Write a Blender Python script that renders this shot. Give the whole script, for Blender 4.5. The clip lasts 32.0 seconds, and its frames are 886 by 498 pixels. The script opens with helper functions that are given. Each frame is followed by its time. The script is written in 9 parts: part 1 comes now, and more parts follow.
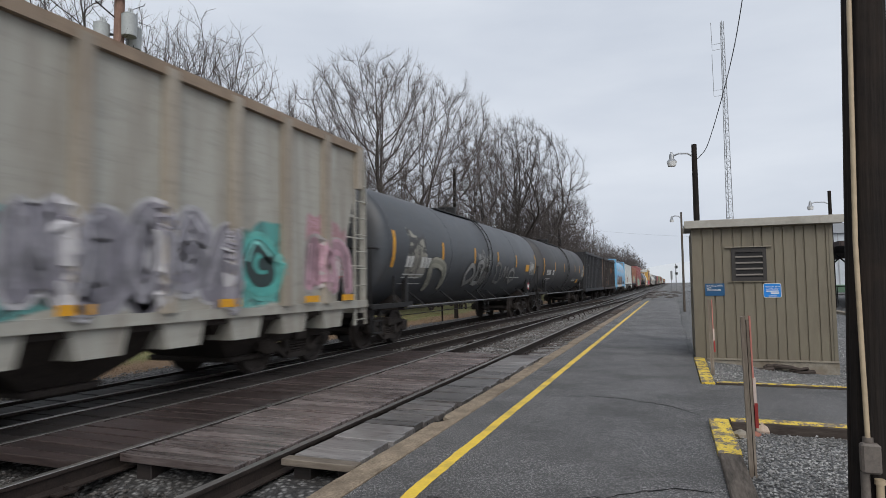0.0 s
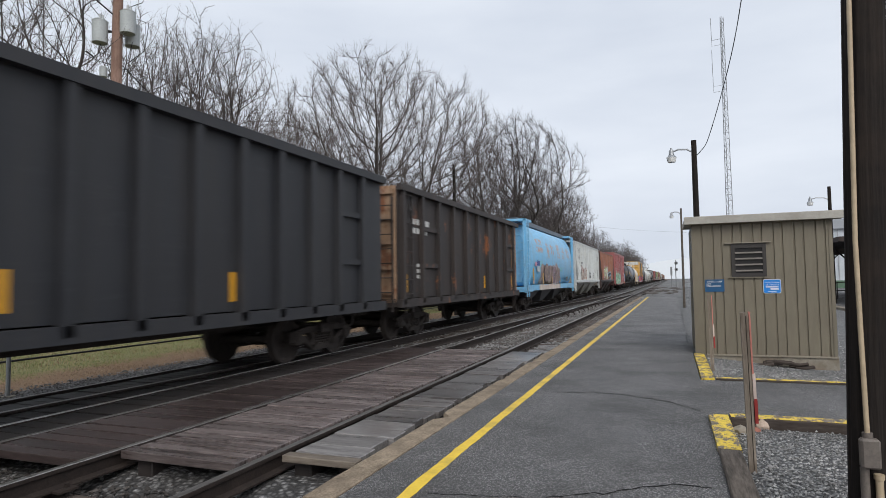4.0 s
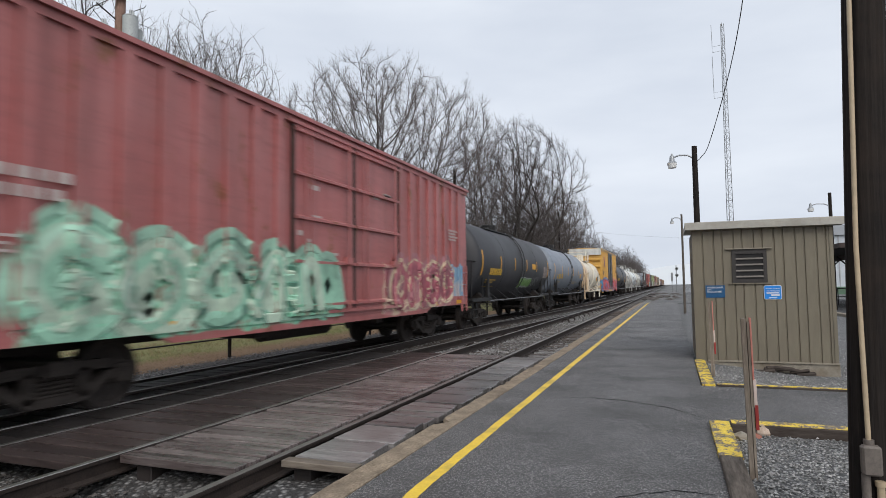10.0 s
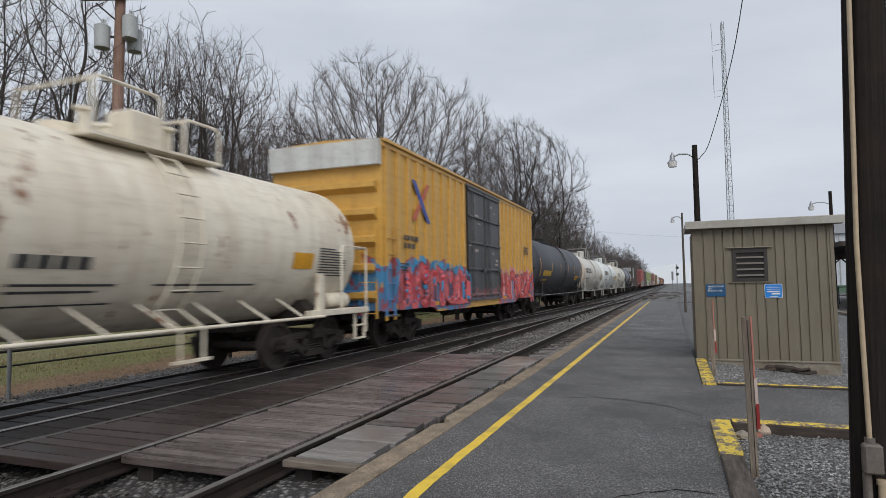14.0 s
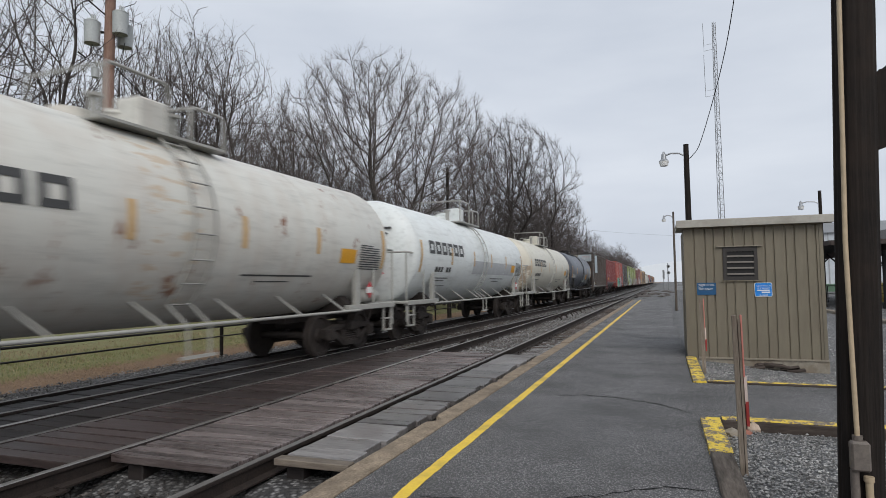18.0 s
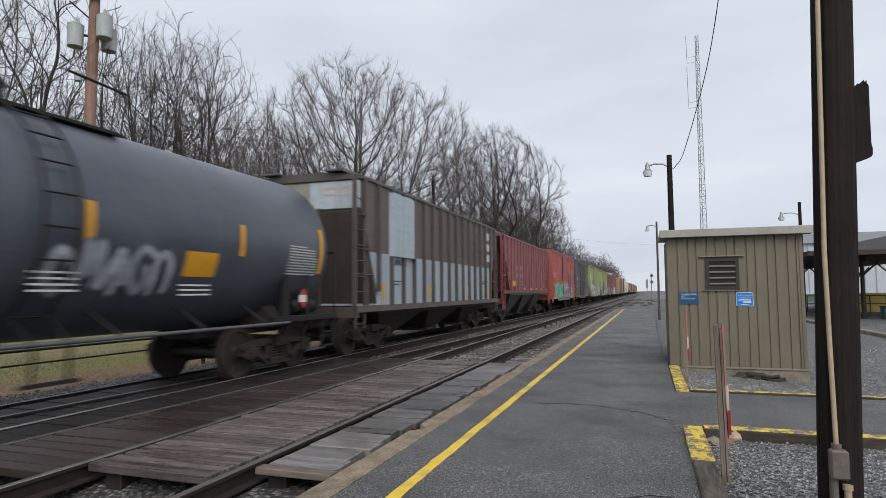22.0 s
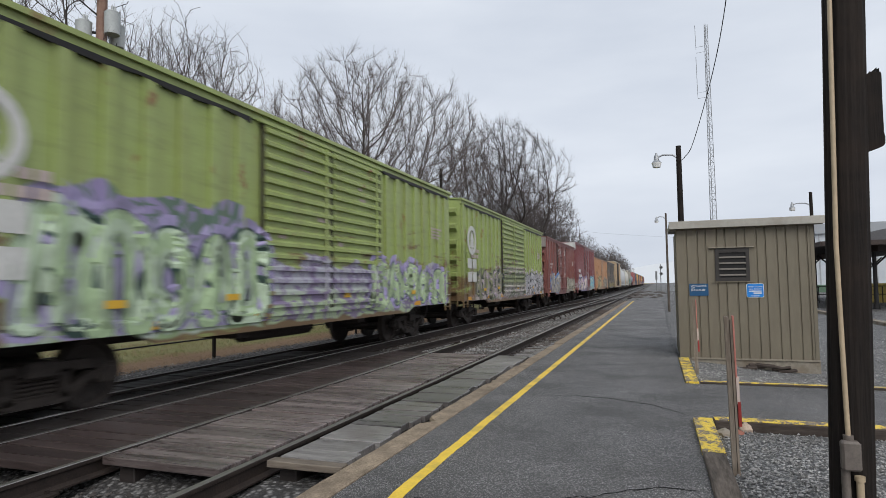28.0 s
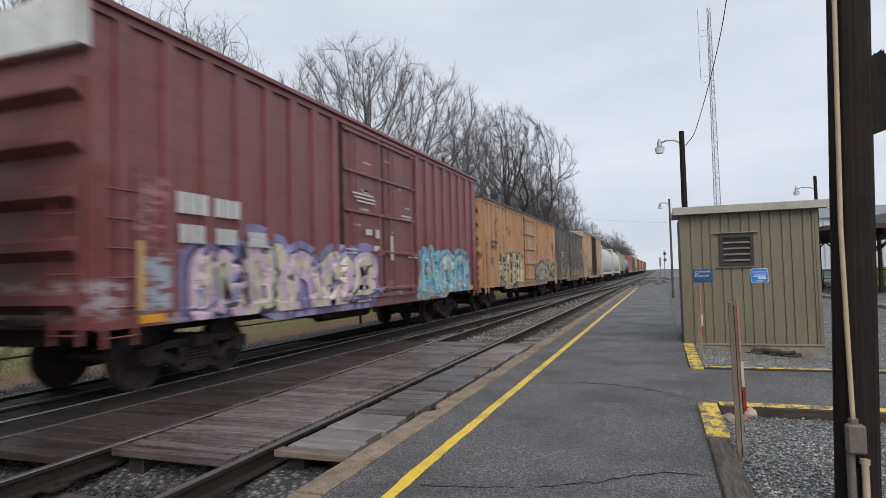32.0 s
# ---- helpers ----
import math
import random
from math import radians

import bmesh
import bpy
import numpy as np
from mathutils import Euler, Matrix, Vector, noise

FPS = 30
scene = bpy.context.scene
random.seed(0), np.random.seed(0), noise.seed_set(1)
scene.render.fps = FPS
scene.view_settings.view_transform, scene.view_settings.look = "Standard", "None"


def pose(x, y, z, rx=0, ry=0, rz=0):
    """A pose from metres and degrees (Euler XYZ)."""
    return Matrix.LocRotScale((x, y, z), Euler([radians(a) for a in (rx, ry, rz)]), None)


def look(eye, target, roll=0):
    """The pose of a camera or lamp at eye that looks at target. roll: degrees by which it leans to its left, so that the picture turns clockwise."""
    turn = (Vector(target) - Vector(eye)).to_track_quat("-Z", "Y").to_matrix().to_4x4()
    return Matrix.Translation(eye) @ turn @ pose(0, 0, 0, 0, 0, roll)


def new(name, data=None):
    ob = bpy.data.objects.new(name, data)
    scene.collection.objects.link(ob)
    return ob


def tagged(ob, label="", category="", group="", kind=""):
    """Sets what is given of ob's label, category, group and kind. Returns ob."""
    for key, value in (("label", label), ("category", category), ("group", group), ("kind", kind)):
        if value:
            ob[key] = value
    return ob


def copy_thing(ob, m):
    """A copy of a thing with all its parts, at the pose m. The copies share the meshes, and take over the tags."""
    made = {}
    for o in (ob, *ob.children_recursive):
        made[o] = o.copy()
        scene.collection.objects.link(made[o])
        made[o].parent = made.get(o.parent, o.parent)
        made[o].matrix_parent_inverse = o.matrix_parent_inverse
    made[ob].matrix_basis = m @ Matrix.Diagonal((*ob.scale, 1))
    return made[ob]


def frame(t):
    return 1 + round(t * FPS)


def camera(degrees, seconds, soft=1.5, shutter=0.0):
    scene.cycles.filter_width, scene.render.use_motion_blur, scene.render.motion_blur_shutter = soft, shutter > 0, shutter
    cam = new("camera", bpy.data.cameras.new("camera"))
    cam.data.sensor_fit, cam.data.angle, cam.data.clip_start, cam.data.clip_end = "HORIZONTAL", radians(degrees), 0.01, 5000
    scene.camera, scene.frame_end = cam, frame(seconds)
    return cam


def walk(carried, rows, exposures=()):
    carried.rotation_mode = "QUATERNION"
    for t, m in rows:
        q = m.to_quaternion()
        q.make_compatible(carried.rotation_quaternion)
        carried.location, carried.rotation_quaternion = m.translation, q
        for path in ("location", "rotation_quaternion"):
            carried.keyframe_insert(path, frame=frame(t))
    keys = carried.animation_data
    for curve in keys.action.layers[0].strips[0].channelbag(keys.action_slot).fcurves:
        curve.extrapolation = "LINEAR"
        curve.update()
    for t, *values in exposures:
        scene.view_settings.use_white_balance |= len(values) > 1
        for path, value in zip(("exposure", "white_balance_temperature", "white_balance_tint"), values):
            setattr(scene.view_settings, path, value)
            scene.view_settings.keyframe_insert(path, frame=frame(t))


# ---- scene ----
# one handheld camera on the platform; x across the tracks, y along them, z = 0 at rail head and platform
EYE = 1.526
cam = camera(72.5, 32.0, soft=0.42, shutter=0.4)
walk(cam, [
    (0, pose(0, 0, EYE, 93.402, 0.723, 20.698)),
    (0.5, pose(0, 0, EYE, 93.397, 0.760, 20.735)),
    (1, pose(0, 0, EYE, 93.316, 0.809, 20.808)),
    (1.5, pose(0, 0, EYE, 93.339, 0.801, 20.880)),
    (2, pose(0, 0, EYE, 93.328, 0.876, 20.854)),
    (2.5, pose(0, 0, EYE, 93.193, 0.947, 20.784)),
    (3, pose(0, 0, EYE, 93.100, 0.875, 20.817)),
    (3.5, pose(0, 0, EYE, 93.072, 0.870, 20.757)),
    (5.5, pose(0, 0, EYE, 93.311, 0.882, 20.564)),
    (6, pose(0, 0, EYE, 93.408, 0.790, 20.610)),
    (6.5, pose(0, 0, EYE, 93.478, 0.753, 20.601)),
    (7, pose(0, 0, EYE, 93.474, 0.744, 20.607)),
    (7.5, pose(0, 0, EYE, 93.479, 0.739, 20.622)),
    (8, pose(0, 0, EYE, 93.476, 0.710, 20.670)),
    (8.5, pose(0, 0, EYE, 93.403, 0.720, 20.689)),
    (9, pose(0, 0, EYE, 93.409, 0.720, 20.739)),
    (9.5, pose(0, 0, EYE, 93.499, 0.715, 20.739)),
    (10, pose(0, 0, EYE, 93.561, 0.693, 20.728)),
    (10.5, pose(0, 0, EYE, 93.603, 0.664, 20.670)),
    (11, pose(0, 0, EYE, 93.601, 0.678, 20.606)),
    (11.5, pose(0, 0, EYE, 93.628, 0.697, 20.532)),
    (12, pose(0, 0, EYE, 93.625, 0.688, 20.466)),
    (12.5, pose(0, 0, EYE, 93.595, 0.742, 20.350)),
    (13, pose(0, 0, EYE, 93.592, 0.741, 20.403)),
    (13.5, pose(0, 0, EYE, 93.689, 0.855, 20.671)),
    (14, pose(0, 0, EYE, 93.526, 0.855, 20.778)),
    (14.5, pose(0, 0, EYE, 93.461, 0.823, 20.714)),
    (16.5, pose(0, 0, EYE, 93.851, 0.667, 20.337)),
    (17, pose(0, 0, EYE, 93.638, 0.776, 20.304)),
    (17.5, pose(0, 0, EYE, 93.429, 0.817, 20.196)),
    (18, pose(0, 0, EYE, 93.334, 0.753, 20.040)),
    (18.5, pose(0, 0, EYE, 93.359, 0.725, 19.850)),
    (19, pose(0, 0, EYE, 93.366, 0.631, 19.636)),
    (19.5, pose(0, 0, EYE, 93.385, 0.427, 19.391)),
    (20, pose(0, 0, EYE, 93.662, 0.355, 19.001)),
    (20.5, pose(0, 0, EYE, 93.941, 0.321, 18.665)),
    (21, pose(0, 0, EYE, 94.037, 0.390, 18.329)),
    (21.5, pose(0, 0, EYE, 94.109, 0.413, 18.465)),
    (22, pose(0, 0, EYE, 94.066, 0.419, 18.617)),
    (22.5, pose(0, 0, EYE, 93.950, 0.478, 18.652)),
    (23, pose(0, 0, EYE, 93.803, 0.508, 18.621)),
    (23.5, pose(0, 0, EYE, 93.909, 0.551, 18.385)),
    (24, pose(0, 0, EYE, 93.829, 0.550, 18.265)),
    (24.5, pose(0, 0, EYE, 93.703, 0.642, 18.197)),
    (25, pose(0, 0, EYE, 93.610, 0.643, 18.204)),
    (25.5, pose(0, 0, EYE, 93.501, 0.621, 18.249)),
    (27.5, pose(0, 0, EYE, 93.449, 0.713, 19.064)),
    (28, pose(0, 0, EYE, 93.438, 0.806, 19.429)),
    (28.5, pose(0, 0, EYE, 93.344, 0.943, 19.730)),
    (29, pose(0, 0, EYE, 93.060, 1.043, 19.892)),
    (29.5, pose(0, 0, EYE, 92.813, 1.175, 19.894)),
    (30, pose(0, 0, EYE, 92.558, 1.283, 19.968)),
    (30.5, pose(0, 0, EYE, 92.390, 1.419, 19.886)),
    (31, pose(0, 0, EYE, 92.318, 1.463, 19.799)),
    (31.5, pose(0, 0, EYE, 92.338, 1.462, 19.798)),
    (32, pose(0, 0, EYE, 92.398, 1.522, 19.777)),
], exposures=[(0, 0.05), (3, 0.24), (6, 0.12), (8, 0.04), (9, 0.14), (10, 0.22), (12.5, 0.2), (14, -0.05), (17, 0.07), (20, -0.06), (21, 0.0), (22, 0.14), (32, 0.14)])

# ---- overcast daylight ----
world = bpy.data.worlds.new("overcast_sky")
scene.world = world
world.use_nodes = True
wn, wl = world.node_tree.nodes, world.node_tree.links
wn.clear()
w_out, w_bg = wn.new("ShaderNodeOutputWorld"), wn.new("ShaderNodeBackground")
w_sky = wn.new("ShaderNodeTexSky")
w_sky.sky_type, w_sky.sun_disc = "NISHITA", False
w_sky.sun_elevation, w_sky.sun_rotation = radians(32), radians(150)
w_sky.air_density, w_sky.dust_density, w_sky.ozone_density = 1.0, 4.0, 1.0
w_gray = wn.new("ShaderNodeHueSaturation")
w_gray.inputs["Saturation"].default_value = 0.12
w_co, w_map = wn.new("ShaderNodeTexCoord"), wn.new("ShaderNodeMapping")
w_map.inputs["Scale"].default_value = (1.6, 1.6, 6.0)
w_noise, w_ramp = wn.new("ShaderNodeTexNoise"), wn.new("ShaderNodeValToRGB")
w_noise.inputs["Scale"].default_value, w_noise.inputs["Detail"].default_value = 1.6, 5
w_ramp.color_ramp.elements[0].position, w_ramp.color_ramp.elements[1].position = 0.3, 0.72
w_ramp.color_ramp.elements[0].color, w_ramp.color_ramp.elements[1].color = (5.6, 6.15, 7.1, 1), (7.0, 7.5, 8.3, 1)
w_mix = wn.new("ShaderNodeMix")
w_mix.data_type = "RGBA"
w_mix.inputs["Factor"].default_value = 0.82
wl.new(w_sky.outputs["Color"], w_gray.inputs["Color"])
wl.new(w_co.outputs["Generated"], w_map.inputs["Vector"])
wl.new(w_map.outputs["Vector"], w_noise.inputs["Vector"])
wl.new(w_noise.outputs["Fac"], w_ramp.inputs["Fac"])
wl.new(w_gray.outputs["Color"], w_mix.inputs["A"])
wl.new(w_ramp.outputs["Color"], w_mix.inputs["B"])
wl.new(w_mix.outputs["Result"], w_bg.inputs["Color"])
w_bg.inputs["Strength"].default_value = 0.11
wl.new(w_bg.outputs["Background"], w_out.inputs["Surface"])

sun_lamp = bpy.data.lights.new("sun", "SUN")
sun_lamp.energy, sun_lamp.angle, sun_lamp.color = 1.65, radians(40), (1.0, 0.97, 0.93)
new("sun", sun_lamp).matrix_world = look((0, 0, 0), (-0.45, 0.73, -0.85))


# ---- geometry helpers ----
class Geo:
    """Vertices and faces of one mesh; smooth faces are kept apart."""

    def __init__(self):
        self.v, self.f, self.s = [], [], []

    def add(self, verts, faces, smooth=False):
        n = len(self.v)
        self.v += [tuple(p) for p in verts]
        self.f += [tuple(n + i for i in q) for q in faces]
        self.s += [smooth] * len(faces)
        return self

    def box(self, x0, x1, y0, y1, z0, z1, c=0.0):
        if c <= 0:
            vs = [(x, y, z) for x in (x0, x1) for y in (y0, y1) for z in (z0, z1)]
            return self.add(vs, [(0, 1, 3, 2), (4, 6, 7, 5), (0, 4, 5, 1), (2, 3, 7, 6), (0, 2, 6, 4), (1, 5, 7, 3)])
        bm = bmesh.new()
        bmesh.ops.create_cube(bm, size=1)
        for p in bm.verts:
            p.co = ((x0 + x1) / 2 + p.co.x * (x1 - x0), (y0 + y1) / 2 + p.co.y * (y1 - y0), (z0 + z1) / 2 + p.co.z * (z1 - z0))
        bmesh.ops.bevel(bm, geom=bm.edges[:], offset=c, segments=1, affect="EDGES")
        bm.verts.index_update()
        self.add([p.co[:] for p in bm.verts], [[q.index for q in f.verts] for f in bm.faces])
        bm.free()
        return self

    def rod(self, p0, p1, r0, r1=None, n=6, caps=True):
        r1 = r0 if r1 is None else r1
        p0, p1 = Vector(p0), Vector(p1)
        d = (p1 - p0).normalized()
        a = d.orthogonal().normalized()
        b = d.cross(a)
        ring = [(math.cos(2 * math.pi * i / n), math.sin(2 * math.pi * i / n)) for i in range(n)]
        vs = [p0 + (a * u + b * w) * r0 for u, w in ring] + [p1 + (a * u + b * w) * r1 for u, w in ring]
        self.add(vs, [(i, (i + 1) % n, n + (i + 1) % n, n + i) for i in range(n)], n > 4)
        if caps:
            self.add(vs[:n], [tuple(range(n - 1, -1, -1))])
            self.add(vs[n:], [tuple(range(n))])
        return self

    def pipe(self, pts, r, n=5):
        """A tube of one piece along a bent line."""
        pts = [Vector(p) for p in pts]
        side, vs = None, []
        for i, p in enumerate(pts):
            d = (pts[min(i + 1, len(pts) - 1)] - pts[max(i - 1, 0)]).normalized()
            side = d.orthogonal() if side is None else side - d * side.dot(d)
            side = side.normalized() if side.length > 1e-6 else d.orthogonal().normalized()
            up = d.cross(side)
            vs += [p + (side * math.cos(2 * math.pi * k / n) + up * math.sin(2 * math.pi * k / n)) * r for k in range(n)]
        m = len(pts)
        self.add(vs, [(i * n + k, i * n + (k + 1) % n, (i + 1) * n + (k + 1) % n, (i + 1) * n + k) for i in range(m - 1) for k in range(n)], n > 4)
        return self.add(vs[:n], [tuple(range(n - 1, -1, -1))]).add(vs[-n:], [tuple(range(n))])

    def lathe(self, prof, origin, axis="y", n=24, smooth=True):
        """Turn the profile (along, radius) about an axis through origin."""
        ox, oy, oz = origin
        vs = []
        for s, r in prof:
            for i in range(n):
                u, w = r * math.cos(2 * math.pi * i / n), r * math.sin(2 * math.pi * i / n)
                vs.append((ox + u, oy + s, oz + w) if axis == "y" else (ox + s, oy + u, oz + w) if axis == "x" else (ox + u, oy + w, oz + s))
        fs = [(k * n + i, k * n + (i + 1) % n, (k + 1) * n + (i + 1) % n, (k + 1) * n + i) for k in range(len(prof) - 1) for i in range(n)]
        if axis != "z":
            fs = [q[::-1] for q in fs]
        return self.add(vs, fs, smooth)

    def prism(self, pts, axis, a0, a1, smooth=False):
        """A flat outline, drawn out along an axis from a0 to a1."""
        n = len(pts)

        def at(p, a):
            return (a, p[0], p[1]) if axis == "x" else (p[0], a, p[1]) if axis == "y" else (p[0], p[1], a)
        vs = [at(p, a0) for p in pts] + [at(p, a1) for p in pts]
        self.add(vs, [(i, (i + 1) % n, n + (i + 1) % n, n + i) for i in range(n)], smooth)
        self.add(vs[:n], [tuple(range(n))[::-1]])
        self.add(vs[n:], [tuple(range(n))])
        return self

    def mesh(self, name):
        me = bpy.data.meshes.new(name)
        me.from_pydata(self.v, [], self.f)
        me.polygons.foreach_set("use_smooth", self.s)
        bm = bmesh.new()
        bm.from_mesh(me)
        bmesh.ops.recalc_face_normals(bm, faces=bm.faces[:])
        bm.to_mesh(me)
        bm.free()
        return me


def part(name, geo, material, parent=None, label=""):
    """One mesh object under a thing or a part, or at top level."""
    me = geo.mesh(name) if isinstance(geo, Geo) else geo
    if material is not None and not me.materials:
        me.materials.append(material)
    ob = new(name, me)
    if parent is not None:
        ob.parent = parent
    return tagged(ob, label) if label else ob


def thing(name, label, category, group="", m=None):
    ob = tagged(new(name), label, category, group)
    ob.empty_display_size = 0.2
    if m is not None:
        ob.matrix_basis = m
    return ob


# ---- materials ----
def nodes_of(name):
    mat = bpy.data.materials.new(name)
    mat.use_nodes = True
    return mat, mat.node_tree.nodes, mat.node_tree.links, mat.node_tree.nodes["Principled BSDF"]


def rgb(c):
    return (*c, 1.0)


def noise_node(nt, links, vec, scale, detail=4.0, rough=0.55, stretch=(1, 1, 1)):
    mp, nz = nt.new("ShaderNodeMapping"), nt.new("ShaderNodeTexNoise")
    mp.inputs["Scale"].default_value = stretch
    nz.inputs["Scale"].default_value, nz.inputs["Detail"].default_value, nz.inputs["Roughness"].default_value = scale, detail, rough
    links.new(vec, mp.inputs["Vector"])
    links.new(mp.outputs["Vector"], nz.inputs["Vector"])
    return nz.outputs["Fac"]


def ramp_node(nt, links, fac, stops):
    r = nt.new("ShaderNodeValToRGB")
    el = r.color_ramp.elements
    while len(el) < len(stops):
        el.new(0.5)
    for e, (pos, col) in zip(el, stops):
        e.position, e.color = pos, (*col, 1) if not isinstance(col, (int, float)) else (col, col, col, 1)
    links.new(fac, r.inputs["Fac"])
    return r.outputs["Color"]


def mix_node(nt, links, fac, a, b, mode="MIX"):
    m = nt.new("ShaderNodeMix")
    m.data_type, m.blend_type = "RGBA", mode
    for sock, val in (("Factor", fac), ("A", a), ("B", b)):
        s = m.inputs[sock]
        if isinstance(val, bpy.types.NodeSocket):
            links.new(val, s)
        elif sock == "Factor":
            s.default_value = val
        else:
            s.default_value = rgb(val)
    return m.outputs["Result"]


def math_node(nt, links, op, a, b=0.0, c=None, clamp=False):
    m = nt.new("ShaderNodeMath")
    m.operation, m.use_clamp = op, clamp
    for i, val in enumerate((a, b) if c is None else (a, b, c)):
        if isinstance(val, bpy.types.NodeSocket):
            links.new(val, m.inputs[i])
        else:
            m.inputs[i].default_value = val
    return m.outputs["Value"]


def bump_node(nt, links, bsdf, height, dist, strength=0.6):
    b = nt.new("ShaderNodeBump")
    b.inputs["Distance"].default_value, b.inputs["Strength"].default_value = dist, strength
    links.new(height, b.inputs["Height"])
    links.new(b.outputs["Normal"], bsdf.inputs["Normal"])


def surface(name, dark, light, scale=8.0, rough=0.8, stretch=(1, 1, 1), stain=None, stain_scale=0.7, stain_amount=0.5, bump=0.004, metal=0.0, grain=6.0, shift=0.0):
    """Two tones mixed by fine grain, with stains at a larger scale, and relief."""
    mat, nt, links, bsdf = nodes_of(name)
    co = nt.new("ShaderNodeTexCoord").outputs["Object"]
    fine = noise_node(nt, links, co, scale * grain, 5, 0.65, stretch)
    broad = noise_node(nt, links, co, scale, 4, 0.6, stretch)
    both = math_node(nt, links, "ADD", math_node(nt, links, "MULTIPLY", fine, 0.55), math_node(nt, links, "MULTIPLY", broad, 0.45))
    col = ramp_node(nt, links, both, [(0.32, dark), (0.68, light)])
    if stain:
        spot = noise_node(nt, links, co, stain_scale, 5, 0.6)
        col = mix_node(nt, links, math_node(nt, links, "MULTIPLY", ramp_node(nt, links, spot, [(0.48, 0.0), (0.64, 1.0)]), stain_amount), col, stain)
    if shift:
        info = nt.new("ShaderNodeObjectInfo")
        hsv = nt.new("ShaderNodeHueSaturation")
        links.new(math_node(nt, links, "MULTIPLY_ADD", info.outputs["Random"], shift * 2, 1 - shift), hsv.inputs["Value"])
        links.new(col, hsv.inputs["Color"])
        col = hsv.outputs["Color"]
    links.new(col, bsdf.inputs["Base Color"])
    links.new(math_node(nt, links, "MULTIPLY_ADD", broad, 0.25, rough - 0.12, clamp=True), bsdf.inputs["Roughness"])
    bsdf.inputs["Metallic"].default_value = metal
    bsdf.inputs["Specular IOR Level"].default_value = 0.2 if rough > 0.65 else 0.45
    if bump:
        bump_node(nt, links, bsdf, both, bump)
    return mat


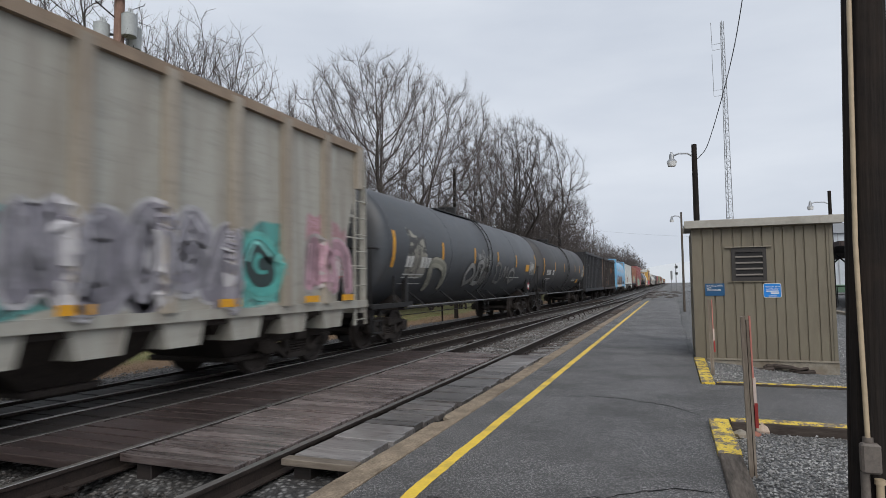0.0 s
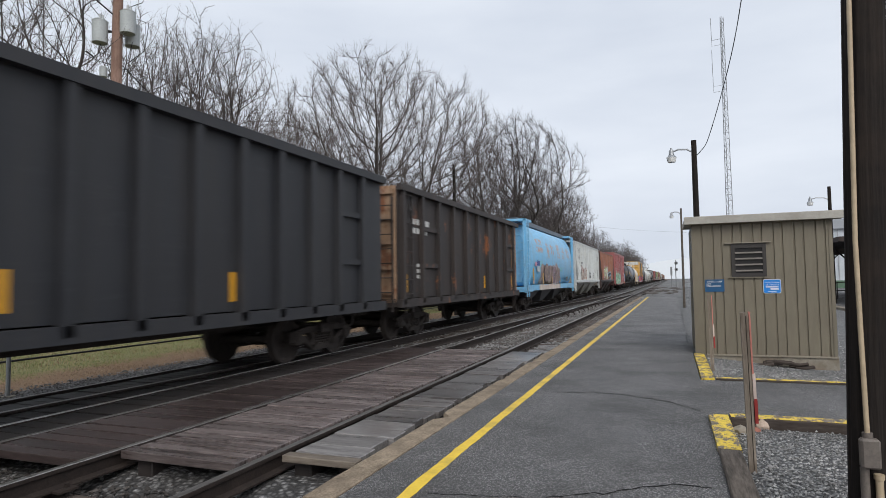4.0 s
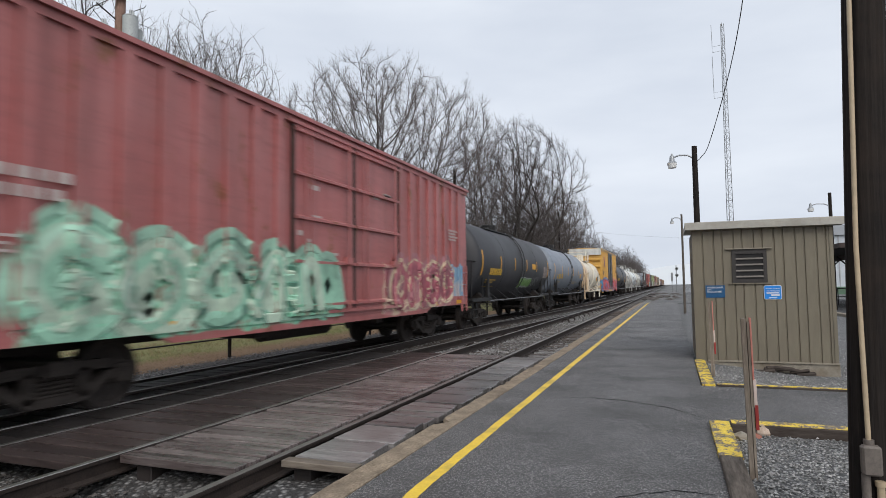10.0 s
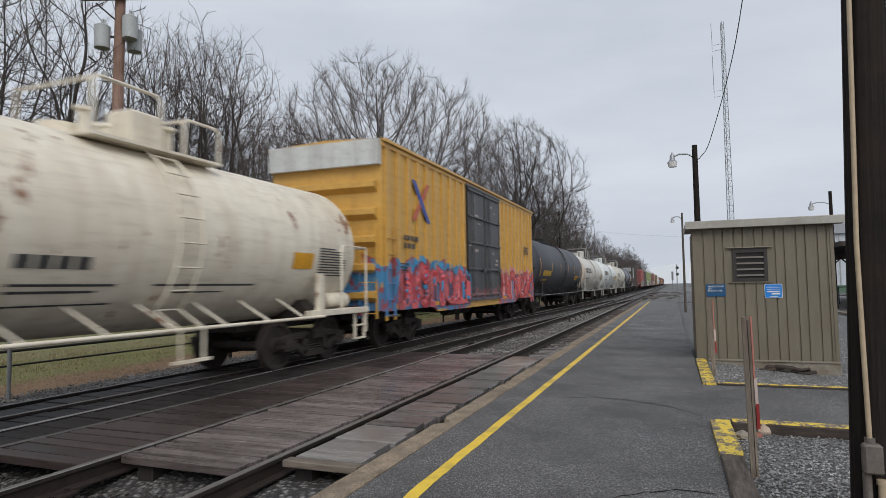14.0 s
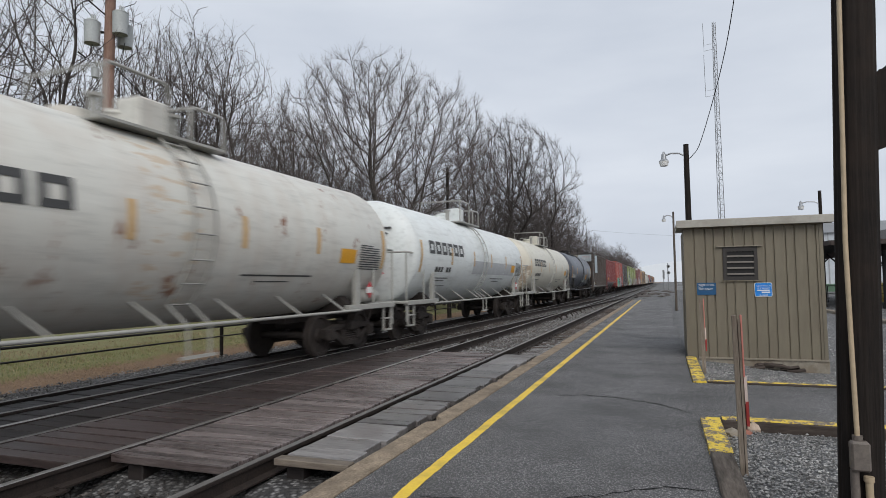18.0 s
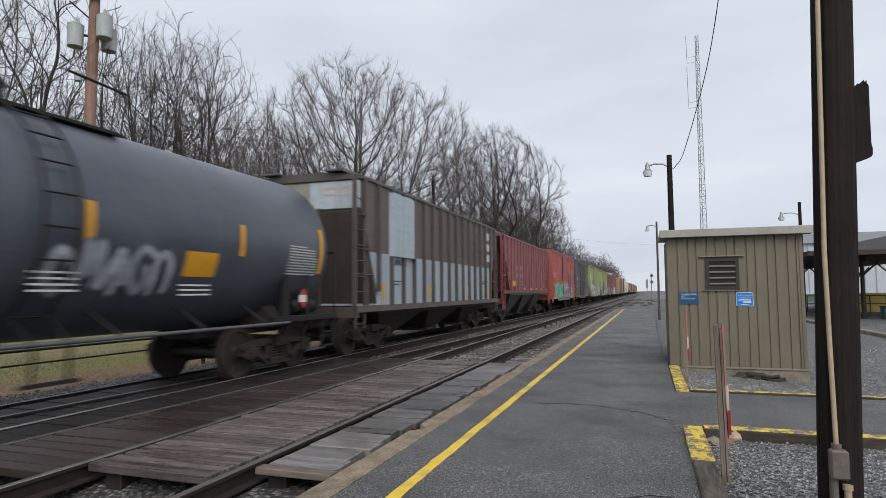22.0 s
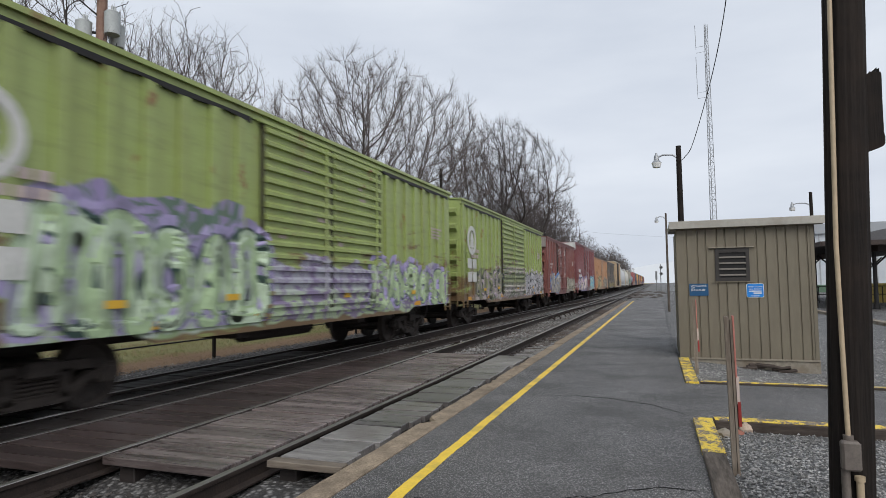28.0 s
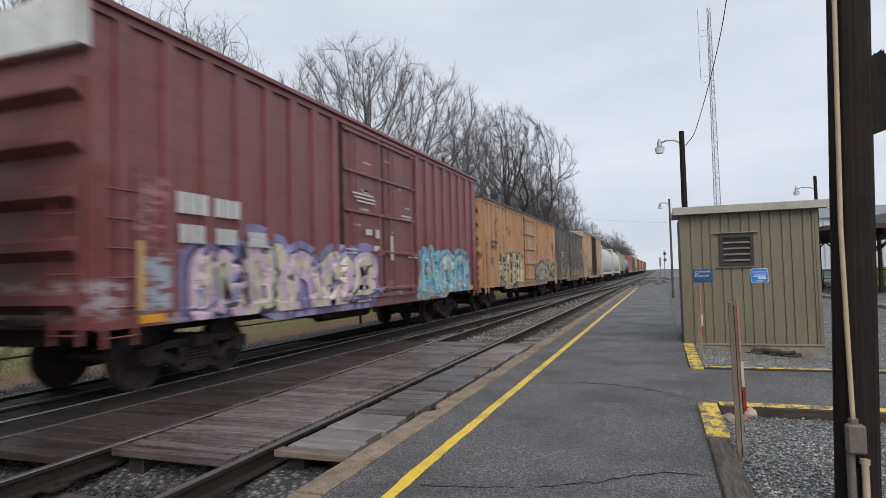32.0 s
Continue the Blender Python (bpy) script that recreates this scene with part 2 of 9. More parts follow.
def painted(name, colour, rough=0.55, dirt=(0.10, 0.075, 0.055), amount=0.35, rust=0.0, patches=(), seed=0.0, low=None, band=None, fade=0.25, low_rust=None, blend=0.004, worn=()):
    """Weathered paint on a car in car space (y along, z up). low: (colour, height) below which another paint begins; band: (colour, y0, y1) another paint between;
    patches: clouds of spray paint (y0, y1, z0, z1, fill, second, outline, cell width, seed)."""
    mat, nt, links, bsdf = nodes_of(name)
    co = nt.new("ShaderNodeTexCoord").outputs["Object"]
    sep = nt.new("ShaderNodeSeparateXYZ")
    links.new(co, sep.inputs["Vector"])
    X, Y, Z = (sep.outputs[a] for a in "XYZ")
    mp = nt.new("ShaderNodeMapping")
    mp.inputs["Location"].default_value = (seed * 3.1, seed * 7.7, seed * 1.3)
    links.new(co, mp.inputs["Vector"])
    vec = mp.outputs["Vector"]
    broad = noise_node(nt, links, vec, 0.9, 5, 0.6)
    streak = noise_node(nt, links, vec, 3.0, 4, 0.6, (1, 1, 0.12))
    fine = noise_node(nt, links, vec, 22, 4, 0.6)
    pale = tuple(min(1, c * 0.72 + 0.10) for c in colour)
    col = mix_node(nt, links, math_node(nt, links, "MULTIPLY", ramp_node(nt, links, broad, [(0.4, 0.0), (0.65, 1.0)]), fade), colour, pale)

    # long scuffs and shallow dents that catch dirt
    scuff = noise_node(nt, links, vec, 5.0, 6, 0.72, (1, 0.22, 1.5))
    col = mix_node(nt, links, math_node(nt, links, "MULTIPLY", ramp_node(nt, links, scuff, [(0.50, 0.0), (0.68, 1.0)]), 0.38), col, tuple(c * 0.5 + 0.012 for c in colour))
    col = mix_node(nt, links, math_node(nt, links, "MULTIPLY", ramp_node(nt, links, scuff, [(0.30, 1.0), (0.44, 0.0)]), 0.30), col, tuple(min(0.8, c * 1.2 + 0.02) for c in colour))

    def step(v, edge, soft=0.004):
        return math_node(nt, links, "MULTIPLY_ADD", math_node(nt, links, "SUBTRACT", v, edge), 1.0 / soft, 0.5, clamp=True)
    if low:
        col = mix_node(nt, links, step(Z, low[1]), low[0], col)
    if band:
        inside = math_node(nt, links, "MULTIPLY", step(Y, band[1], blend), math_node(nt, links, "SUBTRACT", 1.0, step(Y, band[2], blend)))
        col = mix_node(nt, links, inside, col, band[0])
    if rust:
        spot = noise_node(nt, links, vec, 1.7, 6, 0.7, (1, 1, 0.6))
        mask = ramp_node(nt, links, spot, [(0.62 - rust * 0.25, 0.0), (0.67 - rust * 0.2, 1.0)])
        col = mix_node(nt, links, mask, col, mix_node(nt, links, fine, (0.10, 0.03, 0.012), (0.30, 0.12, 0.05)))
    if low_rust:
        rub = math_node(nt, links, "ADD", noise_node(nt, links, vec, 2.2, 6, 0.7, (1, 0.35, 1.6)), math_node(nt, links, "MULTIPLY_ADD", Z, -0.16, 0.16 * low_rust))
        col = mix_node(nt, links, ramp_node(nt, links, rub, [(0.52, 0.0), (0.60, 0.9)]), col, mix_node(nt, links, fine, (0.045, 0.025, 0.018), (0.22, 0.11, 0.06)))
    for y0, y1, z0, z1, tone, share in worn:
        # streaks of bare or rubbed paint inside a soft rectangle
        edge = math_node(nt, links, "MULTIPLY", math_node(nt, links, "MULTIPLY", step(Y, y0, 0.12), math_node(nt, links, "SUBTRACT", 1.0, step(Y, y1, 0.12))), math_node(nt, links, "MULTIPLY", step(Z, z0, 0.10), math_node(nt, links, "SUBTRACT", 1.0, step(Z, z1, 0.10))))
        rubbed = ramp_node(nt, links, noise_node(nt, links, vec, 5.5, 5, 0.65, (1, 0.45, 1.5)), [(0.54 - 0.16 * share, 0.0), (0.60 - 0.10 * share, 1.0)])
        col = mix_node(nt, links, math_node(nt, links, "MULTIPLY", math_node(nt, links, "MULTIPLY", edge, rubbed), 0.85), col, tone)
    for k, (y0, y1, z0, z1, fill, second, line, width, s) in enumerate(patches):
        # bubbles: cells with dark rims inside a ragged cloud
        warp = nt.new("ShaderNodeTexNoise")
        warp.inputs["Scale"].default_value, warp.inputs["Detail"].default_value = 1.1, 2
        mv = nt.new("ShaderNodeMapping")
        mv.inputs["Location"].default_value = (s, s * 2.3, s * 1.7)
        links.new(co, mv.inputs["Vector"])
        links.new(mv.outputs["Vector"], warp.inputs["Vector"])
        flat = nt.new("ShaderNodeCombineXYZ")
        links.new(math_node(nt, links, "MULTIPLY_ADD", warp.outputs["Fac"], 0.7, Y), flat.inputs["X"])
        zc = math_node(nt, links, "MULTIPLY_ADD", Z, 1.0 / (z1 - z0), -(z0 / (z1 - z0)))
        links.new(math_node(nt, links, "ADD", math_node(nt, links, "MULTIPLY", zc, 0.9 * width), s * 3.0), flat.inputs["Y"])
        ce = nt.new("ShaderNodeTexVoronoi")
        ce.feature, ce.voronoi_dimensions = "DISTANCE_TO_EDGE", "2D"
        ce.inputs["Scale"].default_value, ce.inputs["Randomness"].default_value = 1.0 / width, 0.75
        links.new(flat.outputs["Vector"], ce.inputs["Vector"])
        rim = ramp_node(nt, links, ce.outputs["Distance"], [(0.05, 0.0), (0.075, 1.0)])
        ring = nt.new("ShaderNodeTexNoise")
        ring.inputs["Scale"].default_value, ring.inputs["Detail"].default_value, ring.inputs["Distortion"].default_value = 1.3 / width, 1, 1.6
        links.new(mv.outputs["Vector"], ring.inputs["Vector"])
        strokes = ramp_node(nt, links, ring.outputs["Fac"], [(0.455, 0.0), (0.465, 1.0), (0.53, 1.0), (0.54, 0.0)])
        body = mix_node(nt, links, ramp_node(nt, links, zc, [(0.35, 0.0), (0.6, 1.0)]), second, fill)
        body = mix_node(nt, links, strokes, body, line)
        paint = mix_node(nt, links, rim, line, body)
        edge = math_node(nt, links, "MULTIPLY_ADD", warp.outputs["Fac"], 0.9, -0.45)
        inz = math_node(nt, links, "MULTIPLY", step(math_node(nt, links, "ADD", zc, math_node(nt, links, "MULTIPLY", edge, 0.35)), 0.04, 0.03), math_node(nt, links, "SUBTRACT", 1.0, step(math_node(nt, links, "ADD", zc, edge), 0.92, 0.03)))
        yy = math_node(nt, links, "ADD", Y, edge)
        iny = math_node(nt, links, "MULTIPLY", step(yy, y0, 0.03), math_node(nt, links, "SUBTRACT", 1.0, step(yy, y1, 0.03)))
        col = mix_node(nt, links, math_node(nt, links, "MULTIPLY", inz, iny), col, paint)
    grime = math_node(nt, links, "MULTIPLY", ramp_node(nt, links, streak, [(0.42, 0.0), (0.75, 1.0)]), amount)
    col = mix_node(nt, links, grime, col, dirt)
    links.new(col, bsdf.inputs["Base Color"])
    links.new(math_node(nt, links, "MULTIPLY_ADD", broad, 0.25, rough - 0.18, clamp=True), bsdf.inputs["Roughness"])
    bump_node(nt, links, bsdf, math_node(nt, links, "ADD", broad, math_node(nt, links, "MULTIPLY", fine, 0.08)), 0.012, 0.35)
    return mat


def plain(name, colour, rough=0.6, metal=0.0, vary=0.18):
    return surface(name, tuple(c * (1 - vary) for c in colour), tuple(min(1, c * (1 + vary)) for c in colour), 3.0, rough, bump=0.001, metal=metal)


def aggregate(name, binder, dark, light, size, rough, bump, stain, stain_scale=0.45, share=0.6, islands=False):
    """Broken stone set in a binder: every chip has a tone of its own."""
    mat, nt, links, bsdf = nodes_of(name)
    co = nt.new("ShaderNodeTexCoord").outputs["Object"]
    chips = nt.new("ShaderNodeTexVoronoi")
    chips.inputs["Scale"].default_value = 1.0 / size
    links.new(co, chips.inputs["Vector"])
    tone = nt.new("ShaderNodeSeparateColor")
    links.new(chips.outputs["Color"], tone.inputs["Color"])
    pick = tone.outputs["Red"]
    if islands:
        pick = nt.new("ShaderNodeNewGeometry").outputs["Random Per Island"]
    col = ramp_node(nt, links, pick, [(0.0, dark), (0.55, tuple((a + b) / 2 for a, b in zip(dark, light))), (1.0, light)])
    if not islands:
        show = ramp_node(nt, links, chips.outputs["Distance"], [(0.30, 1.0), (0.62, 0.0)])
        col = mix_node(nt, links, math_node(nt, links, "MULTIPLY", show, share), binder, col)
    spot = noise_node(nt, links, co, stain_scale, 5, 0.62)
    col = mix_node(nt, links, math_node(nt, links, "MULTIPLY", ramp_node(nt, links, spot, [(0.42, 0.0), (0.66, 1.0)]), 0.6), col, stain)
    fine = noise_node(nt, links, co, 60, 4, 0.6)
    col = mix_node(nt, links, math_node(nt, links, "MULTIPLY", fine, 0.35), col, tuple(c * 0.5 for c in binder))
    links.new(col, bsdf.inputs["Base Color"])
    links.new(math_node(nt, links, "MULTIPLY_ADD", spot, 0.3, rough - 0.15, clamp=True), bsdf.inputs["Roughness"])
    bump_node(nt, links, bsdf, math_node(nt, links, "ADD", math_node(nt, links, "MULTIPLY", chips.outputs["Distance"], -1.0), math_node(nt, links, "MULTIPLY", fine, 0.3)), bump, 0.8)
    return mat


M_ASPHALT = aggregate("asphalt", (0.068, 0.067, 0.067), (0.033, 0.033, 0.033), (0.64, 0.615, 0.60), 0.011, 0.64, 0.024, (0.058, 0.057, 0.056), 0.9, 0.95)
M_CRACK = plain("asphalt_crack", (0.010, 0.010, 0.010), 0.9)
M_YELLOW = surface("yellow_line_paint", (0.58, 0.38, 0.03), (0.82, 0.58, 0.06), 6, 0.6, stain=(0.30, 0.22, 0.06), stain_scale=2.5, stain_amount=0.6, bump=0.003)


def worn_paint():
    """Yellow paint that has flaked off along the grain and shows grey wood."""
    mat, nt, links, bsdf = nodes_of("worn_yellow_paint")
    co = nt.new("ShaderNodeTexCoord").outputs["Object"]
    fine = noise_node(nt, links, co, 26, 5, 0.65, (1, 0.5, 1))
    flake = math_node(nt, links, "ADD", math_node(nt, links, "MULTIPLY", noise_node(nt, links, co, 7, 5, 0.7, (1.3, 0.8, 1)), 0.7), math_node(nt, links, "MULTIPLY", noise_node(nt, links, co, 40, 3, 0.6), 0.3))
    paint = ramp_node(nt, links, fine, [(0.3, (0.52, 0.35, 0.03)), (0.7, (0.84, 0.62, 0.06))])
    wood = ramp_node(nt, links, fine, [(0.3, (0.045, 0.036, 0.03)), (0.7, (0.22, 0.18, 0.15))])
    links.new(mix_node(nt, links, ramp_node(nt, links, flake, [(0.485, 0.0), (0.535, 1.0)]), paint, wood), bsdf.inputs["Base Color"])
    bsdf.inputs["Roughness"].default_value = 0.65
    bump_node(nt, links, bsdf, fine, 0.006, 0.6)
    return mat


M_WORN_YELLOW = worn_paint()
M_CURB = surface("worn_tan_curb", (0.10, 0.078, 0.056), (0.37, 0.295, 0.215), 9, 0.9, (1, 0.6, 1), stain=(0.10, 0.078, 0.06), stain_scale=1.6, bump=0.010)
M_TIMBER = surface("cracked_grey_timber", (0.010, 0.008, 0.007), (0.185, 0.155, 0.13), 8, 0.85, (1, 0.10, 1), stain=(0.05, 0.042, 0.036), stain_scale=1.5, bump=0.012)
M_PLANK = surface("weathered_plank", (0.030, 0.027, 0.026), (0.265, 0.25, 0.243), 7, 0.30, (0.12, 1.6, 1), stain=(0.07, 0.05, 0.042), stain_scale=0.9, bump=0.0025, shift=0.38)
M_PLANK_BROWN = surface("brown_plank", (0.024, 0.018, 0.017), (0.265, 0.220, 0.211), 7, 0.28, (0.12, 1.8, 1), stain=(0.045, 0.026, 0.021), stain_scale=0.8, bump=0.0025, shift=0.3)
M_ENDBOARD = surface("pale_end_board", (0.06, 0.048, 0.038), (0.22, 0.185, 0.15), 7, 0.75, (0.12, 1.6, 1), bump=0.005)
M_RAIL_USED = surface("worn_bright_rail_head", (0.16, 0.15, 0.14), (0.34, 0.32, 0.30), 6, 0.4, (1, 0.05, 1), bump=0.0, metal=0.8)
# oily wood, darkened further to hold the shade under train and boardwalk
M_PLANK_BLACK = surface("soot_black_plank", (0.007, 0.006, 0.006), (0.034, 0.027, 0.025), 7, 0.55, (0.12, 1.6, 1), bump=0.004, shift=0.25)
M_PLANK_DARK = surface("oil_dark_plank", (0.015, 0.011, 0.0105), (0.095, 0.071, 0.067), 7, 0.32, (0.12, 1.6, 1), stain=(0.03, 0.021, 0.018), stain_scale=0.9, bump=0.0025, shift=0.25)
M_TIE = surface("creosoted_tie", (0.030, 0.022, 0.018), (0.110, 0.090, 0.078), 6, 0.85, (0.15, 1, 1), bump=0.006, shift=0.25)
M_RAIL = surface("rusty_rail", (0.011, 0.0085, 0.008), (0.042, 0.031, 0.026), 9, 0.7, bump=0.002, stain=(0.03, 0.022, 0.02))
M_RAILTOP = surface("polished_rail_head", (0.36, 0.34, 0.32), (0.66, 0.63, 0.60), 6, 0.33, (1, 0.05, 1), bump=0.0, metal=0.9)
M_BALLAST = aggregate("ballast_bed", (0.04, 0.038, 0.037), (0.06, 0.057, 0.055), (0.42, 0.41, 0.40), 0.05, 0.9, 0.05, (0.055, 0.05, 0.047), 0.6, 0.9)
M_STONE = aggregate("ballast_stone", (0.08, 0.078, 0.076), (0.04, 0.038, 0.037), (0.37, 0.36, 0.35), 0.03, 0.9, 0.004, (0.06, 0.053, 0.048), 0.8, 0.8, True)
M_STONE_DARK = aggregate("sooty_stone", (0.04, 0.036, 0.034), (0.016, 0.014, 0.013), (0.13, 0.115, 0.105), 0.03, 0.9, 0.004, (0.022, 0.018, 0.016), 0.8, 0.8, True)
M_YARD = aggregate("yard_stone", (0.10, 0.10, 0.10), (0.09, 0.088, 0.085), (0.60, 0.59, 0.57), 0.03, 0.9, 0.004, (0.12, 0.115, 0.11), 0.8, 0.8, True)
M_GRAVEL = aggregate("grey_gravel", (0.065, 0.065, 0.066), (0.09, 0.09, 0.09), (0.52, 0.52, 0.51), 0.028, 0.9, 0.02, (0.10, 0.10, 0.10), 0.6, 0.9)
M_SIDING = surface("tan_metal_siding", (0.134, 0.116, 0.083), (0.182, 0.158, 0.113), 2.0, 0.5, (1, 1, 0.2), bump=0.001, stain=(0.14, 0.115, 0.085), stain_scale=1.0, stain_amount=0.4)
M_SIDING_TRIM = surface("tan_metal_trim", (0.20, 0.175, 0.135), (0.28, 0.245, 0.19), 2.0, 0.45, bump=0.001)
M_ROOF = surface("shed_roof_metal", (0.30, 0.285, 0.25), (0.40, 0.38, 0.335), 3, 0.5, bump=0.001, stain=(0.18, 0.16, 0.13), stain_scale=1.5)
M_CONC = surface("stained_concrete", (0.16, 0.14, 0.11), (0.33, 0.30, 0.25), 4, 0.9, stain=(0.13, 0.085, 0.05), stain_scale=1.5, bump=0.006)
M_DARK = plain("dark_steel", (0.016, 0.015, 0.015), 0.6, 0.3)
M_STEEL = plain("galvanised_steel", (0.34, 0.35, 0.36), 0.45, 0.7)
M_GALVDULL = plain("dull_galvanised_steel", (0.20, 0.205, 0.21), 0.6, 0.2)
M_POLE = surface("tarred_pole_wood", (0.004, 0.003, 0.003), (0.024, 0.019, 0.016), 7, 0.8, (3, 3, 0.12), stain=(0.035, 0.024, 0.018), stain_scale=1.5, bump=0.008)
M_POLE_RED = surface("pale_pole_wood", (0.16, 0.095, 0.075), (0.34, 0.225, 0.18), 6, 0.85, (2, 2, 0.15), stain=(0.12, 0.07, 0.05), stain_scale=0.8, bump=0.006)
M_POST = surface("grey_wood_post", (0.13, 0.105, 0.08), (0.34, 0.285, 0.23), 6, 0.85, (2, 2, 0.15), stain=(0.09, 0.06, 0.045), stain_scale=2.0, bump=0.004)
M_CONDUIT = plain("tan_conduit", (0.42, 0.33, 0.22), 0.5)
M_BLUE_SIGN = plain("dark_blue_sign", (0.008, 0.070, 0.17), 0.4, vary=0.08)
M_BLUE_SIGN2 = plain("bright_blue_sign", (0.010, 0.20, 0.62), 0.35, vary=0.08)
M_WHITE = plain("white_paint", (0.72, 0.72, 0.70), 0.5, vary=0.08)
M_BOX = surface("weathered_box_metal", (0.09, 0.075, 0.065), (0.17, 0.145, 0.125), 9, 0.6, bump=0.002)


def verge():
    """Leaf litter along the ballast that gives way to thin winter grass."""
    mat, nt, links, bsdf = nodes_of("winter_grass")
    co = nt.new("ShaderNodeTexCoord").outputs["Object"]
    sep = nt.new("ShaderNodeSeparateXYZ")
    links.new(co, sep.inputs["Vector"])
    broad, fine = noise_node(nt, links, co, 0.5, 5, 0.65), noise_node(nt, links, co, 22, 4, 0.7)
    grass = ramp_node(nt, links, fine, [(0.30, (0.075, 0.080, 0.030)), (0.55, (0.175, 0.170, 0.070)), (0.75, (0.33, 0.28, 0.15))])
    litter = ramp_node(nt, links, fine, [(0.30, (0.055, 0.035, 0.022)), (0.55, (0.20, 0.125, 0.07)), (0.75, (0.38, 0.27, 0.17))])
    edge = math_node(nt, links, "ADD", math_node(nt, links, "MULTIPLY_ADD", sep.outputs["X"], 0.42, 5.85), math_node(nt, links, "MULTIPLY", broad, 1.6))
    links.new(mix_node(nt, links, ramp_node(nt, links, edge, [(0.55, 0.0), (0.85, 1.0)]), grass, litter), bsdf.inputs["Base Color"])
    bsdf.inputs["Roughness"].default_value = 0.95
    bump_node(nt, links, bsdf, fine, 0.05, 0.9)
    return mat


M_GRASS = verge()
M_BARK = surface("winter_bark", (0.026, 0.022, 0.020), (0.100, 0.088, 0.080), 5, 0.95, (2, 2, 0.3), bump=0.01, shift=0.25)
M_TWIG = surface("bare_twigs", (0.044, 0.038, 0.036), (0.135, 0.118, 0.112), 3, 0.95, bump=0.0, shift=0.25)
M_TRUCK = surface("grimy_truck_iron", (0.012, 0.0105, 0.010), (0.062, 0.051, 0.045), 9, 0.8, bump=0.003)
M_WHEEL = surface("worn_wheel_steel", (0.017, 0.0145, 0.0135), (0.066, 0.054, 0.048), 8, 0.7, bump=0.002)

# ---- the ground, the tracks and the platform ----
R1, L1 = -3.413, -4.918            # rails of the near track
TRACK2 = -7.78                     # centre of the train's track
R2, L2 = TRACK2 + 0.752, TRACK2 - 0.752


def diverging(y):
    """Right rail of the crossover, where it stands at y."""
    return -6.50 + 0.045 * y


def sheet(name, xs, ys, zf, material, label="", category="ground"):
    me = bpy.data.meshes.new(name)
    nx = len(xs)
    me.from_pydata([(x, y, zf(x, y)) for y in ys for x in xs], [], [(j * nx + i, j * nx + i + 1, (j + 1) * nx + i + 1, (j + 1) * nx + i) for j in range(len(ys) - 1) for i in range(nx - 1)])
    me.polygons.foreach_set("use_smooth", [True] * len(me.polygons))
    me.materials.append(material)
    return tagged(new(name, me), label, category, kind="structure")


def ground_height(x, y):
    low = -0.32
    if x > -9.6:
        return low + 0.02 * noise.noise(Vector((x * 0.7, y * 0.7, 0)))
    fall = min(1.0, (-9.6 - x) / 2.5)
    return low - 0.17 * fall + 0.05 * noise.noise(Vector((x * 0.4, y * 0.4, 3)))


sheet("ground", [-2500, -600, -200, -90, -60, -40, -30, -24, -20, -18, -16, -15, -14, -13.5, -13, -12.5, -12, -11.5, -11, -10.6, -10.3, -10, -9.8, -9.6, -9, -2, 40, 200, 2500],
      [-300, -60, -20, -5] + [i * 1.0 for i in range(0, 60)] + [60, 70, 85, 100, 140, 200, 400, 1000, 3000], ground_height, M_GRASS,
      "brown and green winter grass beside the tracks")
sheet("ballast", [-11.6, -11.2, -10.8, -10.4, -10.0, -9.6, -9.2, -8.9, -8.5, -7.78, -7.0, -6.2, -5.5, -4.9, -4.2, -3.4, -2.8, -2.45], [-30, -10] + [i * 0.5 for i in range(0, 140)] + [70, 90, 140, 250, 500, 900],
      lambda x, y: (-0.20 if x > -8.9 else -0.20 - 0.065 * (-8.9 - x) - (0.25 if x < -11.4 else 0.0)) + 0.025 * noise.noise(Vector((x * 2.2, y * 2.2, 1))) - (0.10 if y < 4.3 and -6.6 < x < -3.0 else 0.0),
      M_BALLAST, "grey crushed stone ballast under the tracks")


def rail_geo(x_of, y0, y1, top=0.0):
    """A rail with foot, web and head along y; x_of gives its centre."""
    prof = [(-0.07, -0.17), (0.07, -0.17), (0.07, -0.155), (0.012, -0.135), (0.010, -0.045), (0.036, -0.032), (0.036, -0.004), (0.028, 0.0), (-0.028, 0.0), (-0.036, -0.004), (-0.036, -0.032), (-0.010, -0.045), (-0.012, -0.135), (-0.07, -0.155)]
    g = Geo()
    n = len(prof)
    ys = [y0, y1]
    vs = [(x_of(y) + px, y, top + pz) for y in ys for px, pz in prof]
    g.add(vs, [(i, (i + 1) % n, n + (i + 1) % n, n + i) for i in range(n)] + [tuple(range(n))[::-1], tuple(range(n, 2 * n))])
    shine = Geo().add([(x_of(y) + px, y, top + 0.004) for y in ys for px in (-0.030, 0.030)] + [(x_of(y) + px, y, top - 0.006) for y in ys for px in (-0.032, 0.032)],
                      [(0, 1, 3, 2), (4, 0, 2, 6), (1, 5, 7, 3), (0, 4, 5, 1), (2, 3, 7, 6)])
    return g, shine


def rail(name, x_of, y0, y1, label, head=None):
    g, s = rail_geo(x_of, y0, y1)
    ob = tagged(part(name, g, M_RAIL), label, "rail", "rails of the two tracks", "structure")
    part("running_surface", s, head or M_RAILTOP, ob, "polished steel running surface")
    return ob


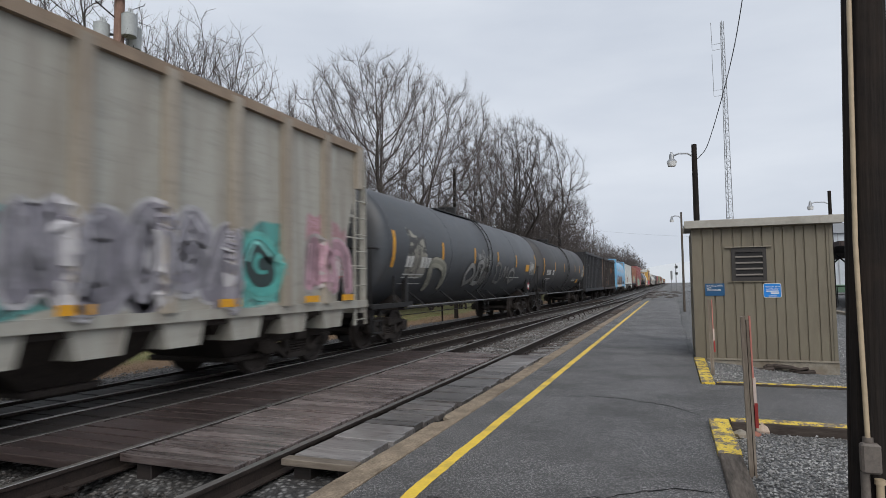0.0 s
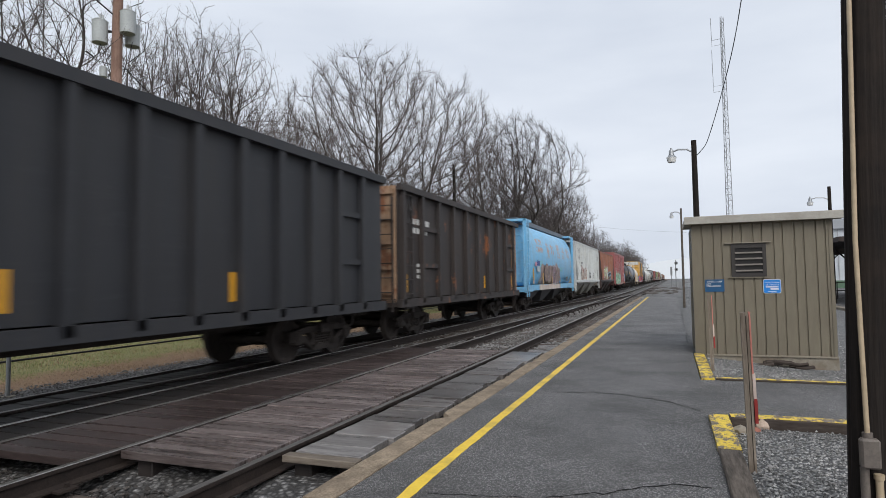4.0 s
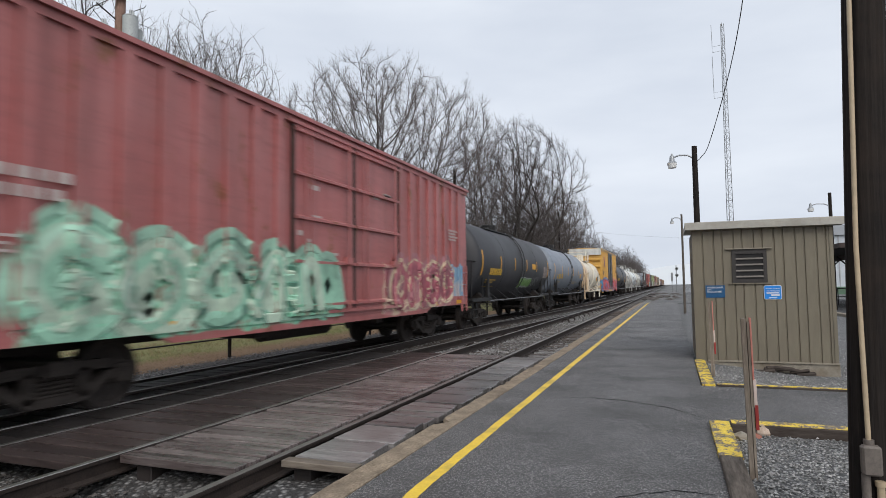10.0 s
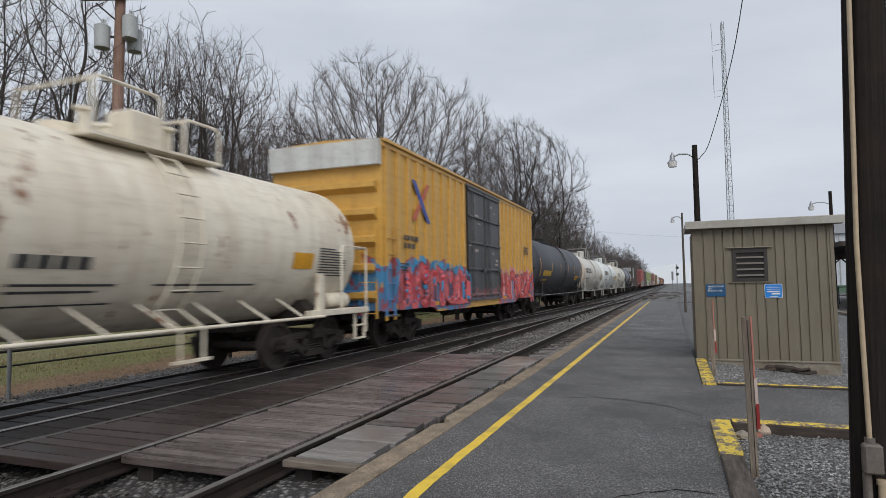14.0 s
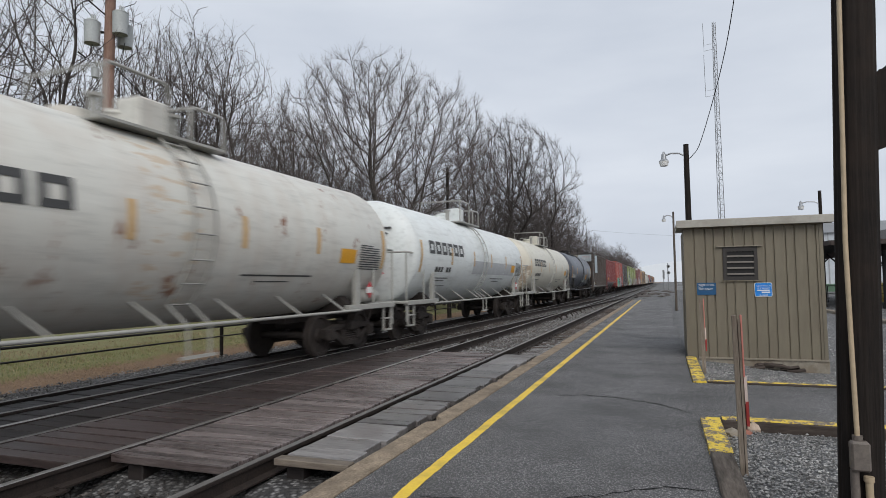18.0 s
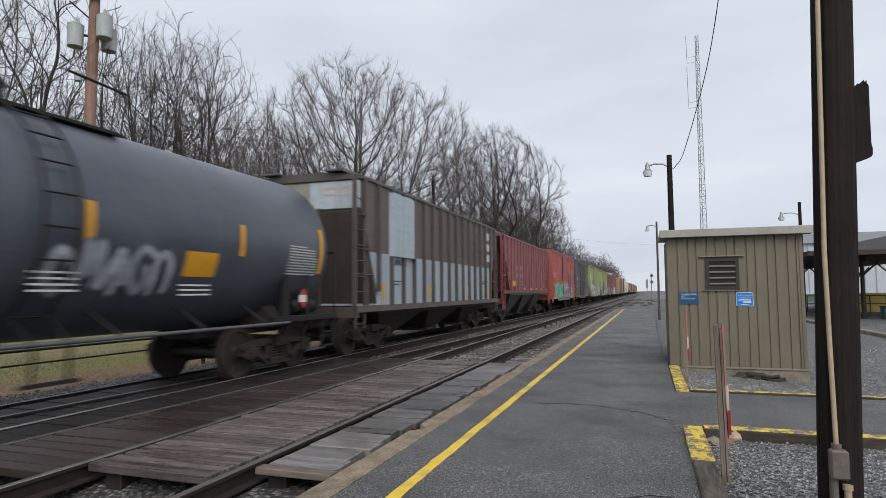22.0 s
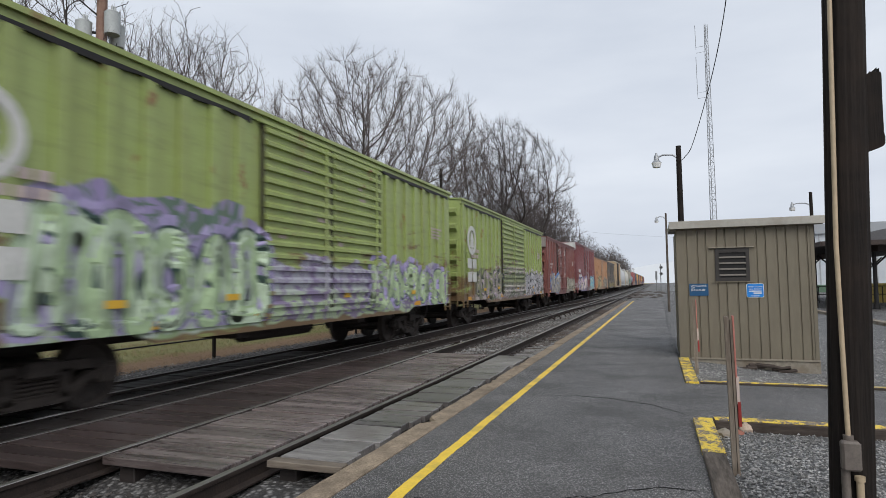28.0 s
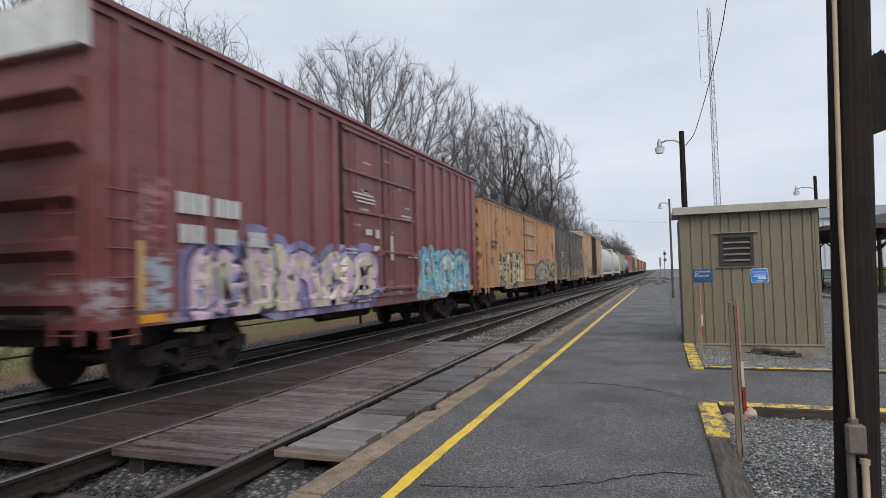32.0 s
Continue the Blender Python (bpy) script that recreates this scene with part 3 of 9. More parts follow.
rail("rail", lambda y: R1, -12, 900, "steel rail with a polished head beside the platform", M_RAIL_USED)
rail("rail", lambda y: L1, -12, 900, "steel rail with a polished head set in the boardwalk")
rail("rail", lambda y: R2, -30, 900, "dark steel rail under the passing train")
rail("rail", lambda y: L2, -30, 900, "dark steel rail under the passing train", M_RAIL_USED)
rail("rail", diverging, -11, 68, "rusty crossover rail set between the two tracks", M_RAIL_USED)
rail("rail", lambda y: diverging(y) - 1.505, -11, 68, "rusty crossover rail set between the two tracks", M_RAIL_USED)

# platform slab of asphalt, with its timber edge
plat = Geo()
plat.box(-2.28, 0.36, -6, 52.6, -0.45, 0.0)
plat.box(0.36, 6.0, 7.335, 9.9, -0.45, 0.0)
tagged(part("platform", plat, M_ASPHALT), "dark grey worn asphalt station platform with cracks", "platform", kind="structure")
beyond = Geo().box(-2.44, 60.0, 52.7, 2600, -0.45, -0.07)
tagged(part("pavement", beyond, M_GRAVEL), "grey gravel strip beyond the end of the platform", "pavement", kind="structure")
stripe, jag = Geo(), random.Random(8)
ends = [(y, -1.893 + 0.022 * min(2.2, max(0, 4.6 - y)) + 0.012 * noise.noise(Vector((0, y * 2.2, 1))) + jag.gauss(0, 0.002), -1.790 + 0.022 * min(2.2, max(0, 4.6 - y)) + 0.012 * noise.noise(Vector((3, y * 2.2, 1))) + jag.gauss(0, 0.002)) for y in [-5.8 + i * 0.5 for i in range(16)] + [2 + i * 0.05 for i in range(260)] + [15 + i * 0.5 for i in range(1, 76)]]
for (ya, a0, a1), (yb, b0, b1) in zip(ends, ends[1:]):
    stripe.add([(a0, ya, 0.004), (a1, ya, 0.004), (b1, yb, 0.004), (b0, yb, 0.004)], [(0, 1, 2, 3)])
tagged(part("platform_line", stripe, M_YELLOW), "worn yellow safety line painted along the platform", "painted line", kind="structure")

curb = tagged(new("platform_edge"), "weathered timber edge of the platform with a broken corner", "kerb", kind="structure")
rng = random.Random(4)
y = -5.0
while y < 52:
    ln = rng.uniform(2.6, 3.4)
    z1 = 0.014 + rng.uniform(-0.008, 0.008)
    xs, steps = [], max(6, int(ln / 0.09))
    dent = [rng.uniform(0, ln) for _ in range(3)]
    for i in range(steps + 1):
        yy = ln * i / steps
        xs.append((y + yy * (ln - 0.014) / ln, -2.525 + 0.012 * noise.noise(Vector((0, (y + yy) * 3, 2))) + sum(0.07 * max(0, 1 - abs(yy - d) / 0.16) for d in dent[:2 if y < 25 else 0]), -2.283 - 0.010 * abs(noise.noise(Vector((4, (y + yy) * 5, 2))))))
    g, n = Geo(), len(xs)
    vs = []
    for yy, xa, xb in xs:
        vs += [(xa, yy, -0.30), (xa, yy, z1 - 0.03), (xa + 0.022, yy, z1), (xb - 0.012, yy, z1), (xb, yy, z1 - 0.012), (xb, yy, -0.30)]
    fs = [(6 * i + k, 6 * i + (k + 1) % 6, 6 * i + 6 + (k + 1) % 6, 6 * i + 6 + k) for i in range(n - 1) for k in range(6)]
    g.add(vs, fs + [tuple(range(6)), tuple(range(6 * n - 6, 6 * n))])
    part("timber", g, M_CURB, curb)
    y += ln

# gravel yard beside the shed
def gravel_drop(x):
    """The bed banks up towards the platform."""
    return min(0.15, max(-0.05, -0.06 + 0.10 * (x - 0.4)))


sheet("gravel_yard", [0.37, 0.6, 1.0, 1.5, 2.0, 2.6, 3.5, 5, 7, 10, 16, 30, 60], [-8, 0, 3] + [4 + i * 0.25 for i in range(0, 15)] + [7.7, 9.7] + [10 + i * 0.4 for i in range(0, 30)] + [24, 30, 40, 60, 120],
      lambda x, y: (-0.065 if y < 7.3 else -0.11) + 0.015 * noise.noise(Vector((x * 2, y * 2, 5))) - (gravel_drop(x) if 9.9 < y < 24 else 0.0), M_GRAVEL, "grey crushed gravel around the shed", "gravel")

# yellow-tipped timbers that edge the gravel beds
for nm, lab, box, paint in (
        ("edge_timber", "grey cracked timber with a worn yellow end", (0.335, 0.52, 1.0, 7.28, -0.16, 0.035), (5.85, 7.29)),
        ("edge_timber", "timber edging painted worn yellow beside the path", (0.375, 0.55, 9.93, 13.1, -0.14, 0.02), (9.92, 13.09))):
    g = Geo().box(*box, 0.012)
    ob = tagged(part(nm, g, M_TIMBER), lab, "timber")
    x0, x1, y0, y1, z0, z1 = box
    part("yellow_paint", Geo().box(x0 - 0.004, x1 + 0.004, paint[0], paint[1], z1 - 0.10, z1 + 0.004), M_WORN_YELLOW, ob, "flaking yellow paint")
for nm, lab, box in (("edge_beam", "timber beam with worn yellow paint beside the gravel", (0.535, 4.4, 7.14, 7.33, -0.16, 0.045)),
                     ("edge_beam", "thin timber beam with yellow paint by the shed", (0.57, 4.4, 9.90, 10.02, -0.16, 0.03))):
    ob = tagged(part(nm, Geo().box(*box, 0.012), M_TIE), lab, "timber beam")
    x0, x1, y0, y1, z0, z1 = box
    part("yellow_paint", Geo().box(x0 + 0.01, x1, y0 + 0.012, y1 + 0.004, z1 - 0.03, z1 + 0.004), M_WORN_YELLOW, ob, "flaking yellow paint")


# ---- the shed ----
SX0, SX1, SY0, SY1, SZ = 0.42, 2.87, 13.31, 15.6, 2.60
shed = thing("shed", "tan corrugated metal shed with a louvred vent on a concrete base", "shed")
part("wall", Geo().box(SX0 + 0.02, SX1 - 0.02, SY0 + 0.02, SY1, -0.02, SZ), M_SIDING, shed)
x = SX0 + 0.02
k = 0
while x < SX1 - 0.05:
    w = min(0.205 if k % 2 else 0.155, SX1 - 0.005 - x)
    part("siding_panel", Geo().prism([(x + 0.012, SY0 + 0.02), (x + 0.022, SY0), (x + w - 0.012, SY0), (x + w - 0.002, SY0 + 0.02)], "z", -0.02, SZ), M_SIDING, shed)
    x += w
    k += 1
y = SY0 + 0.05
while y < SY1 - 0.1:
    part("siding_panel", Geo().prism([(SX0 + 0.02, y), (SX0, y + 0.012), (SX0, y + 0.185), (SX0 + 0.02, y + 0.197)], "z", -0.02, SZ), M_SIDING, shed)
    y += 0.21
part("corner_trim", Geo().box(SX0 - 0.012, SX0 + 0.05, SY0 - 0.012, SY0 + 0.05, -0.02, SZ), M_SIDING, shed)
part("corner_trim", Geo().box(SX1 - 0.05, SX1 + 0.012, SY0 - 0.012, SY0 + 0.05, -0.02, SZ), M_SIDING, shed)
part("base", Geo().box(SX0 + 0.01, SX1 + 0.03, SY0 + 0.005, SY1, -0.42, -0.025, 0.01), M_CONC, shed, "stained concrete base")
part("base_flashing", Geo().box(SX0 + 0.2, SX1 + 0.02, SY0 - 0.02, SY0 + 0.015, -0.03, 0.0), M_SIDING_TRIM, shed)
part("roof", Geo().prism([(SY0 - 0.16, SZ + 0.03), (SY0 - 0.16, SZ + 0.155), (SY1 + 0.15, SZ + 0.20), (SY1 + 0.15, SZ + 0.09)], "x", SX0 - 0.13, SX1 + 0.17), M_ROOF, shed, "flat sheet metal roof")
part("fascia", Geo().box(SX0 - 0.145, SX1 + 0.185, SY0 - 0.175, SY0 - 0.155, SZ + 0.0, SZ + 0.15, 0.006), M_ROOF, shed)
part("soffit", Geo().box(SX0 - 0.12, SX1 + 0.15, SY0 - 0.15, SY0 - 0.003, SZ - 0.005, SZ + 0.028), M_SIDING, shed)
vent = part("vent", Geo().box(1.13, 1.75, SY0 - 0.03, SY0 - 0.002, 1.53, 1.60).box(1.13, 1.75, SY0 - 0.03, SY0 - 0.002, 2.10, 2.19).box(1.13, 1.20, SY0 - 0.03, SY0 - 0.002, 1.60, 2.10).box(1.685, 1.75, SY0 - 0.03, SY0 - 0.002, 1.60, 2.10),
            plain("vent_frame_paint", (0.03, 0.026, 0.024), 0.6), shed, "dark metal louvred vent")
part("backing", Geo().box(1.2, 1.685, SY0 - 0.006, SY0 - 0.001, 1.6, 2.1), M_DARK, vent)
for i in range(4):
    z = 1.635 + i * 0.118
    part("louvre", Geo().prism([(SY0 - 0.034, z), (SY0 - 0.034, z + 0.012), (SY0 - 0.010, z + 0.034), (SY0 - 0.010, z + 0.024)], "x", 1.2, 1.685), plain("louvre_paint", (0.15, 0.135, 0.12), 0.6), vent)
part("hood", Geo().box(1.02, 1.84, SY0 - 0.06, SY0 - 0.002, 2.195, 2.215), M_SIDING_TRIM, vent)
part("drip_edge", Geo().box(1.06, 1.82, SY0 - 0.035, SY0 - 0.002, 1.505, 1.525), M_SIDING, vent)

# ---- the train ----
SPEED, SLOWING, EASE = 12.14, 0.0451, 0.00149


def run(t):
    """Metres the train has come by t seconds."""
    return SPEED * t - 0.5 * SLOWING * t * t + EASE * t ** 3 / 6


M_MARK_Y = plain("yellow_reflector", (0.62, 0.30, 0.015), 0.5)
M_MARK_W = plain("white_lettering", (0.50, 0.50, 0.48), 0.6)
M_MARK_DIM = plain("faded_lettering", (0.40, 0.33, 0.31), 0.65)
M_MARK_K = plain("black_lettering", (0.05, 0.05, 0.05), 0.6)
M_MARK_O = plain("gold_lettering", (0.55, 0.33, 0.03), 0.6)
M_OCHRE = plain("ochre_reflector", (0.52, 0.33, 0.14), 0.55)
M_BAND = plain("grey_band_paint", (0.40, 0.41, 0.42), 0.6)
M_PIPE = plain("dusty_grey_pipe", (0.085, 0.085, 0.088), 0.5)
M_PLACARD = plain("red_placard", (0.50, 0.05, 0.06), 0.5)
M_GRATING = plain("walkway_grating", (0.12, 0.12, 0.125), 0.6, 0.2)
CARS = []   # (empty, front, wheelsets)


def wheel_mesh():
    g = Geo()
    for s in (-1, 1):
        x = s * 0.752
        prof = [(x - s * 0.075, 0.02), (x - s * 0.075, 0.485), (x - s * 0.045, 0.485), (x - s * 0.045, 0.457), (x + s * 0.06, 0.45), (x + s * 0.06, 0.38), (x + s * 0.02, 0.36), (x + s * 0.01, 0.16), (x + s * 0.05, 0.13), (x + s * 0.05, 0.02)]
        g.lathe(prof, (0, 0, 0), "x", 28, False)
    g.rod((-0.98, 0, 0), (0.98, 0, 0), 0.08, n=12)
    for s in (-1, 1):
        for i in range(3):
            a = i * 2.094
            g.rod((s * 0.97, 0.045 * math.cos(a), 0.045 * math.sin(a)), (s * 1.01, 0.045 * math.cos(a), 0.045 * math.sin(a)), 0.018, n=6)
    me = g.mesh("wheelset")
    me.materials.append(M_WHEEL)
    return me


WHEELS = wheel_mesh()


def frame_mesh():
    g = Geo()
    for s in (-1, 1):
        x0, x1 = sorted((s * 0.93, s * 1.06))
        # cast side frame: arch top bar, sloping tension bar, two columns
        top = [(-1.12, 0.50), (-1.12, 0.60), (-0.62, 0.68), (0.62, 0.68), (1.12, 0.60), (1.12, 0.50), (0.66, 0.56), (-0.66, 0.56)]
        low = [(-1.12, 0.42), (-0.72, 0.42), (-0.34, 0.20), (0.34, 0.20), (0.72, 0.42), (1.12, 0.42), (1.12, 0.52), (0.66, 0.52), (0.30, 0.30), (-0.30, 0.30), (-0.66, 0.52), (-1.12, 0.52)]
        for p in (top, low):
            g.prism(p, "x", x0, x1)
        for yy in (-0.40, 0.28):
            g.box(x0, x1, yy, yy + 0.12, 0.26, 0.60)
        for yy in (-0.89, 0.89):
            g.box(min(s * 0.9, s * 1.1), max(s * 0.9, s * 1.1), yy - 0.13, yy + 0.13, 0.35, 0.60, 0.02)
            g.rod((s * 1.0, yy, 0.457), (s * 1.12, yy, 0.457), 0.11, 0.10, n=12)
        for yy in (-0.16, 0.0, 0.16):
            for k in range(5):
                g.lathe([(0.29 + k * 0.05, 0.055), (0.305 + k * 0.05, 0.072), (0.32 + k * 0.05, 0.072), (0.335 + k * 0.05, 0.055)], (s * 1.0, yy, 0), "z", 8)
    g.box(-1.15, 1.15, -0.20, 0.20, 0.53, 0.72, 0.02)
    g.box(-0.9, 0.9, -0.55, -0.50, 0.30, 0.40)
    g.box(-0.9, 0.9, 0.50, 0.55, 0.30, 0.40)
    me = g.mesh("truck_frame")
    me.materials.append(M_TRUCK)
    return me


FRAMES = frame_mesh()


def truck(car, y, sets):
    ob = new("truck", FRAMES)
    ob.parent = car
    ob.location = (0, y, 0)
    for dy in (-0.89, 0.89):
        w = new("wheelset", WHEELS)
        w.parent = ob
        w.location = (0, dy, 0.457)
        sets.append((w, dy))
    return ob


def bars(car, name, rects, x, material, label=""):
    """Flat stencilled marks on the near side: (y0, y1, z0, z1) each."""
    for y0, y1, z0, z1 in rects:
        part(name, Geo().box(x - 0.003, x + 0.004, y0, y1, z0, z1), material, car, label)


def mark_rows(rng, y, z, w, rows, lead=0.17):
    """Unreadable lettering: rows of short bars."""
    out = []
    for r in range(rows):
        yy = y
        while yy < y + w * (1 - 0.25 * (r % 2)):
            l = lead * rng.uniform(0.5, 1.1)
            out.append((yy, yy + l, z - r * lead, z - r * lead + lead * 0.62))
            yy += l + lead * 0.35
    return out


SIDES = {}   # how far out each car's near side stands at (y, z)
STROKES = (
    (((0, 0), (0, 0.75), (0.3, 1), (0.62, 0.75), (0.62, 0)),), (((0.3, 0), (0, 0.3), (0, 0.7), (0.3, 1), (0.62, 0.7), (0.62, 0.3), (0.3, 0)),),
    (((0.6, 0.85), (0.3, 1), (0, 0.7), (0.05, 0.3), (0.35, 0.05), (0.65, 0.25), (0.4, 0.5)),), (((0, 0.15), (0.1, 0.9), (0.3, 0.3), (0.45, 0.95), (0.65, 0.1)),),
    (((0, 0), (0.05, 0.9), (0.3, 0.95), (0.32, 0.1)), ((0.32, 0.5), (0.62, 0.9), (0.66, 0))), (((0.62, 0.8), (0.3, 1), (0, 0.6), (0.2, 0.2), (0.55, 0.3), (0.5, 0.6), (0.3, 0.6)),),
    (((0.05, 0), (0.1, 0.6), (0, 0.85), (0.3, 1), (0.6, 0.85), (0.5, 0.6), (0.62, 0), (0.05, 0)),), (((0, 0.2), (0.35, 1), (0.65, 0.25)), ((0.3, 0.95), (0.32, 0))))
SPRAY = {}


def spray(colour):
    if colour not in SPRAY:
        SPRAY[colour] = surface("spray_paint", tuple(c * 0.68 for c in colour), tuple(min(1, c * 1.2) for c in colour), 2.4, 0.55, (1, 1, 0.5), bump=0.0, stain=tuple(c * 0.38 + 0.02 for c in colour), stain_scale=2.2, stain_amount=0.7)
    return SPRAY[colour]


def graffiti(car, count, y0, y1, z0, z1, fills, line, thick=0.13, seed=0, rim=1.55, halo=None):
    """A row of bubble shapes that lie on the near side: a wide outline under coloured strokes, and a halo under all of it."""
    side = SIDES[car.name]
    floor = 0.965 if car.name.startswith("boxcar") else 1.1
    rng = random.Random(seed)
    cw = (y1 - y0) / count

    def ribbon(g, pts, w, off):
        """One smooth stroke with round ends, laid on the side of the car."""
        def at(y, z):
            z = max(z, floor)
            return (side(y, z) + off, y, z)
        line = []
        for i in range(len(pts) - 1):
            p0, p1, p2, p3 = (pts[max(0, min(len(pts) - 1, i + k))] for k in (-1, 0, 1, 2))
            n = max(3, int(math.hypot(p2[0] - p1[0], p2[1] - p1[1]) / 0.06))
            for s in range(n):
                t = s / n
                line.append(tuple(0.5 * (2 * b + (c - a) * t + (2 * a - 5 * b + 4 * c - e) * t * t + (3 * b - a - 3 * c + e) * t ** 3) for a, b, c, e in zip(p0, p1, p2, p3)))
        line.append(pts[-1])
        rows = []
        for i, (y, z) in enumerate(line):
            (ya, za), (yb, zb) = line[max(0, i - 1)], line[min(len(line) - 1, i + 1)]
            l = math.hypot(yb - ya, zb - za) or 1
            rows.append((y, z, -(zb - za) / l, (yb - ya) / l))
        ends = []
        for (y, z, ny, nz), sg in ((rows[0], -1), (rows[-1], 1)):
            ends.append([(y + sg * nz * w * math.sin(a), z - sg * ny * w * math.sin(a), ny * math.cos(a), nz * math.cos(a)) for a in ((1.2, 0.8, 0.4) if sg < 0 else (0.4, 0.8, 1.2))])
        rows = ends[0] + rows + ends[1]
        cols = (-1, -0.5, 0, 0.5, 1)
        vs = [at(y + ny * w * c, z + nz * w * c) for y, z, ny, nz in rows for c in cols]
        g.add(vs, [(5 * i + k, 5 * i + k + 1, 5 * i + k + 6, 5 * i + k + 5) for i in range(len(rows) - 1) for k in range(4)])
    off = 0.005
    order = list(range(len(STROKES)))
    rng.shuffle(order)
    for k in range(count):
        form = STROKES[order[k % len(order)]]
        lift, tall, lean = rng.uniform(-0.05, 0.09), rng.uniform(0.86, 1.08), rng.uniform(-0.2, 0.2)
        for n, stroke in enumerate(form):
            pts = [(y0 + (k + 0.1 + u * 1.16) * cw + (v - 0.5) * lean * cw + rng.gauss(0, 0.02), z0 + thick + (lift + v * tall) * (z1 - z0 - 2 * thick) + rng.gauss(0, 0.02)) for u, v in stroke]
            off += 0.0004
            under, top, shine = Geo(), Geo(), Geo()
            ribbon(under, pts, thick * rim, off + 0.004)
            ribbon(top, pts, thick * rng.uniform(0.8, 1.15), off + 0.012)
            if halo:
                glow = Geo()
                ribbon(glow, [(y + rng.gauss(0, 0.03), z + 0.04) for y, z in pts], thick * rim + 0.11, off - 0.004)
                part("spray_halo", glow, spray(halo), car, "soft spray-painted halo")
            shape = part("spray_shape", top, spray(fills[k % len(fills)]), car, "spray-painted bubble shape")
            part("spray_outline", under, spray(line), shape)
            if thick >= 0.12 and n == 0:
                ribbon(shine, [(y - 0.03, z + 0.2 * thick) for y, z in pts], thick * rng.uniform(0.3, 0.5), off + 0.016)
                part("spray_shade", shine, spray(fills[(k + 1) % len(fills)] if len(fills) > 1 else tuple(q * 0.7 for q in fills[0])), shape)
                gleam = Geo()
                ribbon(gleam, [(y - 0.05, z + 0.45 * thick) for y, z in pts[:max(2, len(pts) // 2)]], thick * 0.13, off + 0.020)
                part("spray_highlight", gleam, spray(tuple(min(0.75, q * 1.2 + 0.12) for q in fills[k % len(fills)])), shape)


def coupler(car, y, s):
    g = Geo().box(-0.12, 0.12, min(y, y + s * 0.55), max(y, y + s * 0.55), 0.78, 1.0, 0.02)
    g.box(-0.19, 0.19, min(y + s * 0.42, y + s * 0.70), max(y + s * 0.42, y + s * 0.70), 0.72, 1.02, 0.04)
    g.pipe([(0.3, y, 0.8), (0.33, y + s * 0.25, 0.5), (0.25, y + s * 0.55, 0.42)], 0.025)
    return part("coupler", g, M_TRUCK, car)


def ladder(car, x, y, z0, z1, material, width=0.45, step=0.36, across="y"):
    g = Geo()
    if across == "y":
        for yy in (y, y + width):
            g.box(x, x + 0.05, yy - 0.02, yy + 0.02, z0, z1)
        z = z0 + 0.12
        while z < z1:
            g.rod((x + 0.06, y, z), (x + 0.06, y + width, z), 0.013, n=5)
            z += step
    else:
        for xx in (x, x + width):
            g.box(xx - 0.02, xx + 0.02, y - 0.05, y, z0, z1)
        z = z0 + 0.12
        while z < z1:
            g.rod((x, y - 0.05, z), (x + width, y - 0.05, z), 0.013, n=5)
            z += step
    return part("ladder", g, material, car)


def start_car(name, label, front, length, inset, group="freight train"):
    car = thing(name, label, "freight car", group)
    sets = []
    truck(car, inset, sets)
    truck(car, length - inset, sets)
    coupler(car, 0.02, -1)
    coupler(car, length - 0.02, 1)
    CARS.append((car, front, sets))
    return car


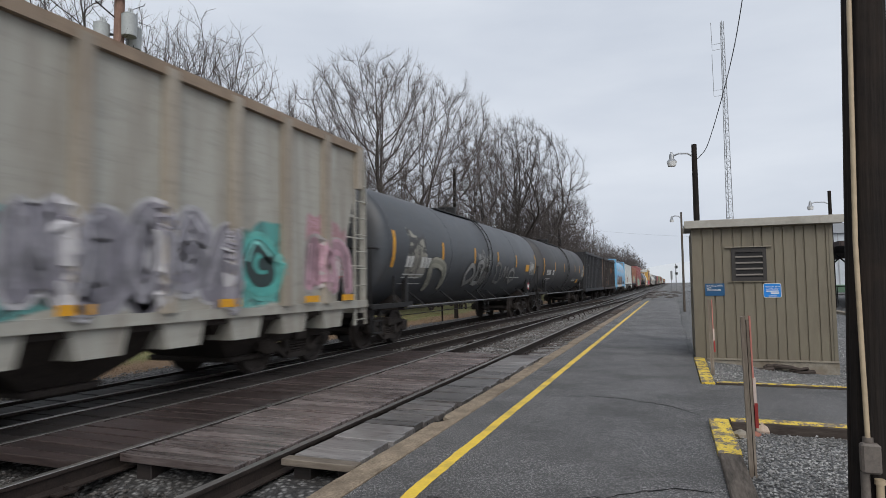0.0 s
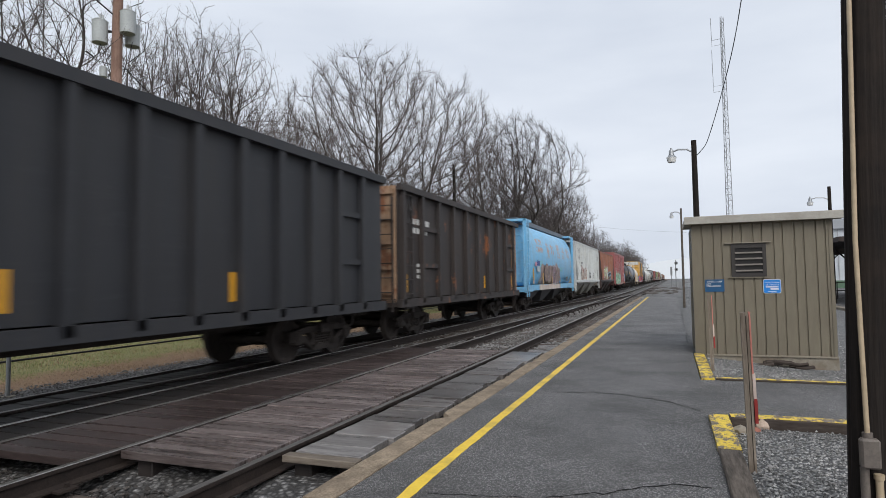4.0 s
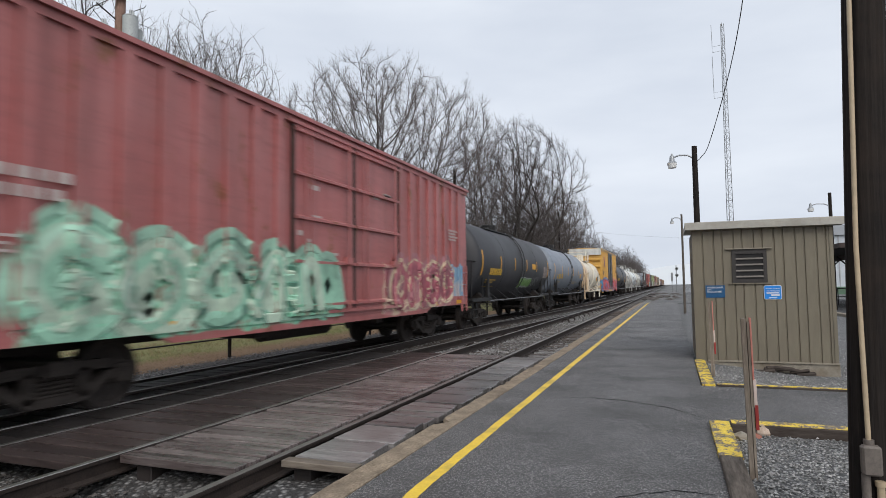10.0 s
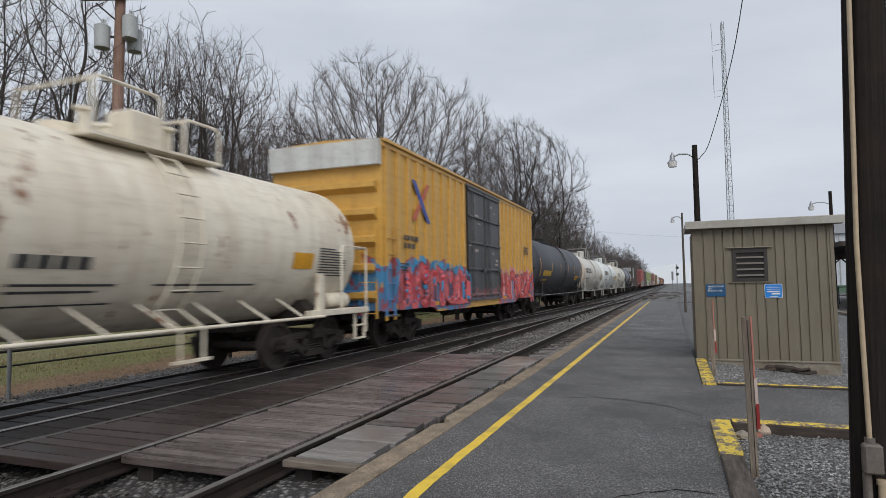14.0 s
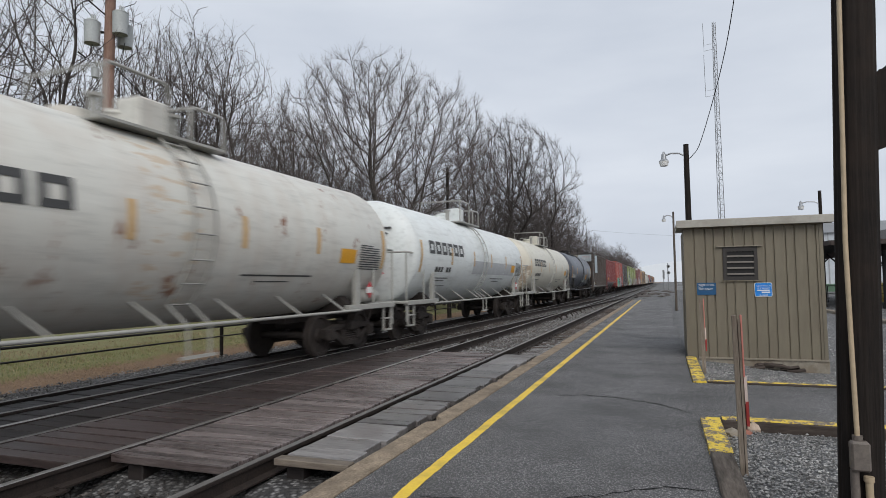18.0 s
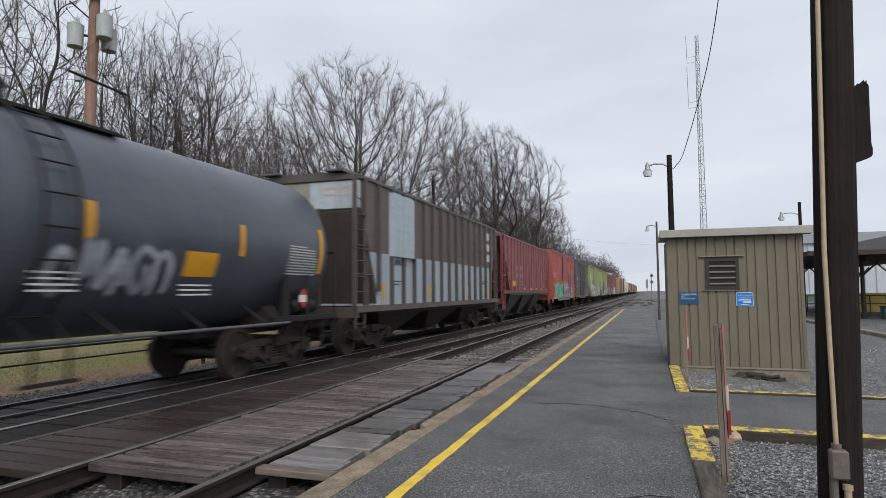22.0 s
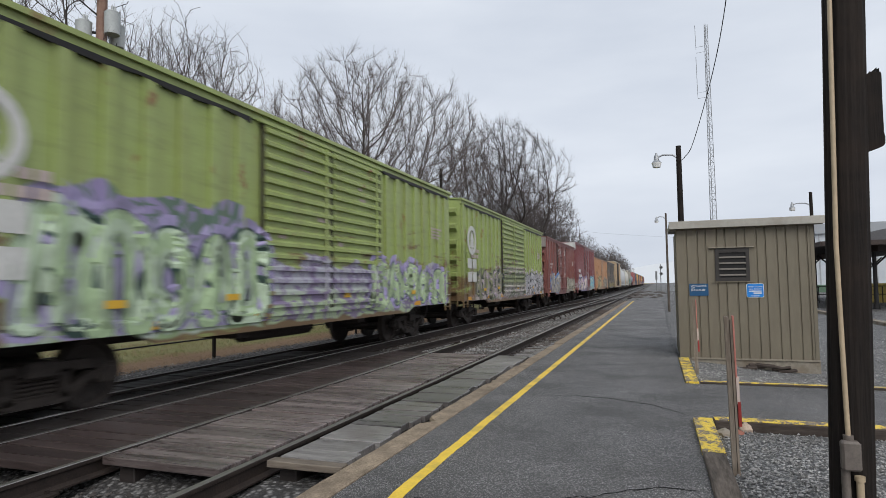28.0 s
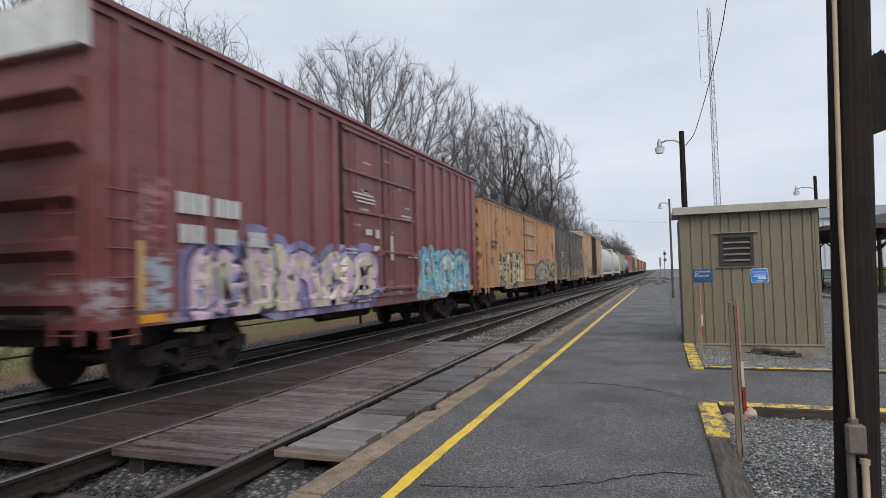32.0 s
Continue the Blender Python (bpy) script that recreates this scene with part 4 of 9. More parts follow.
def boxcar(front, length, top, label, paint, roof_paint, doors=2, door_paint=None, marks=None, seed=0, rib=0.62, end_panel=None, low_door_ribs=False, centre=0.5, yellow=True, door_w=2.6, first=0.32):
    """Ribbed steel boxcar: x is across, y along from its leading end."""
    car = start_car("boxcar", label, front, length, 2.35)
    rng = random.Random(seed)
    w, z0, ze = 1.52, 0.98, top - 0.05
    part("body", Geo().box(-w, w, 0.10, length - 0.10, z0, ze), paint, car)
    part("side_sill", Geo().prism([(0.15, z0 - 0.02), (length - 0.15, z0 - 0.02), (length - 0.15, z0 + 0.16), (0.15, z0 + 0.16)], "x", w - 0.02, w + 0.035), paint, car)
    part("side_sill", Geo().prism([(0.15, z0 - 0.02), (length - 0.15, z0 - 0.02), (length - 0.15, z0 + 0.16), (0.15, z0 + 0.16)], "x", -w - 0.035, -w + 0.02), paint, car)
    part("fishbelly_sill", Geo().prism([(3.6, 0.82), (length - 3.6, 0.82), (length - 3.2, z0), (3.2, z0)], "x", w - 0.06, w + 0.02), paint, car)
    part("underframe", Geo().box(-0.35, 0.35, 0.2, length - 0.2, 0.75, z0).box(-1.3, 1.3, length * 0.35, length * 0.37, 0.7, z0).box(-1.3, 1.3, length * 0.62, length * 0.64, 0.7, z0).rod((0.5, length * 0.42, 0.72), (0.5, length * 0.56, 0.72), 0.2, n=10), M_TRUCK, car)
    part("roof", Geo().prism([(-w - 0.10, ze - 0.03), (-w - 0.10, ze + 0.04), (0, ze + 0.12), (w + 0.10, ze + 0.04), (w + 0.10, ze - 0.03), (w + 0.06, ze - 0.03), (w + 0.04, ze + 0.01), (-w - 0.04, ze + 0.01), (-w - 0.06, ze - 0.03)], "y", 0.06, length - 0.06), roof_paint, car)
    part("top_chord", Geo().box(w - 0.01, w + 0.045, 0.08, length - 0.08, ze - 0.14, ze - 0.02), paint, car)
    dy0 = length * centre - door_w * doors / 2
    dy1 = dy0 + door_w * doors
    for side in (1, -1):
        yy = first
        while yy < length - 0.3:
            if yy < dy0 - 0.12 or yy > dy1 + 0.12:
                a, b = (w, w + 0.055) if side > 0 else (-w - 0.055, -w)
                part("rib", Geo().prism([(yy - 0.10, z0 + 0.16), (yy + 0.10, z0 + 0.16), (yy + 0.10, ze - 0.12), (yy - 0.10, ze - 0.12)], "x", a, b), paint, car)
            yy += rib
    ribs = []
    yy = first
    while yy < length - 0.3:
        ribs.append(yy)
        yy += rib
    SIDES[car.name] = lambda y, z: (w + 0.102 if z > z0 + 0.12 else w + 0.035) if dy0 <= y <= dy1 else (w + 0.036 if z < z0 + 0.16 else w + 0.055 if any(abs(y - q) < 0.1 for q in ribs) else w)
    dp = door_paint or paint
    for i in range(doors):
        a, b = dy0 + i * door_w + 0.02, dy0 + (i + 1) * door_w - 0.02
        d = part("door", Geo().box(w + 0.02, w + 0.06, a, b, z0 + 0.12, ze - 0.16), dp, car)
        n = 15 if low_door_ribs else 5
        for j in range(n):
            z = z0 + 0.25 + (ze - z0 - 0.5) * j / (n - 1 if n > 1 else 1)
            h = 0.06 if low_door_ribs else 0.045
            part("door_rib", Geo().prism([(w + 0.06, z - h), (w + 0.125, z - h * 0.8), (w + 0.125, z + h * 0.2), (w + 0.06, z + h)], "y", a + 0.03, b - 0.03), dp, d)
        part("door_bar", Geo().rod((w + 0.13, b - 0.3, z0 + 0.1), (w + 0.13, b - 0.3, ze - 0.2), 0.022, n=6).box(w + 0.06, w + 0.16, b - 0.42, b - 0.18, 2.0, 2.14), dp, d)
        for yy in (a - 0.02, b - 0.03):
            part("door_seam", Geo().box(w + 0.021, w + 0.066, yy, yy + 0.05, z0 + 0.13, ze - 0.17), M_TRUCK, d)
        if not low_door_ribs:
            for yy in (a + 0.32, a + 0.5):
                part("lock_rod", Geo().rod((w + 0.11, yy, z0 + 0.2), (w + 0.11, yy, ze - 0.25), 0.018, n=5), dp, d)
        for k in range(5):
            yy, zz = rng.uniform(a + 0.1, b - 0.5), rng.uniform(z0 + 0.9, ze - 0.6)
            part("stencil", Geo().box(w + 0.06, w + 0.068, yy, yy + rng.uniform(0.12, 0.4), zz, zz + rng.uniform(0.04, 0.10)), M_MARK_DIM, d)
    part("door_rail", Geo().box(w, w + 0.09, dy0 - door_w * 0.9 if doors == 1 else dy0 - 0.1, dy1 + 0.1, z0 + 0.06, z0 + 0.13), dp, car)
    part("door_rail", Geo().box(w, w + 0.09, dy0 - 0.1, dy1 + 0.1, ze - 0.16, ze - 0.10), dp, car)
    for yy, s in ((0.10, -1), (length - 0.10, 1)):
        nrib = 6
        for j in range(nrib):
            z = z0 + 0.35 + (ze - z0 - 0.75) * j / (nrib - 1)
            a, b = sorted((yy, yy + s * 0.09))
            part("end_rib", Geo().prism([(yy, z - 0.17), (yy + s * 0.165, z - 0.05), (yy + s * 0.165, z + 0.07), (yy, z + 0.13)], "x", -w + 0.12, w - 0.12), paint, car)
    if end_panel:
        part("end_panel", Geo().box(-w + 0.01, w - 0.01, -0.07, 0.095, ze - 0.58, ze + 0.02), end_panel, car, "pale panel at the top of the end")
    ladder(car, w + 0.02, 0.22, 0.75, z0 + 2.0, paint)
    ladder(car, 0.95, 0.06, 0.8, z0 + 1.9, paint, across="x")
    ladder(car, w + 0.02, length - 0.7, 0.75, z0 + 1.2, paint)
    part("brake_platform", Geo().box(-0.9, 0.9, -0.12, 0.1, 1.05, 1.1), M_TRUCK, car)
    if marks is not None:
        bars(car, "lettering", mark_rows(rng, 1.2, z0 + 1.72, 0.9, 2, 0.20) + mark_rows(rng, length - 1.9, z0 + 2.2, 0.8, 4, 0.09) + [(0.95, 1.5, z0 + 1.1, z0 + 1.13), (0.95, 1.4, z0 + 1.02, z0 + 1.05), (0.95, 1.45, z0 + 0.94, z0 + 0.97)], w + 0.058, M_MARK_DIM if marks == M_MARK_W else marks, "rows of stencilled lettering")
    if yellow:
        rects = [(yy, yy + 0.42, z0 + 0.02, z0 + 0.13) for yy in (0.75, 3.2, 5.6, length - 5.6, length - 3.2, length - 1.2)]
        bars(car, "reflector_strip", rects, w + 0.04, M_MARK_Y, "yellow reflective strips")
    return car


def hopper(front, length, top, label, paint, roof_paint, marks=None, seed=0, rib=0.92, bays=3, chute_paint=None, slope=1.75, rib_w=0.05, open_top=False, yellow=True, dark_end=None, rib_paint=None, zs=1.45, sill=None, rib_half=0.045):
    """Ribbed covered hopper with sloping end sheets and discharge bays."""
    car = start_car("hopper_car", label, front, length, 2.0)
    rng = random.Random(seed)
    w, ze = 1.50, top - 0.05
    cp = chute_paint or M_TRUCK
    side = [(0.45, ze), (length - 0.45, ze), (length - 0.45, ze - 0.75), (length - slope - 0.1, zs + 0.35), (length - slope - 0.1, zs), (slope + 0.1, zs), (slope + 0.1, zs + 0.35), (0.45, ze - 0.75)]
    part("body", Geo().prism(side, "x", -w, w), paint, car)
    part("side_sill", Geo().box(w - 0.08, w + 0.06, 0.1, length - 0.1, zs - 0.13, zs + 0.02), sill or paint, car)
    part("side_sill", Geo().box(-w - 0.06, -w + 0.08, 0.1, length - 0.1, zs - 0.13, zs + 0.02), sill or paint, car)
    part("skirt", Geo().prism([(slope + 0.2, zs - 0.12), (length - slope - 0.2, zs - 0.12), (length - slope - 0.3, zs - 0.22), (slope + 0.3, zs - 0.22)], "x", -w + 0.08, w - 0.06), cp, car)
    if open_top:
        part("top_chord", Geo().box(w - 0.03, w + 0.09, 0.35, length - 0.35, ze - 0.10, ze + 0.06), roof_paint, car)
        part("top_chord", Geo().box(-w - 0.09, -w + 0.03, 0.35, length - 0.35, ze - 0.10, ze + 0.06), roof_paint, car)
    else:
        part("roof", Geo().prism([(-w - 0.05, ze), (w + 0.05, ze), (w + 0.05, ze + 0.07), (0.55, ze + 0.2), (-0.55, ze + 0.2), (-w - 0.05, ze + 0.07)], "y", 0.35, length - 0.35), roof_paint, car)
        part("running_board", Geo().box(0.62, 1.12, 0.2, length - 0.2, ze + 0.20, ze + 0.24).box(1.10, 1.13, 0.2, length - 0.2, ze + 0.17, ze + 0.25), M_GRATING, car, "grey grated roof walkway")
        part("running_board", Geo().box(-1.12, -0.62, 0.2, length - 0.2, ze + 0.20, ze + 0.24), M_GRATING, car)
        part("roof_hatch", Geo().box(-0.45, 0.45, 0.9, length - 0.9, ze + 0.18, ze + 0.28, 0.03), roof_paint, car)
        part("board_bracket", Geo().box(-1.0, 1.0, 1.0, 1.05, ze + 0.05, ze + 0.2).box(-1.0, 1.0, length / 2, length / 2 + 0.05, ze + 0.05, ze + 0.2).box(-1.0, 1.0, length - 1.05, length - 1.0, ze + 0.05, ze + 0.2), M_TRUCK, car)
    posts = []
    yy = 0.5
    while yy < length - 0.4:
        posts.append(yy)
        yy += rib
    SIDES[car.name] = lambda y, z: w + rib_w if any(abs(y - q) < rib_half for q in posts) else w
    for sd in (1, -1):
        yy = 0.5
        while yy < length - 0.4:
            near = min(yy, length - yy)
            zb = zs if near > slope + 0.1 else max(zs, ze - 0.75 - (near - 0.45) / max(0.05, slope - 0.35) * (ze - zs - 1.1))
            a, b = (w, w + rib_w) if sd > 0 else (-w - rib_w, -w)
            part("rib", Geo().box(a, b, yy - rib_half, yy + rib_half, zb, ze), rib_paint or paint, car)
            yy += rib
    ep = dark_end or paint
    # end bays: slope sheet shows, corner posts and ladder stand free
    for yy, s in ((0.12, 1), (length - 0.12, -1)):
        for xx in (-w + 0.03, w - 0.09, -0.55, 0.49):
            part("end_post", Geo().box(xx, xx + 0.07, min(yy, yy + s * 0.1), max(yy, yy + s * 0.1), 0.95, ze - (0.02 if abs(xx) > 1 else 0.7)), ep, car)
        part("end_sill", Geo().box(-w, w, min(yy, yy + s * 0.2), max(yy, yy + s * 0.2), 0.95, 1.2), ep, car)
        part("end_sheet", Geo().prism([(yy + s * 0.33, ze), (yy + s * 0.33, ze - 0.75), (yy + s * (slope), zs), (yy + s * (slope + 0.2), zs)], "x", -w + 0.02, w - 0.02), ep, car)
        part("end_brace", Geo().rod((w - 0.06, yy + s * 0.75, zs), (w - 0.06, yy + s * 0.75, ze - 1.5), 0.035, n=4), ep, car)
        ladder(car, w - 0.02, yy - (0 if s > 0 else 0.45), 0.7, ze - 0.2, ep)
        part("handrail", Geo().rod((w - 0.02, yy, zs + 0.75), (w - 0.02, yy + s * slope, zs + 0.75), 0.018, n=5).rod((w - 0.02, yy, zs + 1.35), (w - 0.02, yy + s * slope * 0.75, zs + 1.35), 0.018, n=5), ep, car)
    span = (length - 2 * slope - 0.6) / bays
    for i in range(bays):
        a = slope + 0.3 + i * span
        m = a + span / 2
        g = Geo()
        vs = [(-w + 0.05, a + 0.04, zs - 0.1), (w - 0.05, a + 0.04, zs - 0.1), (w - 0.05, a + span - 0.04, zs - 0.1), (-w + 0.05, a + span - 0.04, zs - 0.1), (-0.8, m - 0.45, 0.36), (0.8, m - 0.45, 0.36), (0.8, m + 0.45, 0.36), (-0.8, m + 0.45, 0.36)]
        g.add(vs, [(0, 1, 5, 4), (1, 2, 6, 5), (2, 3, 7, 6), (3, 0, 4, 7), (4, 5, 6, 7), (3, 2, 1, 0)])
        c = part("discharge_bay", g, cp, car)
        part("outlet_gate", Geo().box(-0.9, 0.9, m - 0.5, m + 0.5, 0.27, 0.36, 0.02), M_TRUCK, c)
    part("centre_sill", Geo().box(-0.32, 0.32, 0.2, length - 0.2, 0.72, 1.0), M_TRUCK, car)
    if marks is not None:
        bars(car, "lettering", mark_rows(rng, slope + 0.9, zs + 1.25, 1.5, 2, 0.20) + mark_rows(rng, length - slope - 1.4, zs + 0.7, 0.9, 2, 0.07) + [(slope + 0.9, slope + 1.6, zs + 0.6, zs + 0.63), (slope + 0.9, slope + 1.5, zs + 0.52, zs + 0.55)], w + rib_w * 0.1, M_MARK_DIM if marks == M_MARK_W else marks, "rows of stencilled lettering")
    if yellow:
        bars(car, "reflector_strip", [(yy, yy + 0.13, zs + 0.1, zs + 0.55) for yy in (slope + 0.4, length * 0.36, length * 0.5, length * 0.66, length - slope - 0.4)], w + 0.006, M_MARK_Y, "yellow reflective strips")
    return car


def gondola(front, length, top, label, paint, seed=0, rib=0.95, rust_end=None):
    """High-sided open gondola with outside posts."""
    car = start_car("gondola_car", label, front, length, 2.0)
    rng = random.Random(seed)
    w, z0 = 1.46, 1.02
    g = Geo()
    for a, b in ((-w, -w + 0.05), (w - 0.05, w)):
        g.box(a, b, 0.12, length - 0.12, z0, top)
    part("side", g, paint, car)
    part("floor", Geo().box(-w, w, 0.12, length - 0.12, z0 - 0.1, z0 + 0.1), M_TRUCK, car)
    for yy in (0.12, length - 0.17):
        part("end", Geo().box(-w + 0.05, w - 0.05, yy, yy + 0.05, z0, top), rust_end or paint, car)
        for j in range(5):
            z = z0 + 0.25 + j * (top - z0 - 0.4) / 4
            part("end_rib", Geo().box(-w + 0.1, w - 0.1, yy - 0.08 if yy < 1 else yy + 0.05, yy if yy < 1 else yy + 0.13, z - 0.06, z + 0.06), rust_end or paint, car)
    for side in (1, -1):
        a, b = (w, w + 0.12) if side > 0 else (-w - 0.12, -w)
        yy = 0.3
        while yy < length - 0.2:
            part("side_post", Geo().box(a, b, yy - 0.07, yy + 0.07, z0 - 0.05, top - 0.1), paint, car)
            yy += rib
        part("top_chord", Geo().box(min(a, b) - 0.01, max(a, b) + 0.02, 0.08, length - 0.08, top - 0.12, top + 0.04), paint, car)
        part("side_sill", Geo().box(min(a, b), max(a, b), 0.1, length - 0.1, z0 - 0.12, z0 + 0.08), paint, car)
    part("centre_sill", Geo().box(-0.32, 0.32, 0.2, length - 0.2, 0.7, z0), M_TRUCK, car)
    n = int((length - 0.5) / rib)
    for k in (1, n - 1):
        for z in (z0 + 0.95, z0 + 1.95):
            part("panel_bar", Geo().box(w, w + 0.07, 0.37 + k * rib, 0.23 + (k + 1) * rib, z - 0.06, z + 0.06), paint, car)
    if rust_end:
        part("rusty_panel", Geo().box(w, w + 0.012, length - 0.95, length - 0.14, z0 + 0.1, top - 0.14), rust_end, car, "cream side panel eaten by rust")
    ladder(car, w + 0.03, 0.42, 0.75, top - 0.2, paint)
    ladder(car, 0.9, 0.05, 0.8, top - 0.3, paint, across="x")
    bars(car, "lettering", mark_rows(rng, 1.0, top - 0.9, 1.2, 2, 0.24) + mark_rows(rng, 1.3, z0 + 0.9, 0.6, 3, 0.15), w + 0.002, M_MARK_W, "small white stencilled lettering")
    bars(car, "reflector_strip", [(yy, yy + 0.12, z0 + 0.25, z0 + 0.7) for yy in (0.55, length * 0.34, length * 0.6, length - 1.0)], w + 0.003, M_MARK_Y, "yellow reflective strips")
    return car


def tank(front, rear, radius, zc, label, paint, stripes=M_MARK_Y, letters=None, seed=0, cage=False, side_rail=M_PIPE, logo=None, frame_paint=None, top_walk=True, number=(1.6, 3.9, 0.28), ladder_box=False, grey_band=None, panel=None, placards=True, logo_at=1.72, strips=(0.21, 0.4, 0.58, 0.76)):
    """Tank car from head to head: shell with domed ends, saddles, side pipe rails, ladder, dome and stencils."""
    gap, hd = 0.2, 0.42
    crest = zc + radius
    radius = (crest - 0.92) / 2      # the belly hangs level with the side rail
    zc = crest - radius
    length = rear - front + 2 * gap
    car = start_car("tank_car", label, front - gap, length, 1.6)
    rng = random.Random(seed)
    fp = frame_paint or M_DARK
    a, b = gap, length - gap
    r = radius
    curve = [(math.cos(i / 8 * math.pi / 2), math.sin(i / 8 * math.pi / 2)) for i in range(9)]
    prof = [(a + hd - hd * c, max(0.001, r * s)) for c, s in curve] + [(a + (b - a) * f, r) for f in (0.25, 0.5, 0.75)] + [(b - hd + hd * c, max(0.001, r * s)) for c, s in curve[::-1]]
    part("shell", Geo().lathe(prof, (0, 0, zc), "y", 56), paint, car)
    for f in (0.0, 0.26, 0.5, 0.74, 1.0):
        yy = a + hd + (b - a - 2 * hd) * f
        part("weld_band", Geo().lathe([(yy - 0.012, r), (yy - 0.010, r + 0.005), (yy + 0.010, r + 0.005), (yy + 0.012, r)], (0, 0, zc), "y", 56), paint, car)
    for yy, s in ((0.0, 1), (length, -1)):
        def bx(y0, y1):
            return min(yy + s * y0, yy + s * y1), max(yy + s * y0, yy + s * y1)
        part("stub_sill", Geo().box(-0.32, 0.32, *bx(0, 3.1), 0.74, 1.02), M_TRUCK, car)
        part("end_platform", Geo().box(-1.40, 1.40, *bx(-0.05, 0.5), 1.02, 1.09, 0.01).box(1.28, 1.42, *bx(0.0, 2.3), 0.98, 1.10, 0.01).box(-1.42, -1.28, *bx(0.0, 2.3), 0.98, 1.10, 0.01), fp, car, "end platform and side sill")
        part("saddle", Geo().prism([(-1.25, 0.9), (1.25, 0.9), (1.2, 1.12), (0.95, zc - r * 0.72), (-0.95, zc - r * 0.72), (-1.2, 1.12)], "y", yy + s * 1.75, yy + s * 2.1), M_TRUCK, car)
        part("bolster_post", Geo().box(1.30, 1.42, *bx(1.82, 2.0), 1.05, zc - r * 0.36, 0.01), fp, car)
        part("end_handrail", Geo().pipe([(1.40, yy + s * 1.15, 1.05), (1.40, yy + s * 1.15, 2.28), (1.38, yy + s * 1.08, 2.38), (1.36, yy + s * 0.95, 2.40), (1.36, yy + s * 0.02, 2.40), (1.20, yy - s * 0.02, 2.40), (-1.36, yy - s * 0.02, 2.40)], 0.026, 6).pipe([(1.36, yy + s * 0.02, 2.38), (1.36, yy + s * 0.02, 0.55)], 0.022, 6), fp, car)
        part("step", Geo().box(1.33, 1.38, *bx(0.10, 0.14), 0.42, 1.02).box(1.33, 1.38, *bx(0.50, 0.54), 0.42, 1.02).box(1.30, 1.40, *bx(0.10, 0.54), 0.42, 0.45).box(1.30, 1.40, *bx(0.10, 0.54), 0.70, 0.73), fp, car)
        if s > 0:
            part("brake_box", Geo().box(-0.9, -0.45, -0.02, 0.16, 1.10, 1.9, 0.02), fp, car)
        else:
            part("air_reservoir", Geo().lathe([(length - 1.35, 0.02), (length - 1.33, 0.13), (length - 1.28, 0.16), (length - 0.62, 0.16), (length - 0.57, 0.13), (length - 0.55, 0.02)], (1.12, 0, 1.27), "y", 16), fp, car)
    for sd in (1, -1):
        part("side_rail", Geo().rod((sd * 1.46, 1.9, 0.98), (sd * 1.46, length - 1.9, 0.98), 0.028, n=8), side_rail, car)
    for i in range(6):
        yy = a + 2.6 + (b - a - 5.2) * i / 5
        part("rail_bracket", Geo().rod((1.46, yy + 0.22, 0.98), (1.00, yy, zc - r * 0.70), 0.022, n=5), fp, car)
    yc = length / 2
    for dy in (-0.22, 0.22):
        arc = [((r + 0.09) * math.cos(-0.80 + k * 0.22), yc + dy, zc + (r + 0.09) * math.sin(-0.80 + k * 0.22)) for k in range(9)]
        part("ladder_stile", Geo().pipe([(1.48, yc + dy, 0.55), (1.48, yc + dy, 0.98)] + arc, 0.022, 4), fp, car)
    for k in range(8):
        ang = -0.80 + k * 0.24
        p = ((r + 0.09) * math.cos(ang), zc + (r + 0.09) * math.sin(ang))
        part("rung", Geo().rod((p[0], yc - 0.22, p[1]), (p[0], yc + 0.22, p[1]), 0.014, n=5), fp, car)
    part("ladder_foot", Geo().box(1.44, 1.52, yc - 0.34, yc + 0.34, 0.52, 0.56), fp, car)
    zt = zc + r
    dp = paint if cage else fp
    part("dome", Geo().rod((0, yc, zt - 0.12), (0, yc, zt + 0.24), 0.34, 0.34, n=20).rod((0, yc, zt + 0.24), (0, yc, zt + 0.30), 0.37, 0.34, n=20), dp, car)
    part("manway", Geo().rod((0, yc - 0.95, zt - 0.12), (0, yc - 0.95, zt + 0.12), 0.27, n=14), dp, car)
    if top_walk:
        part("top_walkway", Geo().box(0.44, 0.80, yc - 3.2, yc + 1.5, zt - 0.16, zt - 0.12), fp, car)
        part("walkway_rail", Geo().pipe([(0.9, yc - 2.6, zt - 0.1), (0.9, yc - 2.45, zt + 0.42), (0.9, yc - 0.4, zt + 0.46)], 0.02).pipe([(0.9, yc + 0.5, zt + 0.46), (0.9, yc + 1.5, zt + 0.42), (0.9, yc + 1.6, zt - 0.1)], 0.02), fp, car)
    if cage:
        g = Geo().box(-0.62, 0.98, yc - 1.25, yc + 1.15, zt - 0.16, zt - 0.12)
        part("top_walkway", g, fp, car)
        for y0, y1, hgt in ((yc - 1.2, yc - 0.1, 0.62), (yc + 0.35, yc + 1.1, 0.42)):
            part("platform_rail", Geo().pipe([(0.95, y0, zt - 0.14), (0.95, y0, zt + hgt - 0.06), (0.95, y0 + 0.08, zt + hgt), (0.95, y1 - 0.08, zt + hgt), (0.95, y1, zt + hgt - 0.06), (0.95, y1, zt - 0.14)], 0.026, 6).pipe([(0.95, y0 + 0.08, zt + hgt), (-0.6, y0 + 0.08, zt + hgt), (-0.6, y0 + 0.08, zt - 0.14)], 0.026, 6), fp, car)
        part("housing", Geo().box(0.1, 0.6, yc - 0.3, yc + 0.32, zt - 0.1, zt + 0.46, 0.03), paint, car)
